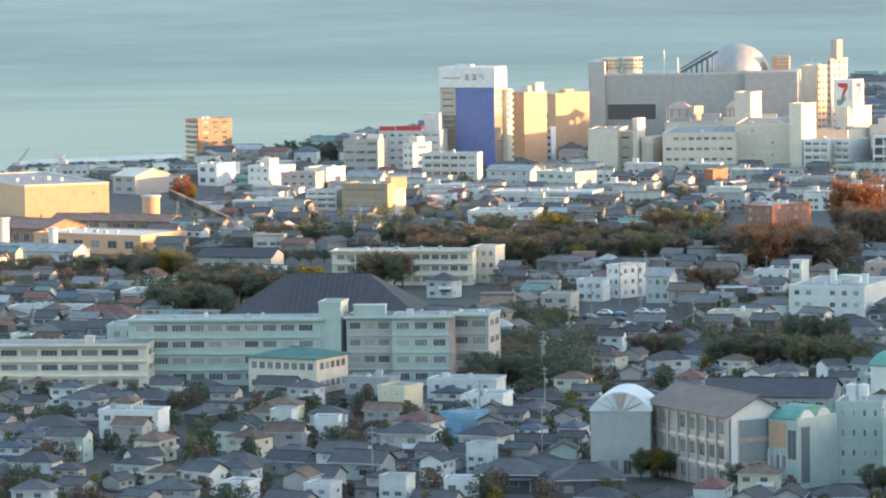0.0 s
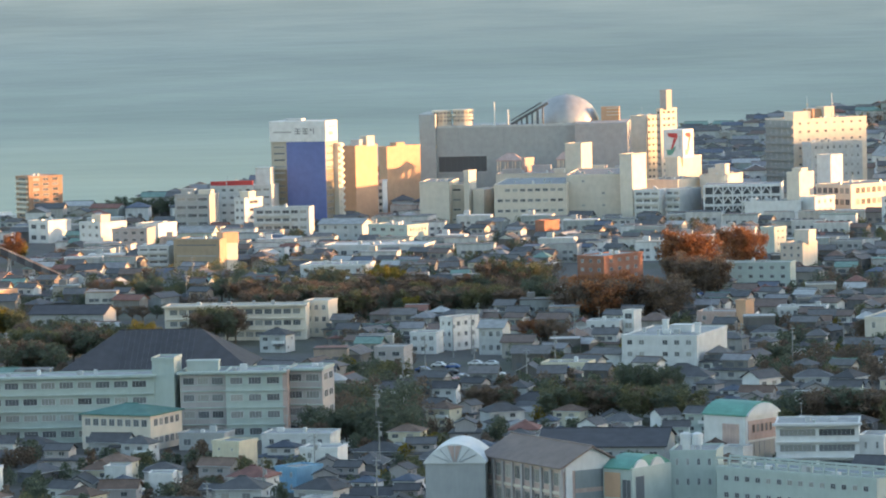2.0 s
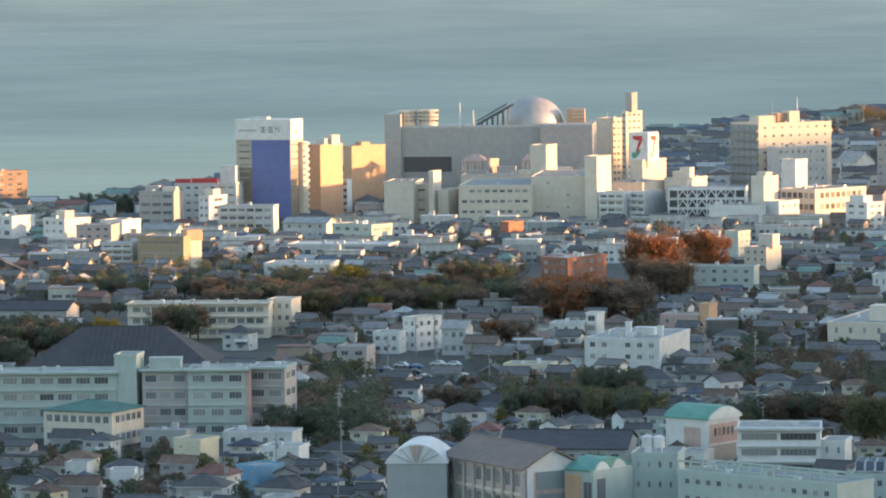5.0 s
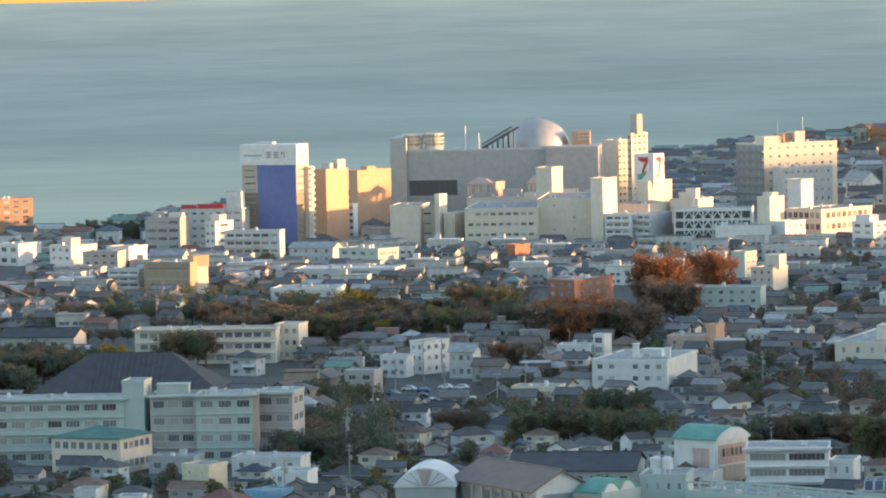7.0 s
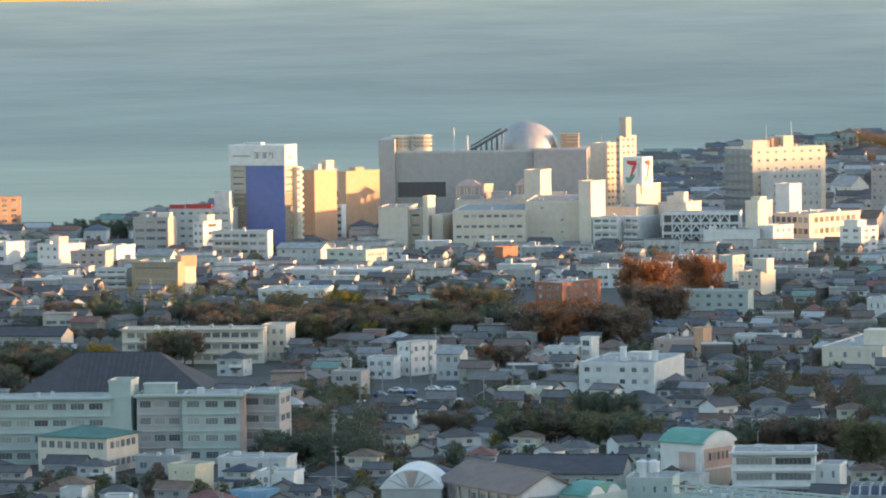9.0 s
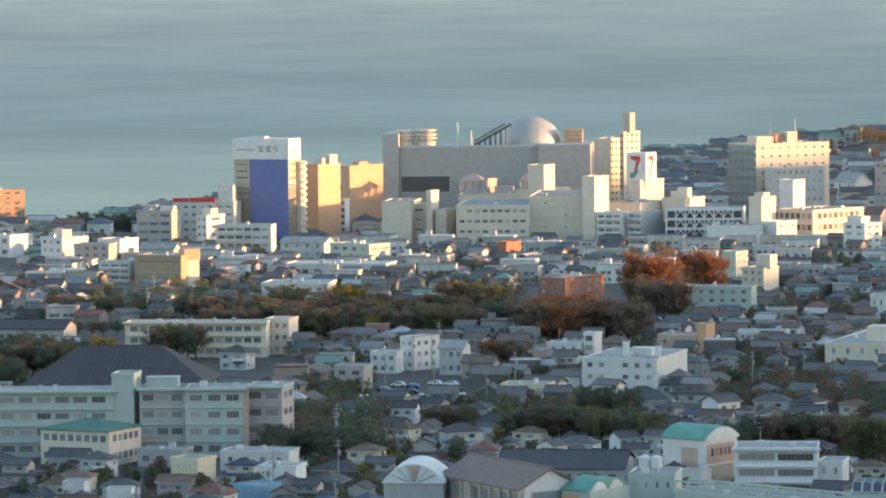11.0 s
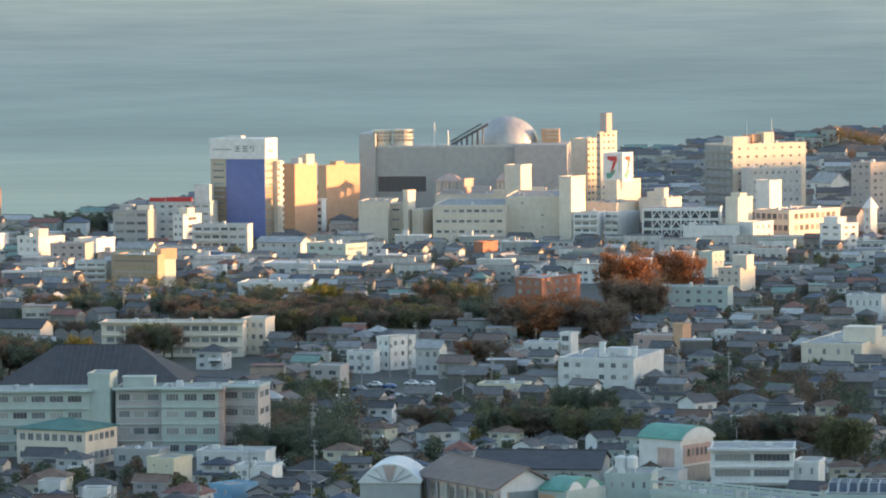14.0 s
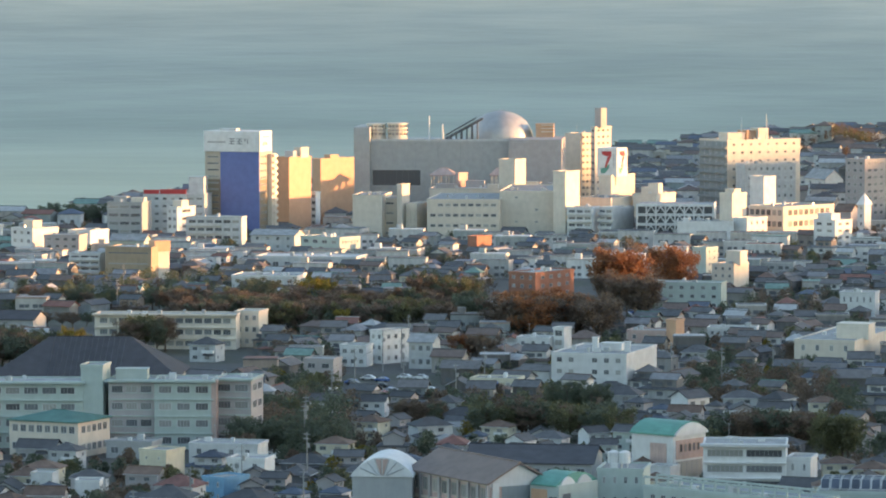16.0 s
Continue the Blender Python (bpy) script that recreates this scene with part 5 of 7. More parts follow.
block("apartment_block", "white stepped apartment block", "apartment building", -119.5, 1875.3, 0.0, -35.0, 5.7, 13.0, 17.0, floors=5, cols=2, side=1, wall="white", tops=((0.2,0.2,5,5,3,"cream"),))
block("apartment_block", "pale apartment block with long balconies", "apartment building", -109.6, 1851.3, 0.0, -10.0, 24.8, 10.0, 13.8, floors=4, cols=6, ww=0.8, wall="pale", bal=(0,0.65))
block("apartment_block", "cream apartment block lit by low sun", "apartment building", -178.7, 1776.2, 0.0, -45.0, 14.0, 14.2, 13.7, floors=4, cols=3, ww=0.4, wall="white", tops=((0.1,0.4,6,5,3,"cream"),))
block("brown_apartment", "brown-grey apartment block in shade", "apartment building", -162.9, 1754.4, 0.0, -12.0, 15.1, 12.0, 11.7, floors=4, cols=4, ww=0.5, wall="hall")
block("white_building", "white flat-roofed buildings in rows", "building", -158.4, 1816.1, 0.0, -30.0, 11.7, 14.0, 10.2, floors=3, cols=2, wall="white")
block("olive_hall", "olive-brown tiled hall with horizontal bands", "hall", -130.1, 1658.7, 0.0, -18.0, 19.5, 18.0, 12.6, floors=3, cols=1, ww=0.92, wh=0.16, frame_mat="olive", wall="olive")
block("olive_tower", "sunlit orange-tan end tower", "tower", -112.9, 1663.3, 0.0, -60.0, 4.9, 6.2, 11.2, floors=3, cols=0, wall="cream", rim="brown", tops=((-0.06, -0.06, 5.5, 6.9, 3.8, "tan"),))
block("apartment_block", "small white apartment block with dark balcony lines", "apartment building", -144.7, 1665.0, 0.0, -10.0, 12.6, 9.0, 9.8, floors=4, cols=3, wall="pale", ww=0.8, bal=(0,1))
block("pale_house", "pale green-roofed house behind the hall", "house", -132.2, 1711.6, 0.0, -12.0, 14.2, 10.0, 12.4, floors=2, cols=3, wall="mint", roof="gable", roofmat="flat_roof", rise=2.5)
# middle distance
block("school_building", "cream school building behind dark trees", "school", -108.7, 1342.0, 0.0, -6.0, 45.3, 10.0, 10.8, floors=3, cols=14, ww=0.8, wh=0.46, wall="cream", panes=3, ledge=0.7)
block("school_building", "cream school end block with sunlit edge", "school", -64.4, 1347.0, 0.0, -15.0, 7.9, 10.0, 11.2, floors=3, cols=3, ww=0.5, wall="cream")
big_hip_hall(-123.7, 1180.3, -4, 50.3, 27.0, 6.6, 9.8)
claim_c(-92, 1275, 0, 74, 105)
woods(-92, 1275, 70, 95, ("green", "brown", "green", "olive"), 60, 4, 7)
block("school_building", "long white-green school building, four storeys", "school", -137.0, 1053.4, 0.0, -2.0, 48.7, 12.0, 16.3, floors=4, cols=10, ww=0.78, wh=0.42, wall="mint", rim="mint", frame_mat="white", panes=4, ledge=0.7)
block("stair_tower", "tall white-green stair tower of the school", "tower", -88.8, 1052.1, 0.0, -8.0, 5.6, 9.0, 20.4, floors=4, cols=0, wall="mint")
block("school_building", "rose-grey school wing with window rows", "school", -81.8, 1050.9, 0.0, -3.0, 11.5, 12.0, 16.8, floors=4, cols=3, ww=0.78, wh=0.42, wall="rose", rim="mint", frame_mat="pale", panes=4, ledge=0.5, tops=((0.1,0.4,8,4,2.6,"mint"),))
block("school_building", "white-green school bay with centre stair windows", "school", -70.3, 1048.7, 0.0, -3.0, 14.6, 13.0, 16.9, floors=4, cols=3, ww=0.7, wh=0.42, wall="mint", rim="mint", frame_mat="white", panes=4, ledge=0.4)
block("school_pier", "narrow brick-pink pier of the school wing", "school", -56.1, 1047.9, 0.0, -3.0, 1.3, 12.0, 16.8, floors=4, cols=0, wall="pink")
block("school_building", "pink-grey school end wing with sunlit edge", "school", -55.6, 1053.0, 0.0, -12.0, 9.5, 12.0, 17.0, floors=4, cols=2, side=2, ww=0.76, wh=0.42, wall="rose", rim="mint", panes=4, ledge=0.5)
block("school_hall", "low school hall with green hipped roof", "hall", -105.2, 1037.2, 0.0, -25.0, 19.4, 15.8, 8.9, floors=2, cols=8, side=5, ww=0.7, wh=0.4, wall="cream", roof="hip", roofmat="green_dark", rise=2.0)
block("school_building", "cream school wing, three storeys", "school", -190.9, 1048.1, 0.0, -4.0, 60.0, 12.0, 11.0, floors=3, cols=11, side=2, ww=0.82, wh=0.42, wall="cream", rim="cream", panes=4, ledge=0.7, tops=((0.2,0.4,2.2,2.2,1.8),(0.72,0.4,2.2,2.2,1.8)))
block("school_building", "cream school wing with sunlit end", "school", -128.6, 1069.4, 0.0, -18.0, 10.2, 11.0, 9.5, floors=3, cols=3, ww=0.8, wh=0.42, wall="cream", ledge=0.5)
block("school_link", "white-green school link with flat roof", "school", -146.4, 1083.3, 0.0, -2.0, 29.6, 10.0, 12.1, floors=3, cols=8, wall="mint", rim="mint")
block("corner_house", "white three-storey house on a street corner", "house", -20.5, 1288.6, 0.0, -45.0, 5.7, 11.1, 9.8, floors=3, cols=2, side=3, ww=0.4, wall="white")
block("white_house", "white flat-roofed annex among tiled roofs", "house", -29.4, 1277.0, 0.0, -15.0, 8.2, 8.0, 6.2, floors=2, cols=3, wall="white")
block("grey_house", "pale grey gabled building", "house", -8.5, 1269.7, 0.0, -15.0, 7.4, 9.0, 8.2, floors=2, cols=3, wall="pale", roof="gable", rise=2.2, roofmat="flat_roof")
block("brown_house", "brown-grey flat-roofed building among tiled roofs", "building", -38.6, 1222.4, 0.0, -15.0, 8.9, 9.0, 6.9, floors=2, cols=2, wall="hall")
block("apartment_block", "white three-storey apartment block with rooftop stair tower", "apartment building", 32.6, 1205.4, 0.0, -18.0, 22.2, 33.2, 10.0, floors=3, cols=6, ww=0.45, wall="white", skip=((0,2),(1,2),(2,2)), tops=((0.42,0.3,1.6,1.6,4),(0.5,0.4,6,4,2.2),(0.85,0.3,1.5,1.5,3)))
block("white_house", "white flat-roofed house among tiled roofs", "house", 24.7, 1307.3, 0.0, -12.0, 10.2, 9.0, 5.9, floors=2, cols=3, ww=0.35, wall="white")
block("stair_tower", "white open stair tower", "tower", 36.0, 1309.4, 0.0, -30.0, 3.8, 5.0, 8.8, floors=3, cols=1, ww=0.7, wh=0.6, wall="white")
block("beige_building", "beige building with flat roof", "building", 59.5, 1323.2, 0.0, -15.0, 12.3, 10.0, 6.7, floors=2, cols=3, ww=0.3, wall="pink")
block("beige_tower", "beige stair tower among tiled roofs", "tower", 71.6, 1320.5, 0.0, -30.0, 3.4, 6.0, 10.2, floors=3, cols=0, wall="tan")
block("long_house", "long pale flat-roofed building", "building", 86.1, 1345.1, 0.0, -10.0, 15.5, 9.0, 5.8, floors=2, cols=7, ww=0.5, wall="pale", rim="white")
block("mint_building", "pale mint row of flats", "apartment building", 76.8, 1503.4, 0.0, -15.0, 24.7, 10.0, 9.2, floors=3, cols=6, ww=0.4, wall="mint")
block("tall_flats", "tall pale block of flats", "apartment building", 97.3, 1609.9, 0.0, -40.0, 6.4, 7.6, 15.0, floors=6, cols=0, side=2, ww=0.3, wall="mint")
block("white_building", "white stepped building, sunlit top", "building", 102.5, 1576.2, 0.0, -30.0, 9.1, 12.8, 10.9, floors=4, cols=3, ww=0.35, wall="cream", tops=((0.5,0.2,6,6,5,"cream"),))
block("red_roof_house", "white house with a red roof", "house", 82.9, 1426.8, 0.0, -15.0, 7.3, 9.0, 5.3, floors=2, cols=3, wall="white", roof="hip", roofmat="tile_red", rise=1.8)
block("red_brown_house", "red-brown building with sunlit roof terrace", "building", 26.4, 1554.1, 0.0, -35.0, 11.8, 25.9, 9.5, floors=3, cols=3, side=4, ww=0.35, wall="redbrown")
block("pale_hall", "long pale hall with white parapet", "hall", -75.9, 1562.0, 0.0, -10.0, 24.6, 18.0, 7.9, floors=2, cols=6, ww=0.4, wh=0.3, wall="pale", rim="white")
block("white_house", "white house with grey hip roof", "house", -3.8, 1558.1, 0.0, -18.0, 10.8, 10.0, 6.7, floors=2, cols=4, ww=0.3, wall="cream", roof="hip", roofmat="tile_dark", rise=2.2)
block("yellow_house", "yellow house with dark hip roof", "house", -14.2, 1591.9, 0.0, -18.0, 8.0, 9.0, 6.0, floors=2, cols=3, ww=0.4, wall="yellow", roof="hip", roofmat="tile_dark", rise=2)
block("grey_hall", "low grey flat-roofed hall", "hall", -8.5, 1409.0, 0.0, -12.0, 19.1, 12.0, 4.9, floors=1, cols=6, ww=0.3, wh=0.3, wall="grey")
block("white_house", "white flat-roofed house among tiled roofs", "house", 11.5, 1453.5, 0.0, -30.0, 8.3, 8.0, 6.2, floors=2, cols=2, ww=0.3, wall="white")
block("mint_apartment", "pale mint apartment with arched balconies, sunlit", "apartment building", -57.0, 1767.7, 0.0, -40.0, 21.8, 13.1, 10.3, floors=3, cols=4, side=6, ww=0.5, wall="mint")
block("pale_hall", "pale blue-grey hall with roof ridge", "hall", -78.7, 1790.1, 0.0, -15.0, 19.3, 14.0, 10.0, floors=3, cols=4, ww=0.3, wall="pale", roof="gable", rise=2, roofmat="flat_roof")
block("long_roof_hall", "long low hall with a pale sunlit roof", "hall", -72.8, 1690.3, 0.0, -12.0, 41.6, 20.0, 6.8, floors=1, cols=8, ww=0.5, wall="pale", roofmat="pale")
block("orange_house", "orange-brown block in sun", "building", 13.0, 1793.9, 0.0, -40.0, 5.1, 10.0, 8.6, floors=3, cols=0, wall="redbrown")
block("yellow_house", "yellow flat building with a blue tarpaulin", "building", 9.3, 1176.1, 0.0, -15.0, 13.2, 9.0, 5.5, floors=2, cols=3, ww=0.3, wall="yellow")
block("community_building", "beige two-storey community building", "public building", 107.1, 1266.3, 0.0, -20.0, 18.6, 52.8, 8.5, floors=2, cols=4, ww=0.25, wall="cream", tops=((0.55,0.2,10,8,4.5),))
block("white_house", "white house with grey roof", "house", 138.7, 1454.6, 0.0, -15.0, 12.1, 10.0, 9.0, floors=2, cols=5, ww=0.3, wall="white")
# near schools and flats
green_school(45.0, 977.2, -40, 12.0, 12.7, 11.7, 2.7)
block("school_building", "white school wing with long window bands", "school", 60.3, 956.6, 0.0, -6.0, 18.8, 14.0, 10.7, floors=3, cols=2, ww=0.92, wh=0.46, panes=8, wall="white", rim="white", ledge=0.8)
block("school_annex", "small white school annex", "school", 79.1, 955.7, 0.0, -15.0, 5.6, 9.0, 7.7, floors=2, cols=2, ww=0.25, wall="white")
arched_gym(-17.6, 871.4, -6, 12.5, 15.0, 14.0, 3.8)
pink_school(-5.2, 876.1, -60, 31.1, 13.9, 14.9, 4.0)
block("school_hall", "long hall with dark slate-grey roof", "hall", 6.5, 975.6, 0.0, -8.0, 29.4, 24.0, 5.0, floors=1, cols=8, wall="grey", roof="gable", roofmat="slate_roof", rise=3.0)
green_annex(18.7, 853.2, -40, 7.5, 13.0, 14.4, 2.2)
block("school_building", "white-green near school block with small windows", "school", 32.6, 859.0, 0.0, -10.0, 9.4, 12.0, 16.3, floors=4, cols=4, ww=0.3, wh=0.35, wall="mint", rim="mint", tanks=((0.3,0.3),(0.55,0.3)))
block("school_building", "long white-green near school wing with roof railings", "school", 41.5, 850.6, 0.0, -42.0, 40.2, 12.0, 13.7, floors=4, cols=14, ww=0.45, wh=0.35, wall="mint", rim="mint", roofmat="slate_panel", rail=True)
block("school_annex", "flat-roofed near annex under solar panels", "school", 78.6, 872.8, 0.0, -10.0, 18.0, 16.0, 9.9, floors=3, cols=8, ww=0.5, wall="mint")
solar_array(79.6, 875.6, 10.2, -10, 8, 3)
# small near buildings
block("yellow_box_house", "pale yellow two-storey box house", "house", -69.6, 985.1, 0.0, -30.0, 7.5, 7.9, 6.7, floors=2, cols=2, ww=0.15, wh=0.2, wall="yellow")
block("grey_house", "pale grey flat building", "building", -58.9, 1000.4, 0.0, -12.0, 16.8, 10.0, 6.4, floors=2, cols=4, ww=0.3, wall="pale")
block("white_house", "white box house with small windows", "house", -48.4, 969.8, 0.0, -15.0, 9.1, 8.0, 6.3, floors=2, cols=2, ww=0.25, wall="white")
block("blue_house", "white house with sky-blue side", "house", -52.5, 941.4, 0.0, -40.0, 6.5, 8.4, 5.4, floors=2, cols=2, ww=0.2, wall="bluewall")
block("white_house", "white house with grey gable roof", "house", -75.1, 877.3, 0.0, -20.0, 10.3, 7.0, 5.1, floors=2, cols=3, ww=0.3, wall="white", roof="gable", roofmat="tile_dark", rise=2)
block("white_house", "white two-storey house with balcony", "house", -129.9, 944.6, 0.0, -12.0, 14.1, 8.0, 6.1, floors=2, cols=4, ww=0.5, wall="white", bal=(0.2,1))
block("grey_shed", "open grey carport shed", "shed", -80.8, 1029.4, 0.0, -15.0, 11.7, 8.0, 3.9, floors=1, cols=3, wall="grey")
# left edge: factory in sun
block("factory_hall", "sunlit tan factory hall", "factory", -285.7, 1698.4, 0.0, -65.0, 84.8, 33.9, 15.7, floors=2, cols=0, side=4, ww=0.12, wh=0.2, wall="tan", rim="cream")
block("factory_shed", "long factory shed with pale sunlit roof", "factory", -228.1, 1498.9, 0.0, -30.0, 47.9, 26.7, 6.4, floors=1, cols=6, wall="tan", roofmat="cream")
block("factory_shed", "low rust-coloured factory shed", "factory", -253.6, 1530.6, 0.0, -35.0, 33.8, 20.9, 7.1, floors=1, cols=6, wall="rust", roof="gable", roofmat="rust", rise=3)
block("factory_shed", "small factory building with pale roof", "factory", -241.8, 1819.1, 0.0, -40.0, 14.2, 20.1, 8.0, floors=2, cols=2, wall="hall", roof="gable", roofmat="cream", rise=3)
silo(-200.0, 1613.9, 0, 3.4, 11.5)
silo(-217.1, 1471.6, 0, 1.6, 9.5, "white")
silo(-236.6, 1481.8, 0, 2.4, 12.5, "white")
conveyor(-191.7, 1605.0, 12.2, -163.9, 1605.0, -1.0)
crane(-305.0, 1957.0, 0, 13.2, 6)
crane(-282.7, 1952.6, 0, 14.2, -7)
crane(-287.0, 1953.5, 0, 9.7, 5)
block("coastal_apartment", "red-brown apartment building with sunlit side by the sea", "apartment building", -259.7, 2252.2, -10.0, -55.0, 14.0, 20.5, 21.9, floors=8, cols=1, side=3, ww=0.6, wh=0.5, wall="brown", side_wh=0.55, bal=(0.05,0.95,"cream"))
block("white_building", "white low buildings in sun", "building", -210.5, 1868.9, 0.0, -35.0, 11.5, 15.4, 9.5, floors=2, cols=2, wall="white")
block("long_house", "long white low building", "building", -193.7, 1220.9, 0.0, -8.0, 23.0, 9.0, 4.9, floors=1, cols=8, wall="white")
block("grey_hall", "grey hall with pale roof edge", "hall", -163.7, 1244.7, 0.0, -10.0, 21.7, 14.0, 7.0, floors=2, cols=5, wall="grey", rim="white")
block("brown_roof_house", "low building with red-brown roof", "building", -172.6, 1194.7, 0.0, -12.0, 19.5, 12.0, 4.8, floors=1, cols=6, wall="cream", roof="hip", roofmat="tile_red", rise=3)
block("slate_hall", "low hall with grey roof", "hall", -156.4, 1383.7, 0.0, -12.0, 25.3, 14.0, 6.5, floors=1, cols=6, wall="grey", roof="gable", roofmat="slate_roof", rise=2.5)
block("factory_shed", "long low factory shed with rusty roof", "factory", -236.8, 1600.2, 0.0, -20.0, 50.5, 12.0, 4.3, floors=1, cols=8, wall="rust", roof="gable", roofmat="rust", rise=2.2)
block("factory_shed", "low grey factory shed with vents", "factory", -239.8, 1446.3, 0.0, -20.0, 37.4, 12.0, 4.8, floors=1, cols=6, wall="pale", roof="gable", roofmat="flat_roof", rise=2.2)
block("factory_shed", "brown low workshop with flat roof", "factory", -188.5, 1575.8, 0.0, -12.0, 26.6, 12.0, 4.2, floors=1, cols=6, wall="hall", roofmat="brown_roof")
tarpaulin(14.6, 1174.5, 4.9, -15, 2.6, 2.5)
breakwater(-385.0, 2470.0, -291.0, 2524.0, -25.0, 9.0)
# houses that stand out
place_house(0, -70.6, 1296.3, -20, 0.96, 1.00)
place_house(1, -55.4, 1185.8, 60, 0.80, 1.00)
place_house(1, -16.6, 1124.4, -12, 0.80, 1.00)
place_house(9, -39.2, 1127.0, -20, 0.64, 1.00)
place_house(3, 17.1, 1162.3, -10, 0.72, 1.00)
place_house(6, 37.3, 1082.4, -40, 0.80, 1.00)
place_house(1, 67.3, 1123.2, 40, 0.96, 1.00)
place_house(8, 48.3, 1168.0, -15, 0.96, 1.00)
place_house(2, 49.9, 1136.2, -15, 0.96, 1.00)
place_house(8, 7.1, 1098.5, -20, 0.96, 1.00)
place_house(2, -1.7, 1060.5, 20, 0.88, 1.00)
place_house(1, 38.8, 1048.6, 30, 0.72, 1.00)
place_house(3, -92.6, 952.4, -10, 0.88, 1.00)
place_house(7, -56.7, 929.4, -20, 0.96, 1.00)
place_house(0, -57.3, 900.3, -10, 1.12, 1.00)
place_house(4, -65.1, 873.3, -20, 1.04, 1.00)
place_house(0, -40.4, 899.2, -25, 1.04, 1.00)
place_house(5, -121.0, 933.8, -15, 0.80, 1.00)
place_house(8, -140.4, 945.3, 10, 0.96, 1.00)
place_house(9, -130.8, 905.0, -10, 0.96, 1.00)
place_house(8, -91.1, 874.9, -30, 0.96, 1.00)
place_house(1, -111.3, 876.1, 30, 0.80, 1.00)
place_house(2, -132.7, 868.5, -10, 0.88, 1.00)
place_house(4, -73.0, 856.4, -20, 0.88, 1.00)
place_house(8, -33.9, 854.1, -10, 1.12, 1.00)
place_house(8, -17.7, 844.8, 5, 1.12, 1.00)
place_house(4, -96.9, 1026.5, -15, 0.88, 1.00)
place_house(8, -116.4, 1028.0, -10, 0.80, 1.00)
place_house(0, -88.4, 1007.8, -20, 0.80, 1.00)
place_house(6, 105.4, 1190.0, -30, 0.80, 1.00)
place_house(5, 96.8, 1309.2, -10, 0.80, 1.00)
place_house(2, 78.8, 1272.1, -12, 0.88, 1.00)
place_house(0, 85.7, 1225.9, -30, 0.72, 1.00)
# trees
place_tree("orange", 60.3, 1496.3, 22.2, 0.76)
place_tree("orange", 63.2, 1500.5, 22.3, 0.77)
place_tree("orange", 65.5, 1495.7, 21.1, 0.86)
place_tree("orange", 68.7, 1496.9, 22.1, 0.75)
place_tree("orange", 84.9, 1562.7, 20.2, 0.79)
place_tree("orange", 87.5, 1558.8, 18.5, 0.74)
place_tree("orange", 90.9, 1552.6, 18.9, 0.68)
place_tree("brown", 58.8, 1455.9, 17.6, 0.86)
place_tree("brown", 62.3, 1444.1, 17.0, 0.94)
place_tree("brown", 65.2, 1452.1, 16.3, 0.91)
place_tree("brown", 69.1, 1440.5, 16.4, 0.87)
place_tree("brown", 71.9, 1437.4, 17.0, 0.91)
place_tree("brown", 20.6, 1379.7, 15.2, 1.05)
place_tree("brown", 24.3, 1368.6, 15.1, 1.12)
place_tree("orange", 26.0, 1369.1, 15.5, 1.07)
place_tree("brown", 28.2, 1361.5, 15.3, 1.26)
place_tree("orange", 30.5, 1355.5, 16.1, 1.13)
place_tree("brown", 33.7, 1371.6, 15.0, 1.14)
place_tree("brown", 35.4, 1362.0, 15.9, 1.09)
place_tree("brown", 39.5, 1374.5, 15.5, 1.27)
place_tree("orange", 43.7, 1368.7, 15.5, 1.18)
place_tree("brown", 45.4, 1374.1, 15.7, 1.04)
place_tree("brown", 46.6, 1363.9, 15.5, 1.15)
place_tree("brown", 51.6, 1354.5, 15.6, 1.24)
place_tree("brown", 53.6, 1367.2, 15.9, 1.00)
place_tree("orange", 24.1, 1432.8, 12.4, 1.20)
place_tree("orange", 26.2, 1427.6, 12.5, 1.02)
place_tree("orange", 31.0, 1434.7, 12.6, 1.16)
place_tree("orange", 36.8, 1426.6, 13.3, 1.28)
place_tree("orange", 38.5, 1414.9, 12.0, 1.13)
place_tree("orange", 42.4, 1430.8, 12.3, 1.04)
place_tree("orange", 45.2, 1415.3, 13.1, 1.00)
place_tree("orange", 6.6, 1296.7, 8.7, 1.06)
place_tree("orange", 9.3, 1297.5, 7.7, 1.32)
place_tree("brown", 12.1, 1294.3, 8.8, 1.28)
place_tree("brown", 15.1, 1286.9, 7.9, 1.23)
place_tree("green", -48.8, 1041.9, 9.2, 1.21)
place_tree("green", -46.3, 1031.8, 8.1, 1.03)
place_tree("green", -43.5, 1038.3, 8.7, 1.28)
place_tree("green", -41.6, 1035.0, 8.1, 1.15)
place_tree("green", -40.0, 1033.0, 8.2, 1.00)
place_tree("green", -37.6, 1035.7, 9.3, 1.24)
place_tree("green", -33.6, 1029.2, 8.0, 1.20)
place_tree("green", -32.6, 1037.8, 9.3, 1.16)
place_tree("green", -29.2, 1034.9, 9.2, 1.12)
place_tree("green", -27.1, 1031.9, 8.5, 1.02)
place_tree("green", -44.5, 1101.0, 8.3, 0.93)
place_tree("green", -42.1, 1105.7, 8.7, 0.86)
place_tree("olive", -39.0, 1099.9, 8.4, 0.76)
place_tree("brown", -9.2, 1096.5, 7.6, 0.91)
place_tree("brown", -8.0, 1099.9, 7.5, 1.13)
place_tree("brown", -5.2, 1093.7, 8.3, 1.05)
place_tree("brown", -4.3, 1093.4, 7.1, 1.14)
place_tree("green", -1.5, 1093.8, 7.5, 1.03)
place_tree("brown", -0.5, 1097.9, 8.2, 0.93)
place_tree("olive", 11.5, 1070.7, 9.8, 1.23)
place_tree("green", 12.3, 1067.0, 9.8, 1.22)
place_tree("olive", 16.9, 1068.1, 9.2, 1.26)
place_tree("brown", 17.6, 1073.4, 10.0, 1.20)
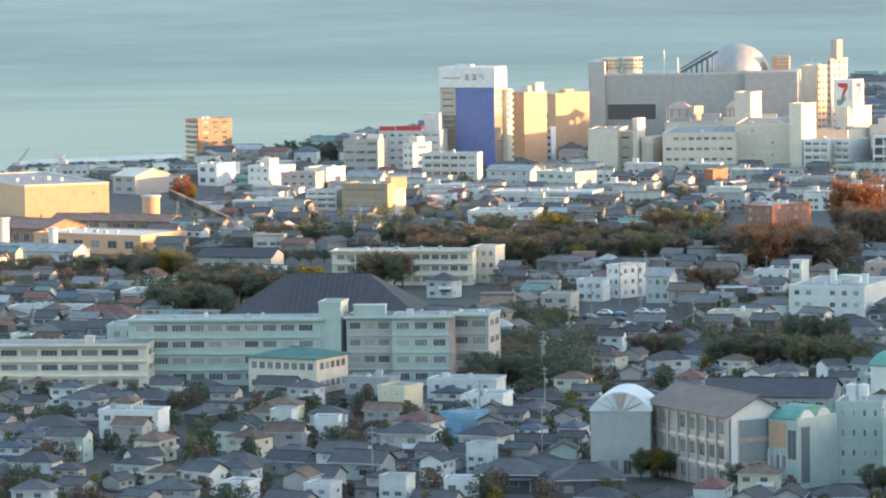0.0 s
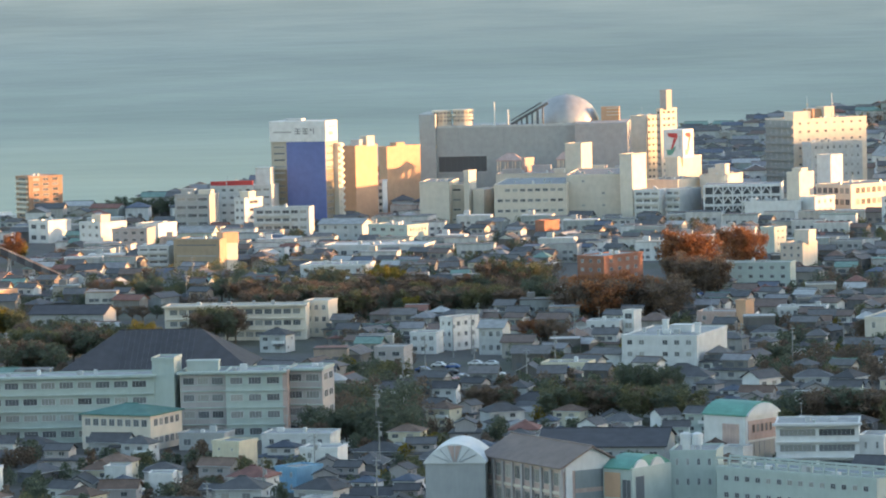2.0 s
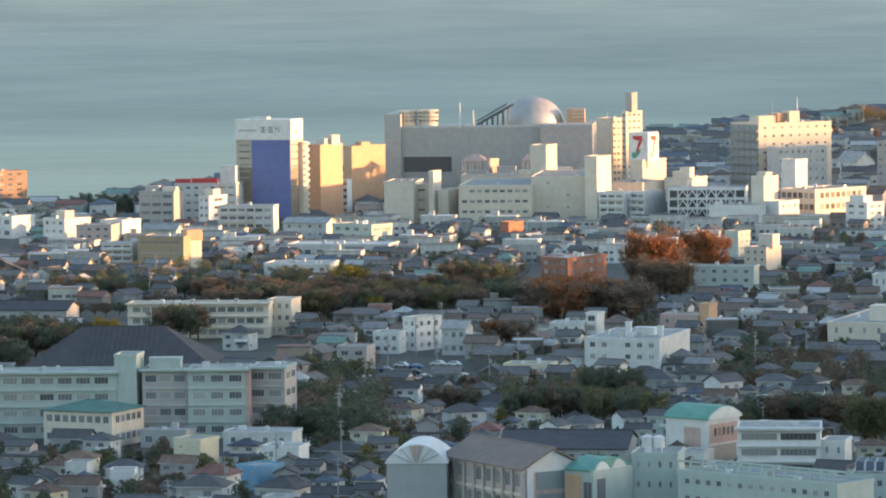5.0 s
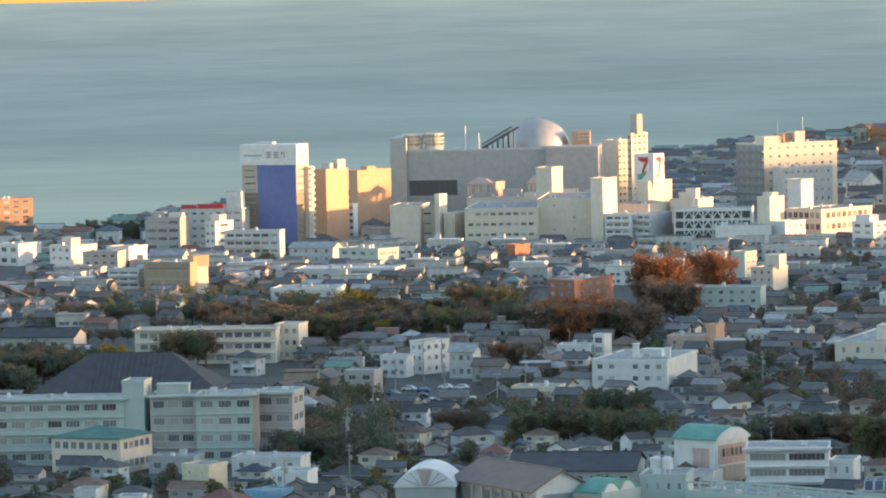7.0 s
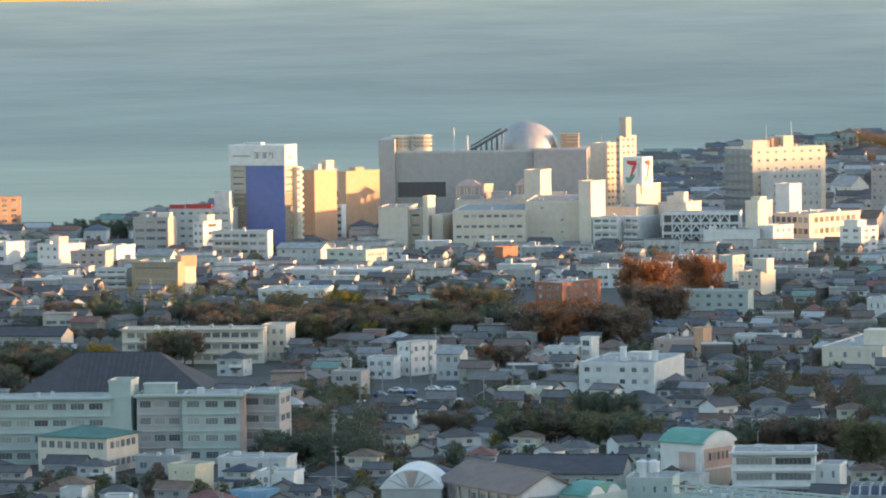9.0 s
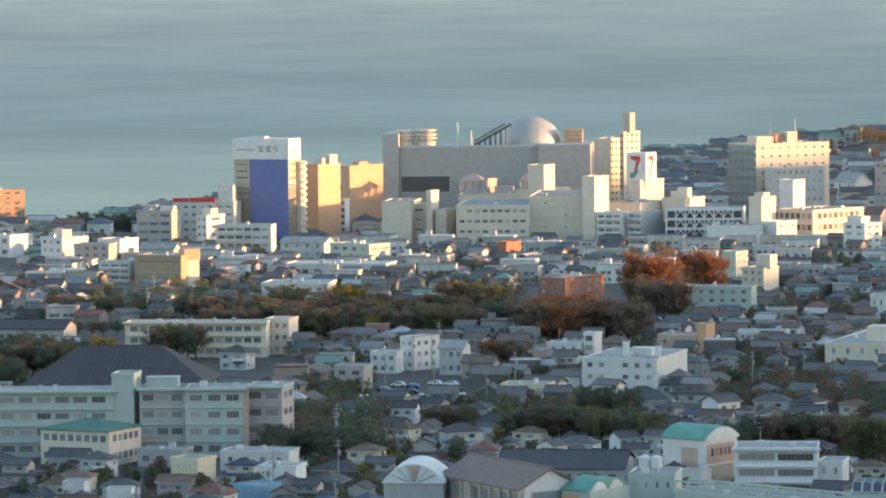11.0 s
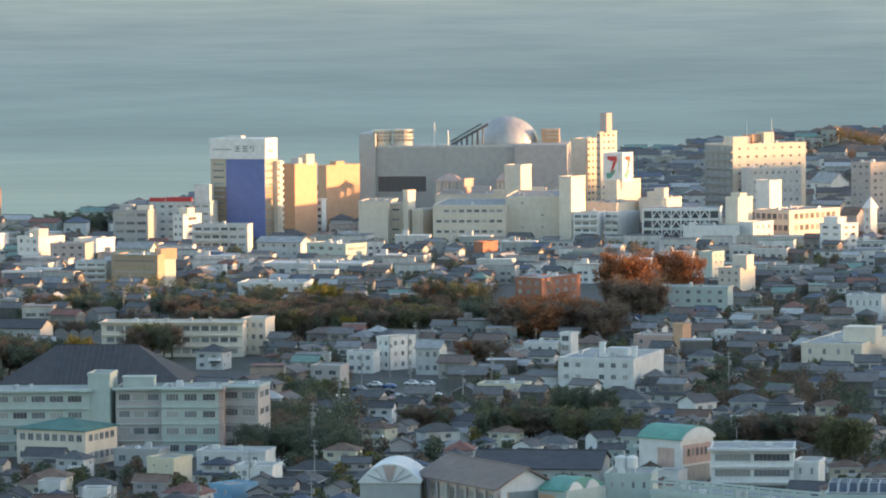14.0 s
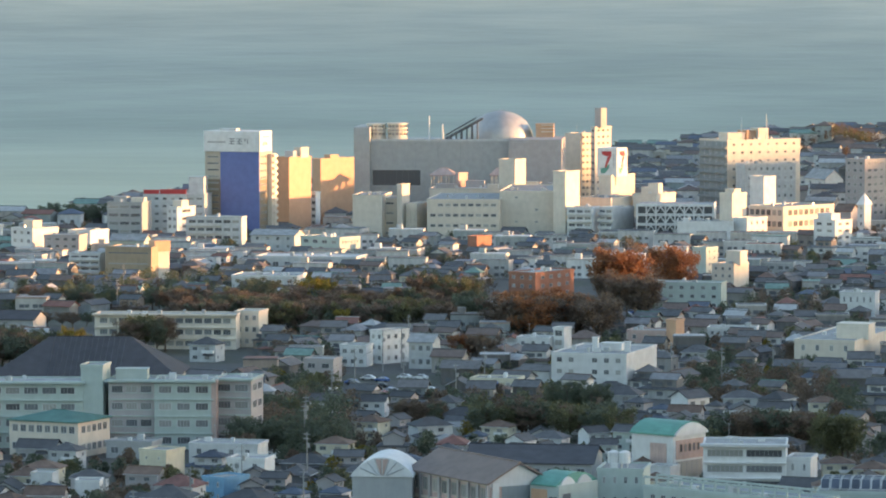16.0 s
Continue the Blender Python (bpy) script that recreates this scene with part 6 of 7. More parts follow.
place_tree("brown", 21.6, 1073.9, 10.1, 1.27)
place_tree("green", 22.6, 1072.6, 10.2, 1.20)
place_tree("brown", 23.4, 1067.0, 9.7, 1.08)
place_tree("green", 25.8, 1068.3, 10.2, 1.23)
place_tree("olive", 30.6, 1072.9, 10.2, 1.01)
place_tree("olive", 32.2, 1060.3, 9.5, 1.03)
place_tree("brown", 33.6, 1064.7, 9.8, 1.07)
place_tree("olive", 35.9, 1065.0, 9.8, 1.05)
place_tree("green", 39.7, 1056.8, 9.2, 1.08)
place_tree("green", 41.0, 1056.2, 9.1, 0.99)
place_tree("green", 42.2, 1069.9, 10.2, 1.22)
place_tree("olive", 44.1, 1056.1, 10.0, 1.27)
place_tree("green", 30.9, 1126.3, 10.2, 0.72)
place_tree("green", 34.6, 1120.9, 10.0, 0.88)
place_tree("green", 37.7, 1123.2, 10.3, 0.80)
place_tree("green", 40.6, 1117.0, 9.6, 0.76)
place_tree("green", 44.0, 1118.2, 10.1, 0.90)
place_tree("green", 72.8, 1049.4, 9.6, 1.16)
place_tree("brown", 75.9, 1051.0, 9.9, 1.01)
place_tree("brown", 75.4, 1044.7, 9.7, 1.03)
place_tree("brown", 77.9, 1050.3, 9.8, 1.06)
place_tree("green", 81.2, 1054.6, 9.9, 1.07)
place_tree("green", 81.4, 1048.0, 9.3, 1.22)
place_tree("brown", 83.3, 1046.9, 9.3, 1.04)
place_tree("green", 86.3, 1043.4, 10.3, 1.17)
place_tree("brown", 87.9, 1043.9, 10.3, 1.29)
place_tree("brown", 88.8, 1044.5, 9.8, 1.23)
place_tree("brown", 91.4, 1047.4, 9.2, 1.12)
place_tree("brown", 93.3, 1047.4, 9.3, 1.07)
place_tree("olive", 92.4, 1007.6, 12.6, 0.87)
place_tree("olive", 94.1, 1009.1, 13.0, 0.99)
place_tree("olive", 97.0, 1009.7, 13.2, 1.04)
place_tree("olive", 98.0, 1006.6, 13.0, 0.90)
place_tree("brown", -95.9, 1323.7, 11.4, 1.12)
place_tree("olive", -93.8, 1327.6, 12.2, 1.00)
place_tree("olive", -91.8, 1331.6, 12.3, 1.09)
place_tree("green", -87.7, 1322.9, 11.6, 0.91)
place_tree("brown", -85.5, 1328.9, 12.1, 1.03)
place_tree("olive", -165.3, 1362.1, 11.6, 0.86)
place_tree("olive", -161.2, 1349.0, 11.5, 0.84)
place_tree("olive", -157.2, 1353.9, 10.5, 0.95)
place_tree("brown", -150.1, 1316.2, 9.5, 1.13)
place_tree("green", -147.7, 1326.3, 9.5, 1.07)
place_tree("brown", -145.1, 1318.8, 8.5, 1.10)
place_tree("green", -141.7, 1311.4, 8.6, 1.05)
place_tree("green", -140.3, 1317.8, 10.1, 1.19)
place_tree("brown", -135.3, 1309.9, 9.8, 1.19)
place_tree("green", -133.8, 1314.2, 9.6, 0.93)
place_tree("green", -130.7, 1310.0, 9.7, 1.07)
place_tree("brown", -128.8, 1314.8, 8.8, 1.13)
place_tree("green", -125.3, 1317.5, 8.9, 1.00)
place_tree("olive", -151.8, 1509.1, 7.0, 1.13)
place_tree("brown", -148.9, 1524.5, 7.3, 1.23)
place_tree("brown", -143.9, 1505.6, 7.1, 1.15)
place_tree("brown", -141.5, 1519.0, 7.9, 1.20)
place_tree("olive", -135.4, 1510.9, 8.4, 1.28)
place_tree("olive", -132.9, 1512.5, 6.8, 1.08)
place_tree("green", -128.4, 1504.6, 7.9, 1.26)
place_tree("brown", -124.1, 1501.5, 7.0, 1.14)
place_tree("olive", -118.6, 1495.7, 6.8, 1.15)
place_tree("green", -116.4, 1504.5, 7.9, 1.00)
place_tree("green", -114.5, 1509.1, 7.2, 1.07)
place_tree("brown", -107.4, 1495.1, 8.0, 1.14)
place_tree("green", -104.3, 1488.1, 7.3, 1.11)
place_tree("green", -101.2, 1503.4, 8.3, 1.26)
place_tree("brown", -98.2, 1496.2, 7.7, 1.03)
place_tree("olive", -92.3, 1498.4, 8.4, 1.30)
place_tree("green", -91.0, 1504.1, 7.5, 1.05)
place_tree("green", -84.8, 1491.2, 6.8, 1.11)
place_tree("green", -82.9, 1486.4, 7.6, 1.09)
place_tree("green", -78.4, 1480.7, 7.1, 1.06)
place_tree("green", -67.3, 1512.4, 10.6, 0.93)
place_tree("green", -64.6, 1519.6, 10.9, 1.08)
place_tree("green", -62.8, 1505.8, 10.5, 0.95)
place_tree("green", -58.2, 1520.8, 9.7, 0.96)
place_tree("olive", -46.3, 1502.7, 11.4, 0.82)
place_tree("yellow", -43.5, 1486.4, 12.2, 1.06)
place_tree("yellow", -42.8, 1496.4, 12.8, 1.03)
place_tree("yellow", -39.0, 1486.6, 12.0, 0.84)
place_tree("yellow", -33.6, 1411.8, 8.2, 0.90)
place_tree("yellow", -31.3, 1397.2, 8.7, 0.95)
place_tree("green", -76.9, 1444.0, 9.7, 1.22)
place_tree("brown", -72.8, 1422.0, 10.2, 1.25)
place_tree("brown", -70.4, 1438.2, 9.6, 1.01)
place_tree("green", -66.7, 1425.6, 9.5, 1.23)
place_tree("brown", -63.0, 1423.6, 10.6, 1.05)
place_tree("brown", -62.1, 1424.7, 9.4, 1.10)
place_tree("green", -60.5, 1432.8, 9.5, 1.17)
place_tree("brown", -56.6, 1434.0, 10.7, 1.10)
place_tree("brown", -51.8, 1423.2, 10.2, 1.20)
place_tree("green", -49.3, 1419.4, 9.9, 1.02)
place_tree("brown", -48.6, 1429.6, 9.4, 1.27)
place_tree("green", -43.2, 1417.6, 9.4, 1.29)
place_tree("brown", -40.9, 1424.4, 10.5, 1.12)
place_tree("brown", -39.0, 1410.1, 10.2, 1.10)
place_tree("brown", -34.1, 1416.4, 9.2, 1.23)
place_tree("brown", -33.6, 1422.4, 9.2, 1.27)
place_tree("brown", -29.9, 1419.8, 10.1, 1.30)
place_tree("brown", -28.4, 1407.4, 9.7, 1.32)
place_tree("green", -25.0, 1408.5, 9.5, 1.12)
place_tree("green", -22.6, 1410.7, 9.2, 1.05)
place_tree("green", -18.5, 1399.5, 9.2, 1.00)
place_tree("green", -17.3, 1415.9, 10.3, 1.00)
place_tree("brown", -13.9, 1405.6, 10.5, 1.27)
place_tree("brown", -11.6, 1413.7, 9.5, 1.27)
place_tree("brown", -6.1, 1487.0, 14.2, 0.93)
place_tree("olive", -4.8, 1498.4, 14.4, 0.92)
place_tree("green", 0.2, 1496.1, 14.3, 1.19)
place_tree("green", 3.0, 1489.3, 13.0, 1.15)
place_tree("brown", 5.9, 1479.2, 13.0, 1.00)
place_tree("olive", 9.6, 1474.9, 14.0, 1.16)
place_tree("brown", -189.5, 1359.1, 9.0, 1.01)
place_tree("green", -186.4, 1358.0, 8.4, 1.13)
place_tree("brown", -183.3, 1365.2, 9.3, 0.90)
place_tree("green", -180.1, 1361.5, 9.1, 1.15)
place_tree("brown", -177.0, 1362.3, 7.9, 1.15)
place_tree("green", -176.2, 1364.3, 9.5, 0.95)
place_tree("brown", -170.2, 1354.6, 8.7, 0.99)
place_tree("olive", -165.5, 1354.5, 11.5, 0.90)
place_tree("yellow", -162.1, 1346.7, 12.2, 0.77)
place_tree("yellow", -160.3, 1347.4, 11.4, 0.83)
place_tree("olive", -157.0, 1342.1, 11.5, 0.92)
place_tree("olive", -146.1, 1267.0, 12.1, 1.17)
place_tree("green", -143.3, 1266.8, 10.9, 1.15)
place_tree("green", -141.2, 1261.6, 11.1, 1.11)
place_tree("olive", -138.4, 1267.4, 10.9, 1.03)
place_tree("olive", -136.1, 1261.8, 11.0, 1.09)
place_tree("brown", -134.1, 1266.4, 12.0, 0.99)
place_tree("brown", -132.5, 1264.2, 11.3, 1.27)
place_tree("green", -130.4, 1267.2, 10.9, 1.20)
place_tree("green", -125.7, 1259.8, 11.9, 1.13)
place_tree("brown", -123.8, 1265.9, 11.8, 1.28)
place_tree("olive", -122.3, 1271.8, 11.2, 1.28)
place_tree("green", -151.5, 1231.5, 11.0, 1.09)
place_tree("green", -149.7, 1231.1, 11.4, 1.03)
place_tree("green", -144.2, 1215.3, 11.5, 1.13)
place_tree("brown", -144.0, 1225.4, 11.7, 1.15)
place_tree("green", -139.7, 1228.0, 11.3, 1.00)
place_tree("brown", -138.1, 1229.3, 11.9, 1.12)
place_tree("green", -134.8, 1227.1, 10.8, 1.19)
place_tree("green", -131.0, 1215.5, 10.4, 1.07)
place_tree("green", -217.5, 1359.0, 6.6, 1.11)
place_tree("brown", -211.6, 1351.1, 6.7, 1.07)
place_tree("green", -208.8, 1357.7, 6.4, 1.06)
place_tree("brown", -205.0, 1353.5, 6.0, 1.11)
place_tree("brown", -203.8, 1354.6, 5.8, 1.16)
place_tree("brown", -198.7, 1347.2, 6.6, 1.19)
place_tree("brown", -197.0, 1359.3, 6.2, 0.99)
place_tree("green", -192.7, 1353.0, 5.4, 1.17)
place_tree("brown", -188.7, 1347.4, 5.9, 1.14)
place_tree("orange", -203.2, 1725.6, 9.3, 0.95)
place_tree("orange", -200.8, 1722.0, 13.7, 0.88)
place_tree("yellow", -198.4, 1729.1, 9.6, 0.88)
place_tree("green", -188.4, 2019.9, 10.4, 1.09)
place_tree("green", -185.1, 2040.2, 9.2, 1.24)
place_tree("green", -184.5, 2044.2, 11.1, 1.01)
place_tree("green", -177.5, 2019.0, 9.4, 1.08)
place_tree("green", -175.9, 2039.5, 10.8, 1.00)
place_tree("green", -172.7, 2022.9, 11.3, 1.00)
place_tree("green", -167.5, 2023.3, 9.0, 1.14)
place_tree("green", -166.8, 2037.8, 10.3, 1.08)
place_tree("green", -162.4, 2041.2, 10.9, 1.08)
place_tree("green", -277.9, 1999.2, 5.0, 1.17)
place_tree("brown", -273.7, 2008.2, 5.5, 1.34)
place_tree("brown", -266.3, 2002.6, 4.2, 1.42)
place_tree("brown", -261.9, 2002.9, 4.1, 1.34)
place_tree("green", -255.1, 1979.6, 3.6, 1.27)
place_tree("green", -253.3, 1998.8, 4.7, 1.37)
place_tree("brown", -248.1, 1999.9, 5.2, 1.17)
place_tree("brown", -240.5, 1984.0, 3.7, 1.18)
place_tree("green", -235.1, 1984.6, 5.8, 1.17)
place_tree("green", -231.0, 1976.4, 4.3, 1.41)
place_tree("brown", 263.2, 2999.8, 10.5, 1.85)
place_tree("brown", 268.0, 3009.2, 11.1, 1.66)
place_tree("green", 271.0, 3012.2, 9.1, 1.55)
place_tree("brown", 274.3, 3008.2, 9.7, 1.69)
place_tree("brown", 275.7, 2976.3, 10.2, 1.83)
place_tree("brown", 279.4, 2976.4, 7.8, 1.50)
place_tree("brown", 282.9, 2987.8, 9.7, 1.48)
place_tree("brown", 289.4, 2993.3, 8.4, 1.74)
place_tree("brown", 292.0, 2989.6, 10.3, 1.60)
place_tree("green", 85.8, 2984.2, 12.8, 1.35)
place_tree("green", 89.4, 3006.4, 11.2, 1.24)
place_tree("green", 91.4, 3003.0, 13.5, 1.10)
place_tree("green", 94.0, 3012.0, 12.0, 1.20)
place_tree("green", 118.2, 2864.3, 9.5, 1.32)
place_tree("green", 122.5, 2880.7, 10.9, 1.10)
place_tree("green", 124.1, 2862.5, 10.2, 1.42)
place_tree("olive", -129.8, 837.6, 5.3, 1.14)
place_tree("olive", -126.9, 841.1, 5.5, 0.96)
place_tree("olive", -124.1, 836.6, 5.8, 1.01)
place_tree("green", -120.8, 839.1, 5.8, 1.12)
place_tree("olive", -117.7, 836.1, 6.1, 0.91)
place_tree("olive", -7.2, 863.4, 7.2, 1.05)
place_tree("olive", -5.1, 867.0, 6.6, 0.88)
place_tree("yellow", -4.5, 863.8, 7.1, 1.02)
place_tree("olive", -2.8, 865.5, 6.7, 0.89)
place_tree("olive", -1.4, 866.2, 6.6, 0.90)
place_tree("green", 12.4, 844.6, 6.5, 0.99)
place_tree("green", 13.3, 847.7, 5.6, 0.91)
place_tree("green", 15.1, 848.6, 5.7, 0.90)
place_tree("green", 38.5, 837.4, 6.9, 0.96)
place_tree("olive", 41.0, 839.6, 6.0, 0.90)
place_tree("olive", 42.7, 837.7, 6.3, 1.11)
place_tree("green", -146.1, 1028.7, 4.4, 1.00)
place_tree("green", -140.6, 1022.6, 3.6, 0.91)
place_tree("brown", -137.5, 1025.1, 4.6, 1.14)
place_tree("green", -132.8, 1027.6, 3.9, 1.02)
place_tree("green", -128.3, 1021.3, 4.1, 1.19)
place_tree("green", -124.8, 1021.7, 4.4, 1.11)
place_tree("brown", -74.5, 927.3, 4.9, 1.13)
place_tree("brown", -72.4, 923.1, 5.1, 1.18)
place_tree("brown", -70.3, 924.6, 5.3, 1.05)
place_tree("brown", -68.0, 929.7, 5.5, 0.98)
place_tree("green", -66.2, 929.1, 5.5, 0.94)
# open ground, woods and yards without houses
claim_c(-93, 1031, 0, 28, 42)
claim_c(-233, 1644, 0, 85, 421)
claim_c(-199, 1394, 0, 48, 80)
claim_c(-42, 1470, 0, 114, 60)
claim_c(-12, 1223, 0, 23, 108)
claim_c(41, 1536, 0, 43, 232)
claim_c(-132, 1403, 0, 79, 115)
claim_c(-11, 853, 0, 14, 26)
claim_c(-118, 1640, 0, 44, 30)
claim_c(30, 1535, 0, 34, 30)
claim_c(59, 1146, 0, 24, 38)
place_tree("brown", -217.5, 1364.1, 8.0, 1.02)
place_tree("olive", -213.4, 1357.0, 7.5, 1.01)
place_tree("olive", -210.7, 1374.3, 8.3, 1.28)
place_tree("brown", -206.6, 1368.9, 9.0, 1.25)
place_tree("brown", -200.0, 1356.0, 7.9, 1.21)
place_tree("brown", -197.2, 1355.0, 8.5, 1.02)
place_tree("green", -195.3, 1373.8, 9.0, 1.04)
place_tree("olive", -190.2, 1372.1, 8.6, 1.05)
place_tree("olive", -186.4, 1357.5, 9.1, 1.12)
place_tree("green", -183.3, 1360.1, 7.6, 1.18)
place_tree("brown", -179.4, 1372.7, 9.2, 1.24)
place_tree("green", -173.5, 1360.2, 7.7, 1.04)
place_tree("green", -168.6, 1351.7, 9.0, 1.30)
place_tree("olive", -169.0, 1369.8, 7.6, 1.32)
place_tree("olive", -162.4, 1363.2, 8.5, 1.17)
place_tree("green", -158.9, 1353.2, 8.6, 1.15)
place_tree("brown", -163.9, 1427.5, 4.5, 1.07)
place_tree("brown", -160.4, 1437.8, 5.7, 1.12)
place_tree("green", -151.0, 1423.6, 5.0, 1.09)
place_tree("green", -146.0, 1418.4, 4.6, 0.98)
place_tree("green", -140.8, 1421.1, 5.7, 1.11)
place_tree("brown", -137.4, 1435.8, 5.6, 0.95)
place_tree("brown", -131.9, 1431.8, 5.2, 1.02)
place_tree("brown", -126.7, 1429.2, 5.4, 1.15)
place_tree("brown", -122.6, 1422.4, 5.9, 1.06)
place_tree("green", -118.6, 1431.3, 5.3, 1.19)
place_tree("brown", -112.3, 1415.4, 6.0, 1.00)
place_tree("green", -107.1, 1421.8, 5.4, 1.01)
place_tree("brown", -92.7, 1470.9, 10.1, 1.31)
place_tree("green", -93.1, 1474.6, 10.7, 1.15)
place_tree("brown", -88.5, 1459.7, 10.8, 1.18)
place_tree("brown", -84.9, 1459.3, 10.2, 1.18)
place_tree("brown", -84.3, 1490.0, 9.7, 1.04)
place_tree("brown", -77.9, 1460.1, 10.3, 1.04)
place_tree("brown", -71.1, 1459.4, 11.0, 1.28)
place_tree("green", -72.7, 1473.0, 10.9, 1.10)
place_tree("brown", -65.6, 1452.1, 10.5, 1.13)
place_tree("brown", -64.5, 1446.6, 10.8, 1.33)
place_tree("brown", -62.6, 1451.7, 10.8, 1.34)
place_tree("green", -55.4, 1461.3, 11.0, 1.20)
place_tree("brown", -53.5, 1454.0, 10.9, 1.05)
place_tree("brown", -51.5, 1467.0, 9.8, 1.08)
place_tree("brown", -48.2, 1480.7, 11.1, 1.17)
place_tree("brown", -43.6, 1455.5, 9.4, 1.27)
place_tree("green", -39.6, 1474.1, 9.9, 1.17)
place_tree("brown", -37.8, 1458.6, 10.4, 1.21)
place_tree("brown", -35.5, 1481.7, 10.2, 1.29)
place_tree("brown", -34.1, 1451.4, 10.7, 1.28)
place_tree("brown", -29.0, 1479.8, 10.8, 1.12)
place_tree("brown", -24.3, 1443.9, 10.6, 1.07)
place_tree("brown", -21.7, 1448.8, 11.0, 1.25)
place_tree("brown", -16.9, 1463.7, 10.5, 1.30)
place_tree("brown", -13.7, 1463.4, 11.0, 1.05)
place_tree("green", -11.3, 1478.9, 10.0, 1.24)
place_tree("green", -8.9, 1460.5, 10.8, 1.28)
place_tree("brown", -4.1, 1441.4, 9.4, 1.19)
place_tree("brown", -1.6, 1464.6, 9.9, 1.14)
place_tree("brown", -0.3, 1445.6, 9.9, 1.05)
place_tree("brown", 2.8, 1471.8, 10.8, 1.12)
place_tree("brown", 8.4, 1461.0, 9.8, 1.09)
place_tree("green", 12.0, 1440.7, 10.1, 1.17)
place_tree("green", 10.6, 1453.2, 10.8, 1.16)
place_tree("brown", -85.2, 1413.7, 11.7, 1.18)
place_tree("brown", -80.5, 1400.3, 11.0, 1.00)
place_tree("green", -78.9, 1400.8, 10.4, 1.14)
place_tree("brown", -75.0, 1400.0, 11.6, 1.31)
place_tree("green", -70.8, 1424.5, 11.8, 1.29)
place_tree("olive", -65.3, 1431.0, 10.8, 1.03)
place_tree("brown", -59.1, 1397.6, 11.4, 1.27)
place_tree("green", -58.8, 1414.6, 11.8, 1.15)
place_tree("brown", -52.8, 1399.9, 10.2, 1.05)
place_tree("olive", -51.1, 1397.5, 11.3, 1.21)
place_tree("brown", -47.0, 1400.4, 11.3, 1.03)
place_tree("brown", -43.3, 1417.9, 10.4, 1.08)
place_tree("brown", -38.8, 1425.1, 10.5, 1.23)
place_tree("olive", -34.6, 1407.6, 10.3, 1.00)
place_tree("olive", -29.4, 1429.6, 11.6, 1.08)
place_tree("brown", -27.7, 1417.6, 10.6, 1.14)
place_tree("brown", -20.6, 1399.1, 10.7, 1.25)
place_tree("green", -19.7, 1415.7, 10.3, 1.05)
place_tree("olive", -15.1, 1423.7, 11.5, 1.08)
place_tree("olive", -11.0, 1397.0, 11.1, 1.04)
place_tree("brown", -9.7, 1410.5, 11.3, 1.02)
place_tree("olive", -3.9, 1407.8, 11.6, 1.20)
place_tree("brown", 0.1, 1398.7, 10.8, 1.18)
place_tree("brown", 4.2, 1394.5, 10.8, 1.05)
place_tree("green", 6.3, 1423.3, 10.6, 1.20)
place_tree("green", 13.1, 1423.8, 11.9, 1.03)
place_tree("yellow", -109.0, 1255.0, 14.5, 0.7)
place_tree("yellow", -106.0, 1258.0, 13.5, 0.7)
# woods
woods(-48, 1480, 47, 163, ("brown", "brown", "green"), 60, 6, 10)
woods(-33, 1075, 22, 101, ("green", "green", "brown"), 50, 6, 10)
woods(22, 1130, 40, 60, ("green", "green", "olive", "brown"), 34, 4, 8)
woods(29, 1498, 52, 182, ("brown", "orange", "brown"), 50, 7, 12)
woods(85, 1240, 26, 90, ("green", "brown"), 40, 4, 8)
woods(98, 1170, 29, 77, ("brown", "green", "brown"), 45, 5, 9)
woods(125, 1464, 33, 162, ("brown", "green"), 40, 5, 8)
woods(-141, 1349, 23, 138, ("olive", "brown", "green"), 40, 6, 10)
woods(-102, 1578, 67, 104, ("green", "green", "olive"), 70, 6, 9)
woods(78, 1633, 20, 277, ("brown", "orange"), 36, 8, 13)
woods(-189, 1365, 60, 185, ("brown", "green", "olive"), 70, 6, 10)
woods(-142, 1310, 30, 141, ("green", "brown", "green"), 40, 7, 11)
woods(-41, 1289, 17, 97, ("green", "brown"), 14, 4, 7)
woods(8, 1277, 22, 95, ("brown", "green"), 20, 4, 7)
woods(-28, 1187, 22, 66, ("green", "brown"), 16, 3, 6)
woods(-38, 1287, 29, 125, ("green", "brown"), 26, 4, 7)
woods(-41, 1169, 12, 112, ("green", "olive"), 16, 5, 8)
woods(-58, 984, 35, 40, ("green", "brown"), 16, 3, 5)
woods(-88, 986, 32, 40, ("green", "brown", "green"), 18, 3, 5)
woods(90, 1349, 20, 85, ("green", "brown"), 18, 4, 7)
woods(-35, 1063, 26, 79, ("green", "green", "brown"), 26, 5, 8)
woods(-60, 1002, 40, 47, ("green", "brown"), 14, 3, 5)
woods(26, 1355, 25, 86, ("brown", "green"), 14, 4, 7)
woods(-116, 1577, 44, 101, ("green", "brown"), 24, 5, 8)
woods(-21, 1690, 54, 100, ("green", "olive", "brown"), 22, 4, 7)
woods(233, 2500, 66, 50, ("brown", "olive", "brown"), 90, 5, 9)
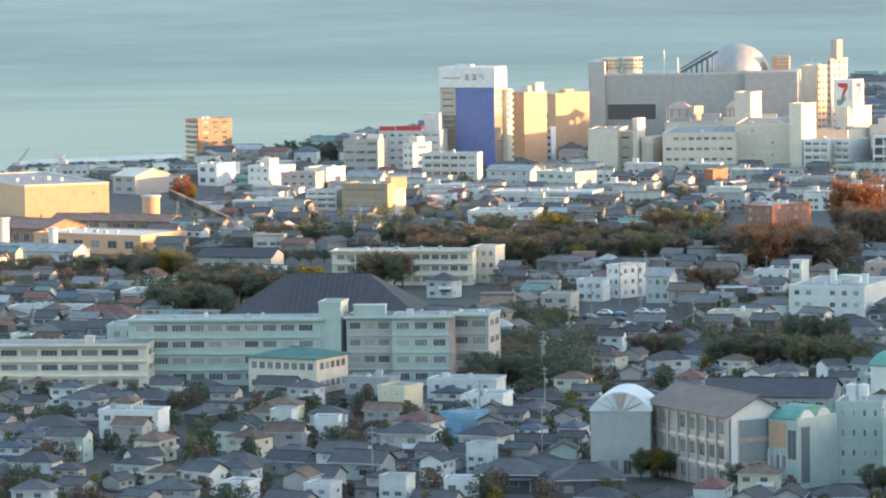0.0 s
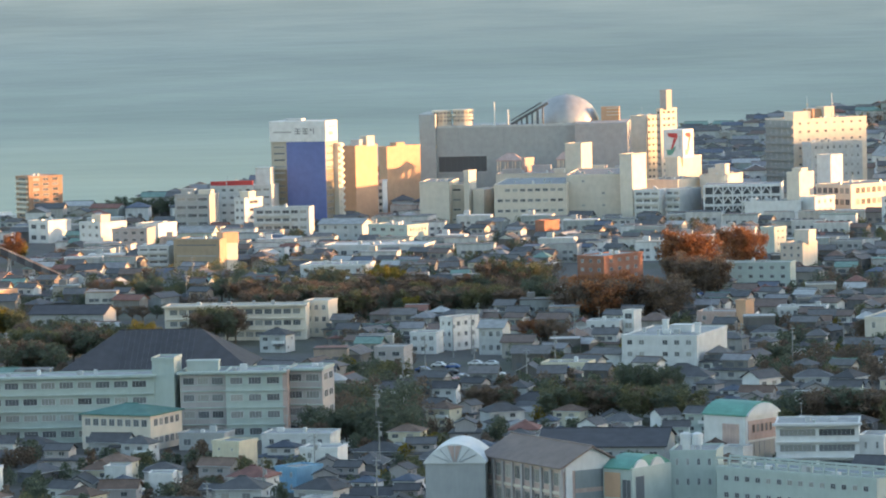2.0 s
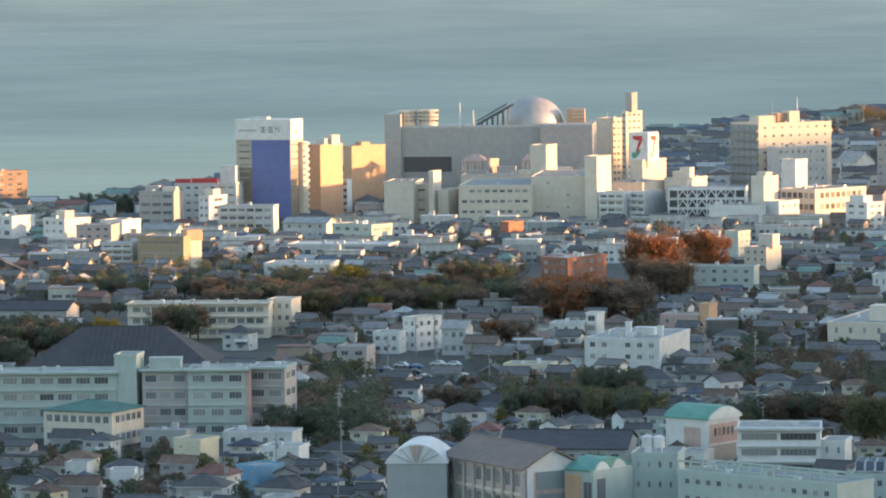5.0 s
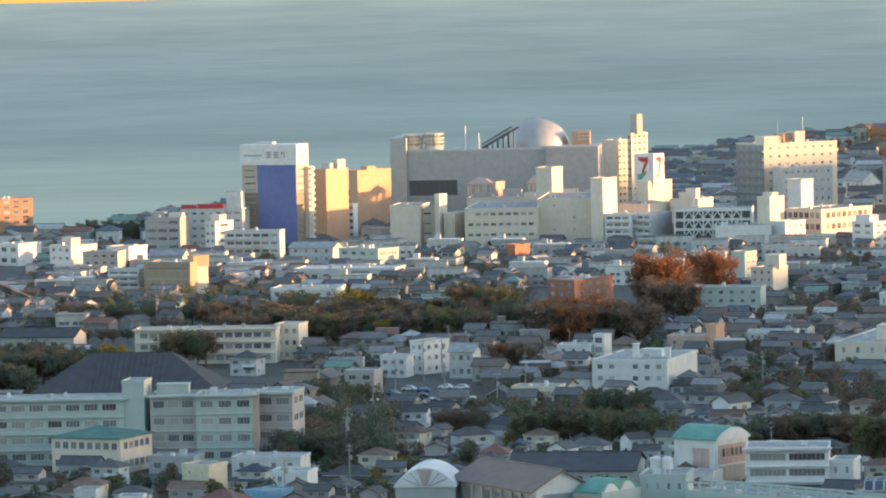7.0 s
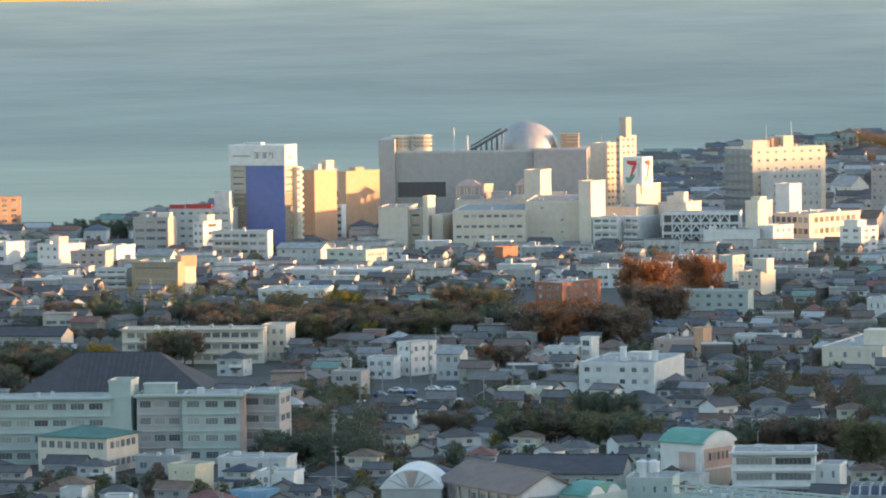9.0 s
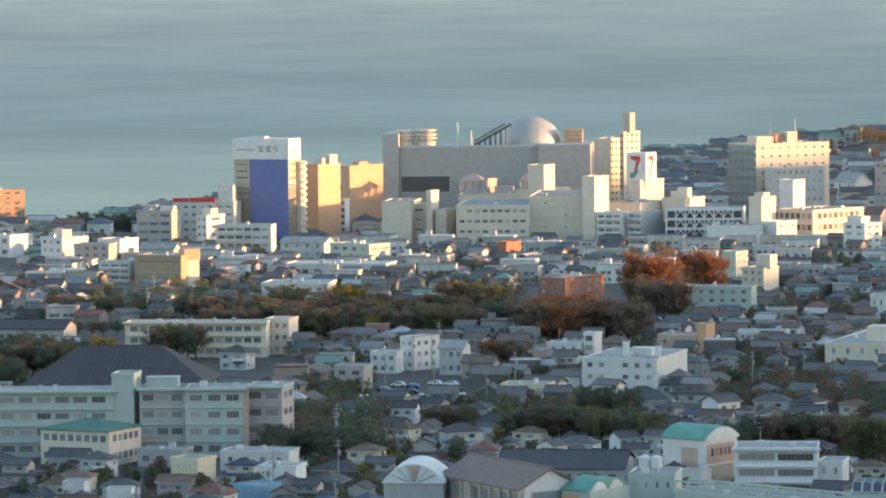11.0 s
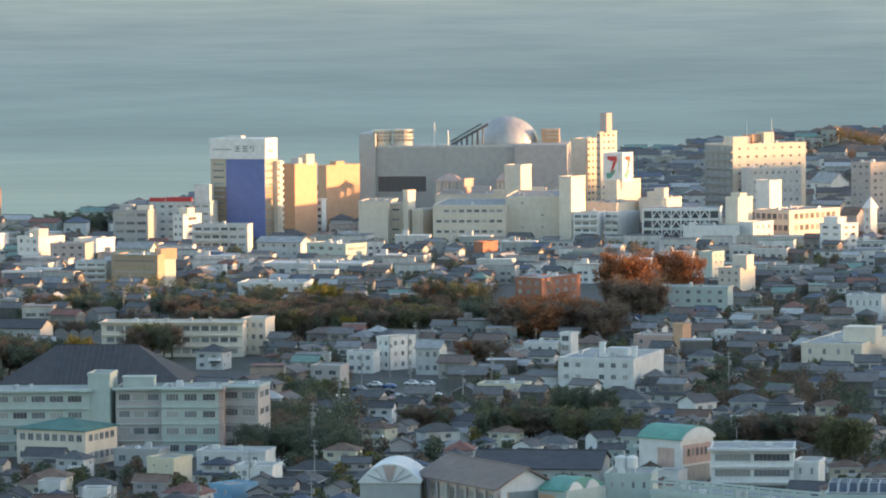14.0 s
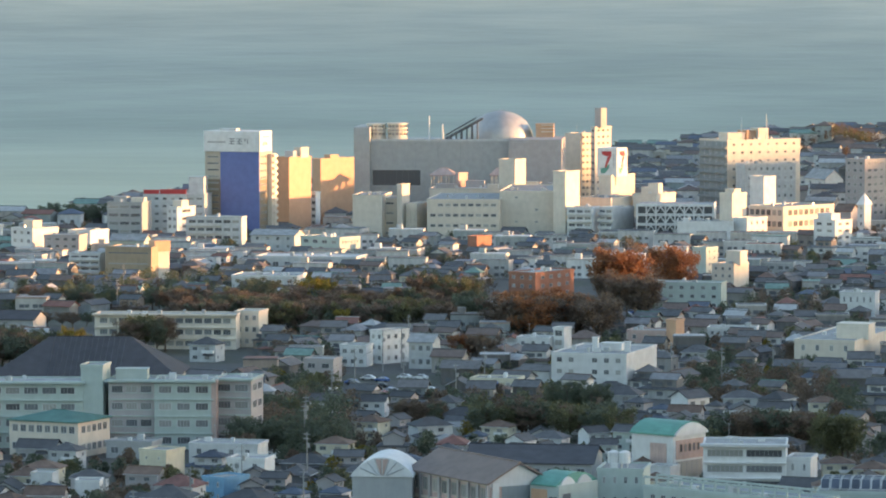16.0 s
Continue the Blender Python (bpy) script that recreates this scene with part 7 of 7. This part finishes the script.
# cars and poles
place_car(2, -16.2, 1209.6, -20)
place_car(0, -9.5, 1235.7, -20)
place_car(4, -16.0, 1226.7, -20)
place_car(1, -13.2, 1192.3, 72)
place_car(0, -5.0, 1209.7, -18)
place_car(0, -17.3, 1187.5, 162)
place_car(1, -6.5, 1193.7, -20)
place_car(3, -9.7, 1188.8, -20)
place_car(4, -13.2, 1195.5, 72)
place_car(0, -4.8, 1233.5, -20)
place_car(3, -16.3, 1187.0, 162)
place_car(2, -12.8, 1193.7, -20)
place_car(0, -9.9, 1189.7, 162)
place_car(0, -2.8, 1201.5, 162)
place_car(0, -3.2, 1189.1, 72)
place_car(1, -9.0, 1185.2, 162)
place_car(4, -23.0, 1207.5, -18)
place_car(0, -20.2, 1232.5, -18)
place_car(0, -20.3, 1190.4, -18)
place_car(3, -15.8, 1190.4, 162)
place_car(1, -16.5, 1181.2, 72)
place_car(0, -6.9, 909.8, -18)
place_car(1, -9.4, 920.9, -20)
place_car(0, -11.2, 911.9, 162)
place_car(3, -10.8, 885.5, -20)
place_car(0, -10.1, 901.9, 162)
place_car(1, -10.2, 894.4, 162)
place_car(1, -10.3, 912.1, 162)
place_car(2, -12.8, 906.1, -18)
place_car(0, -30.4, 1200.6, -18)
place_car(2, -24.0, 1215.8, 162)
place_car(4, -24.7, 1219.8, -18)
place_car(0, -24.4, 1174.7, 162)
place_car(2, -33.9, 1210.7, 72)
place_car(2, -31.1, 1219.6, 162)
place_car(0, -32.7, 1215.7, 72)
place_car(1, -32.7, 1226.4, 72)
place_car(0, -31.5, 1195.0, -18)
place_car(1, -24.2, 1174.9, -20)
place_car(0, 66.6, 1442.7, 162)
place_car(4, 67.7, 1479.8, 162)
place_car(1, 62.8, 1485.3, 162)
place_car(0, 66.9, 1448.7, 162)
place_car(0, 62.4, 1449.7, 162)
place_car(1, 65.7, 1469.6, -20)
place_car(3, -155.4, 1682.0, -20)
place_car(1, -165.9, 1682.5, -18)
place_car(3, -148.6, 1654.9, 72)
place_car(1, -165.7, 1679.7, 162)
place_car(1, -134.7, 1652.6, -18)
place_car(1, -141.8, 1706.3, -20)
place_car(0, -150.0, 1708.8, 72)
place_car(0, -151.1, 1693.6, -20)
place_car(0, -162.2, 1650.2, 162)
place_car(4, -159.4, 1646.4, -18)
place_car(0, -156.5, 1696.6, 72)
place_car(0, -159.9, 1691.6, -18)
place_car(3, -30.0, 939.6, -18)
place_car(3, -25.0, 959.7, -18)
place_car(0, -29.9, 927.0, -18)
place_car(0, -25.0, 973.0, -18)
place_car(0, -31.1, 974.3, -20)
place_car(2, -34.0, 956.1, -20)
place_car(2, -26.7, 938.4, 162)
place_car(0, -36.5, 955.3, 72)
place_car(3, -28.3, 930.6, -18)
place_car(4, -29.3, 973.5, -20)
place_car(3, -37.4, 1039.4, -18)
place_car(2, -37.8, 1011.6, -20)
place_car(0, -34.9, 1016.2, 72)
place_car(0, -39.2, 1025.3, -20)
place_car(0, -39.5, 1034.0, 162)
place_car(1, -37.0, 988.1, -18)
pole_line(((-32.9, 1057.8), (-28.3, 1134.4), (-23.4, 1197.4), (-16.2, 1262.0), (-8.9, 1315.5)))
pole_line(((5.1, 1146.8), (13.5, 1202.5), (20.1, 1258.6)))
pole_line(((-9.4, 1183.0), (-10.7, 1271.1)))
pole_line(((-177.3, 1160.9), (-164.1, 1191.7), (-156.2, 1224.8), (-147.4, 1241.5)))
pole_line(((-62.1, 860.3), (-52.8, 900.7), (-43.8, 945.0)))
pole_line(((67.3, 1214.8), (80.7, 1196.6), (96.4, 1212.2)))
pole_line(((-112.2, 1482.9), (-115.9, 1563.2)))
pole_line(((-28.4, 894.4), (-30.0, 970.9), (-32.6, 1035.8)))


# ---------------------------------------------------------------- filling of the town
def fill_town():
    """Houses along a street grid turned like the town's, garden trees between them; past the nearest rows they are joined."""
    rnd = random.Random(11)
    c, s = math.cos(radians(-18)), math.sin(radians(-18))
    spots = []
    v = 700.0
    row = 0
    while v < 2700:
        v += 9.5 if row % 2 else 13.0
        if v > 1650:
            v += 7.0
        row += 1
        u = -900 + rnd.random() * 10
        while u < 900:
            u += rnd.uniform(8.5, 13.0) * (1.3 if v > 1650 else 1.0)
            x, y = c * u - s * v, s * u + c * v
            x, y = x + rnd.uniform(-2.5, 2.5), y + rnd.uniform(-2.5, 2.5)
            az = math.degrees(math.atan2(x, y))
            if y < 818 or y > shore(x) + 10 or not -9.9 < az < 7.2:
                continue
            if row % 9 == 0 and rnd.random() < 0.8:
                continue
            spots.append((y, x, rnd.random(), rnd.random(), rnd.random()))
    spots.sort()
    walls, pales, roofs, glass_ = Shape(), Shape(), Shape(), Shape()
    made = 0
    for y, x, p, q, r in spots:
        if not is_free(x, y, 2.2):
            continue
        if y > 1990 and r < 0.4:
            continue
        if p < (0.38 if y < 1990 else 0.2):
            for _ in range(3):
                clump(GARDEN, ("green", "green", "olive", "brown", "brown", "green")[int(r * 6)], x + rnd.uniform(-3.5, 3.5), y + rnd.uniform(-3.5, 3.5), 3.0 + 4.0 * q)
            continue
        if r > 0.45 and y < 1800:
            clump(GARDEN, ("green", "green", "olive", "brown", "yellow", "green")[int(q * 6)], x + 6.5, y - 5.0, 2.0 + 3.5 * p)
        rot = -18 + (90 if q < 0.3 else 0) + (r - 0.5) * 34
        k = (0, 1, 10, 4, 5, 8, 11, 2, 12, 9, 3, 6, 7, 4, 10, 8, 11, 4, 14, 15, 11, 8, 13, 11)[int(r * 997) % 24]
        if made < 300:
            place_house(k, x, y, rot, 0.64 + 0.22 * p, 0.9 + 0.3 * q)
            made += 1
            continue
        w, d, h = 6.0 + 5 * p, 5.6 + 2.2 * r, (3.0, 4.6, 5.0, 5.4, 5.6, 5.8)[int(q * 6)]
        m = pose(x, y, hill_height(x, y), 0, 0, rot) @ Matrix.Translation((-w / 2, -d / 2, 0))
        if (h > 7 or r > (0.55 if y > 1640 else 0.93)) and y < 1980:
            w, h = w * (1.5 if y > 1580 else 1.0), h + (1.5 if p > 0.5 else 0.0)
            flat = pales if y > 1640 else walls
            flat.merge(Shape().chamfer(0, 0, -2, w, d, h, 0.1).box(-0.15, -0.15, h - 0.1, w + 0.15, d + 0.15, h + 0.35), m)
            if q > 0.85 and p > 0.4:
                flat.merge(Shape().chamfer(w * 0.2, d * 0.3, h, w * 0.2 + 2.6, d * 0.3 + 2.6, h + 2.3, 0.08), m)
            else:
                roofs.merge(Shape().box(0.2, 0.2, h + 0.3, w - 0.2, d - 0.2, h + 0.42), m)
            for z in (1.0, 3.7, 6.4):
                for f in (0.3, 0.75):
                    if z + 1.4 < h:
                        glass_.merge(Shape().box(w * f, -0.05, z, w * f + 1.5, 0.03, z + 1.1), m)
        else:
            if y > 1980:
                w, d, h = w * 1.35, d * 1.3, min(h, 5.4) + 2.4
            if q > 0.5 and y < 1980:
                a, b = house_shapes(w * 1.15, d * 1.15, 2.9, "hip", 1.3)
                walls.merge(a, m)
                roofs.merge(b, m)
                m2 = m @ Matrix.Translation((w * 0.1 + w * 0.3 * p, d * 0.15, 0))
                a, b = house_shapes(w * 0.72, d * 0.8, max(h, 5.2), "hip" if p < 0.5 else "gable", 1.4 + 0.6 * r)
                walls.merge(a, m2)
                roofs.merge(b, m2)
                for f in (0.1, 0.45):
                    glass_.merge(Shape().box(w * f, -0.05, 3.7, w * f + 1.5, 0.03, 4.8), m2)
            else:
                a, b = house_shapes(w, d, h, "hip" if p < 0.55 else "gable", 1.5 + 0.9 * r)
                (pales if y > 1980 and q > 0.3 else walls).merge(a, m)
                roofs.merge(b, m)
        for f in (0.12, 0.55):
            for z in (0.9, 3.6):
                if z + 1.4 < h:
                    glass_.merge(Shape().box(w * f, -0.05, z, w * f + 1.8, 0.03, z + 1.2), m)
        glass_.merge(Shape().box(w - 0.03, d * 0.4, 1.0, w + 0.05, d * 0.4 + 1.2, 2.1), m)
    root = thing("distant_houses", "mixed tiled-roof houses farther off in the town", "houses", pose(0, 0, 0), kind="stuff")
    for nm, sh, mt in (("wall", walls, "f_wall"), ("wall", pales, "f_pale"), ("roof", roofs, "f_roof"), ("window", glass_, "glass")):
        tagged(part(nm, sh, MAT[mt], root), kind="stuff")
    leafy = thing("garden_bushes", "garden trees and bushes between the houses", "bushes", pose(0, 0, 0), kind="stuff")
    for k, sh in GARDEN.items():
        if sh.v:
            tagged(part("foliage", sh, LEAF[k], leafy), kind="stuff")
    wood = thing("woodland", "dark mixed woodland and thickets between the houses", "woodland", pose(0, 0, 0), kind="stuff")
    for k, sh in WOODS.items():
        if sh.v:
            tagged(part("foliage", sh, LEAF[k], wood), kind="stuff")
    print("houses", made, "spots", len(spots), "far", len(walls.v))


fill_town()
for ob in [h[0] for h in HOUSES] + [t for pair in TREES.values() for t in pair] + CARS + [POLE]:
    drop(ob)
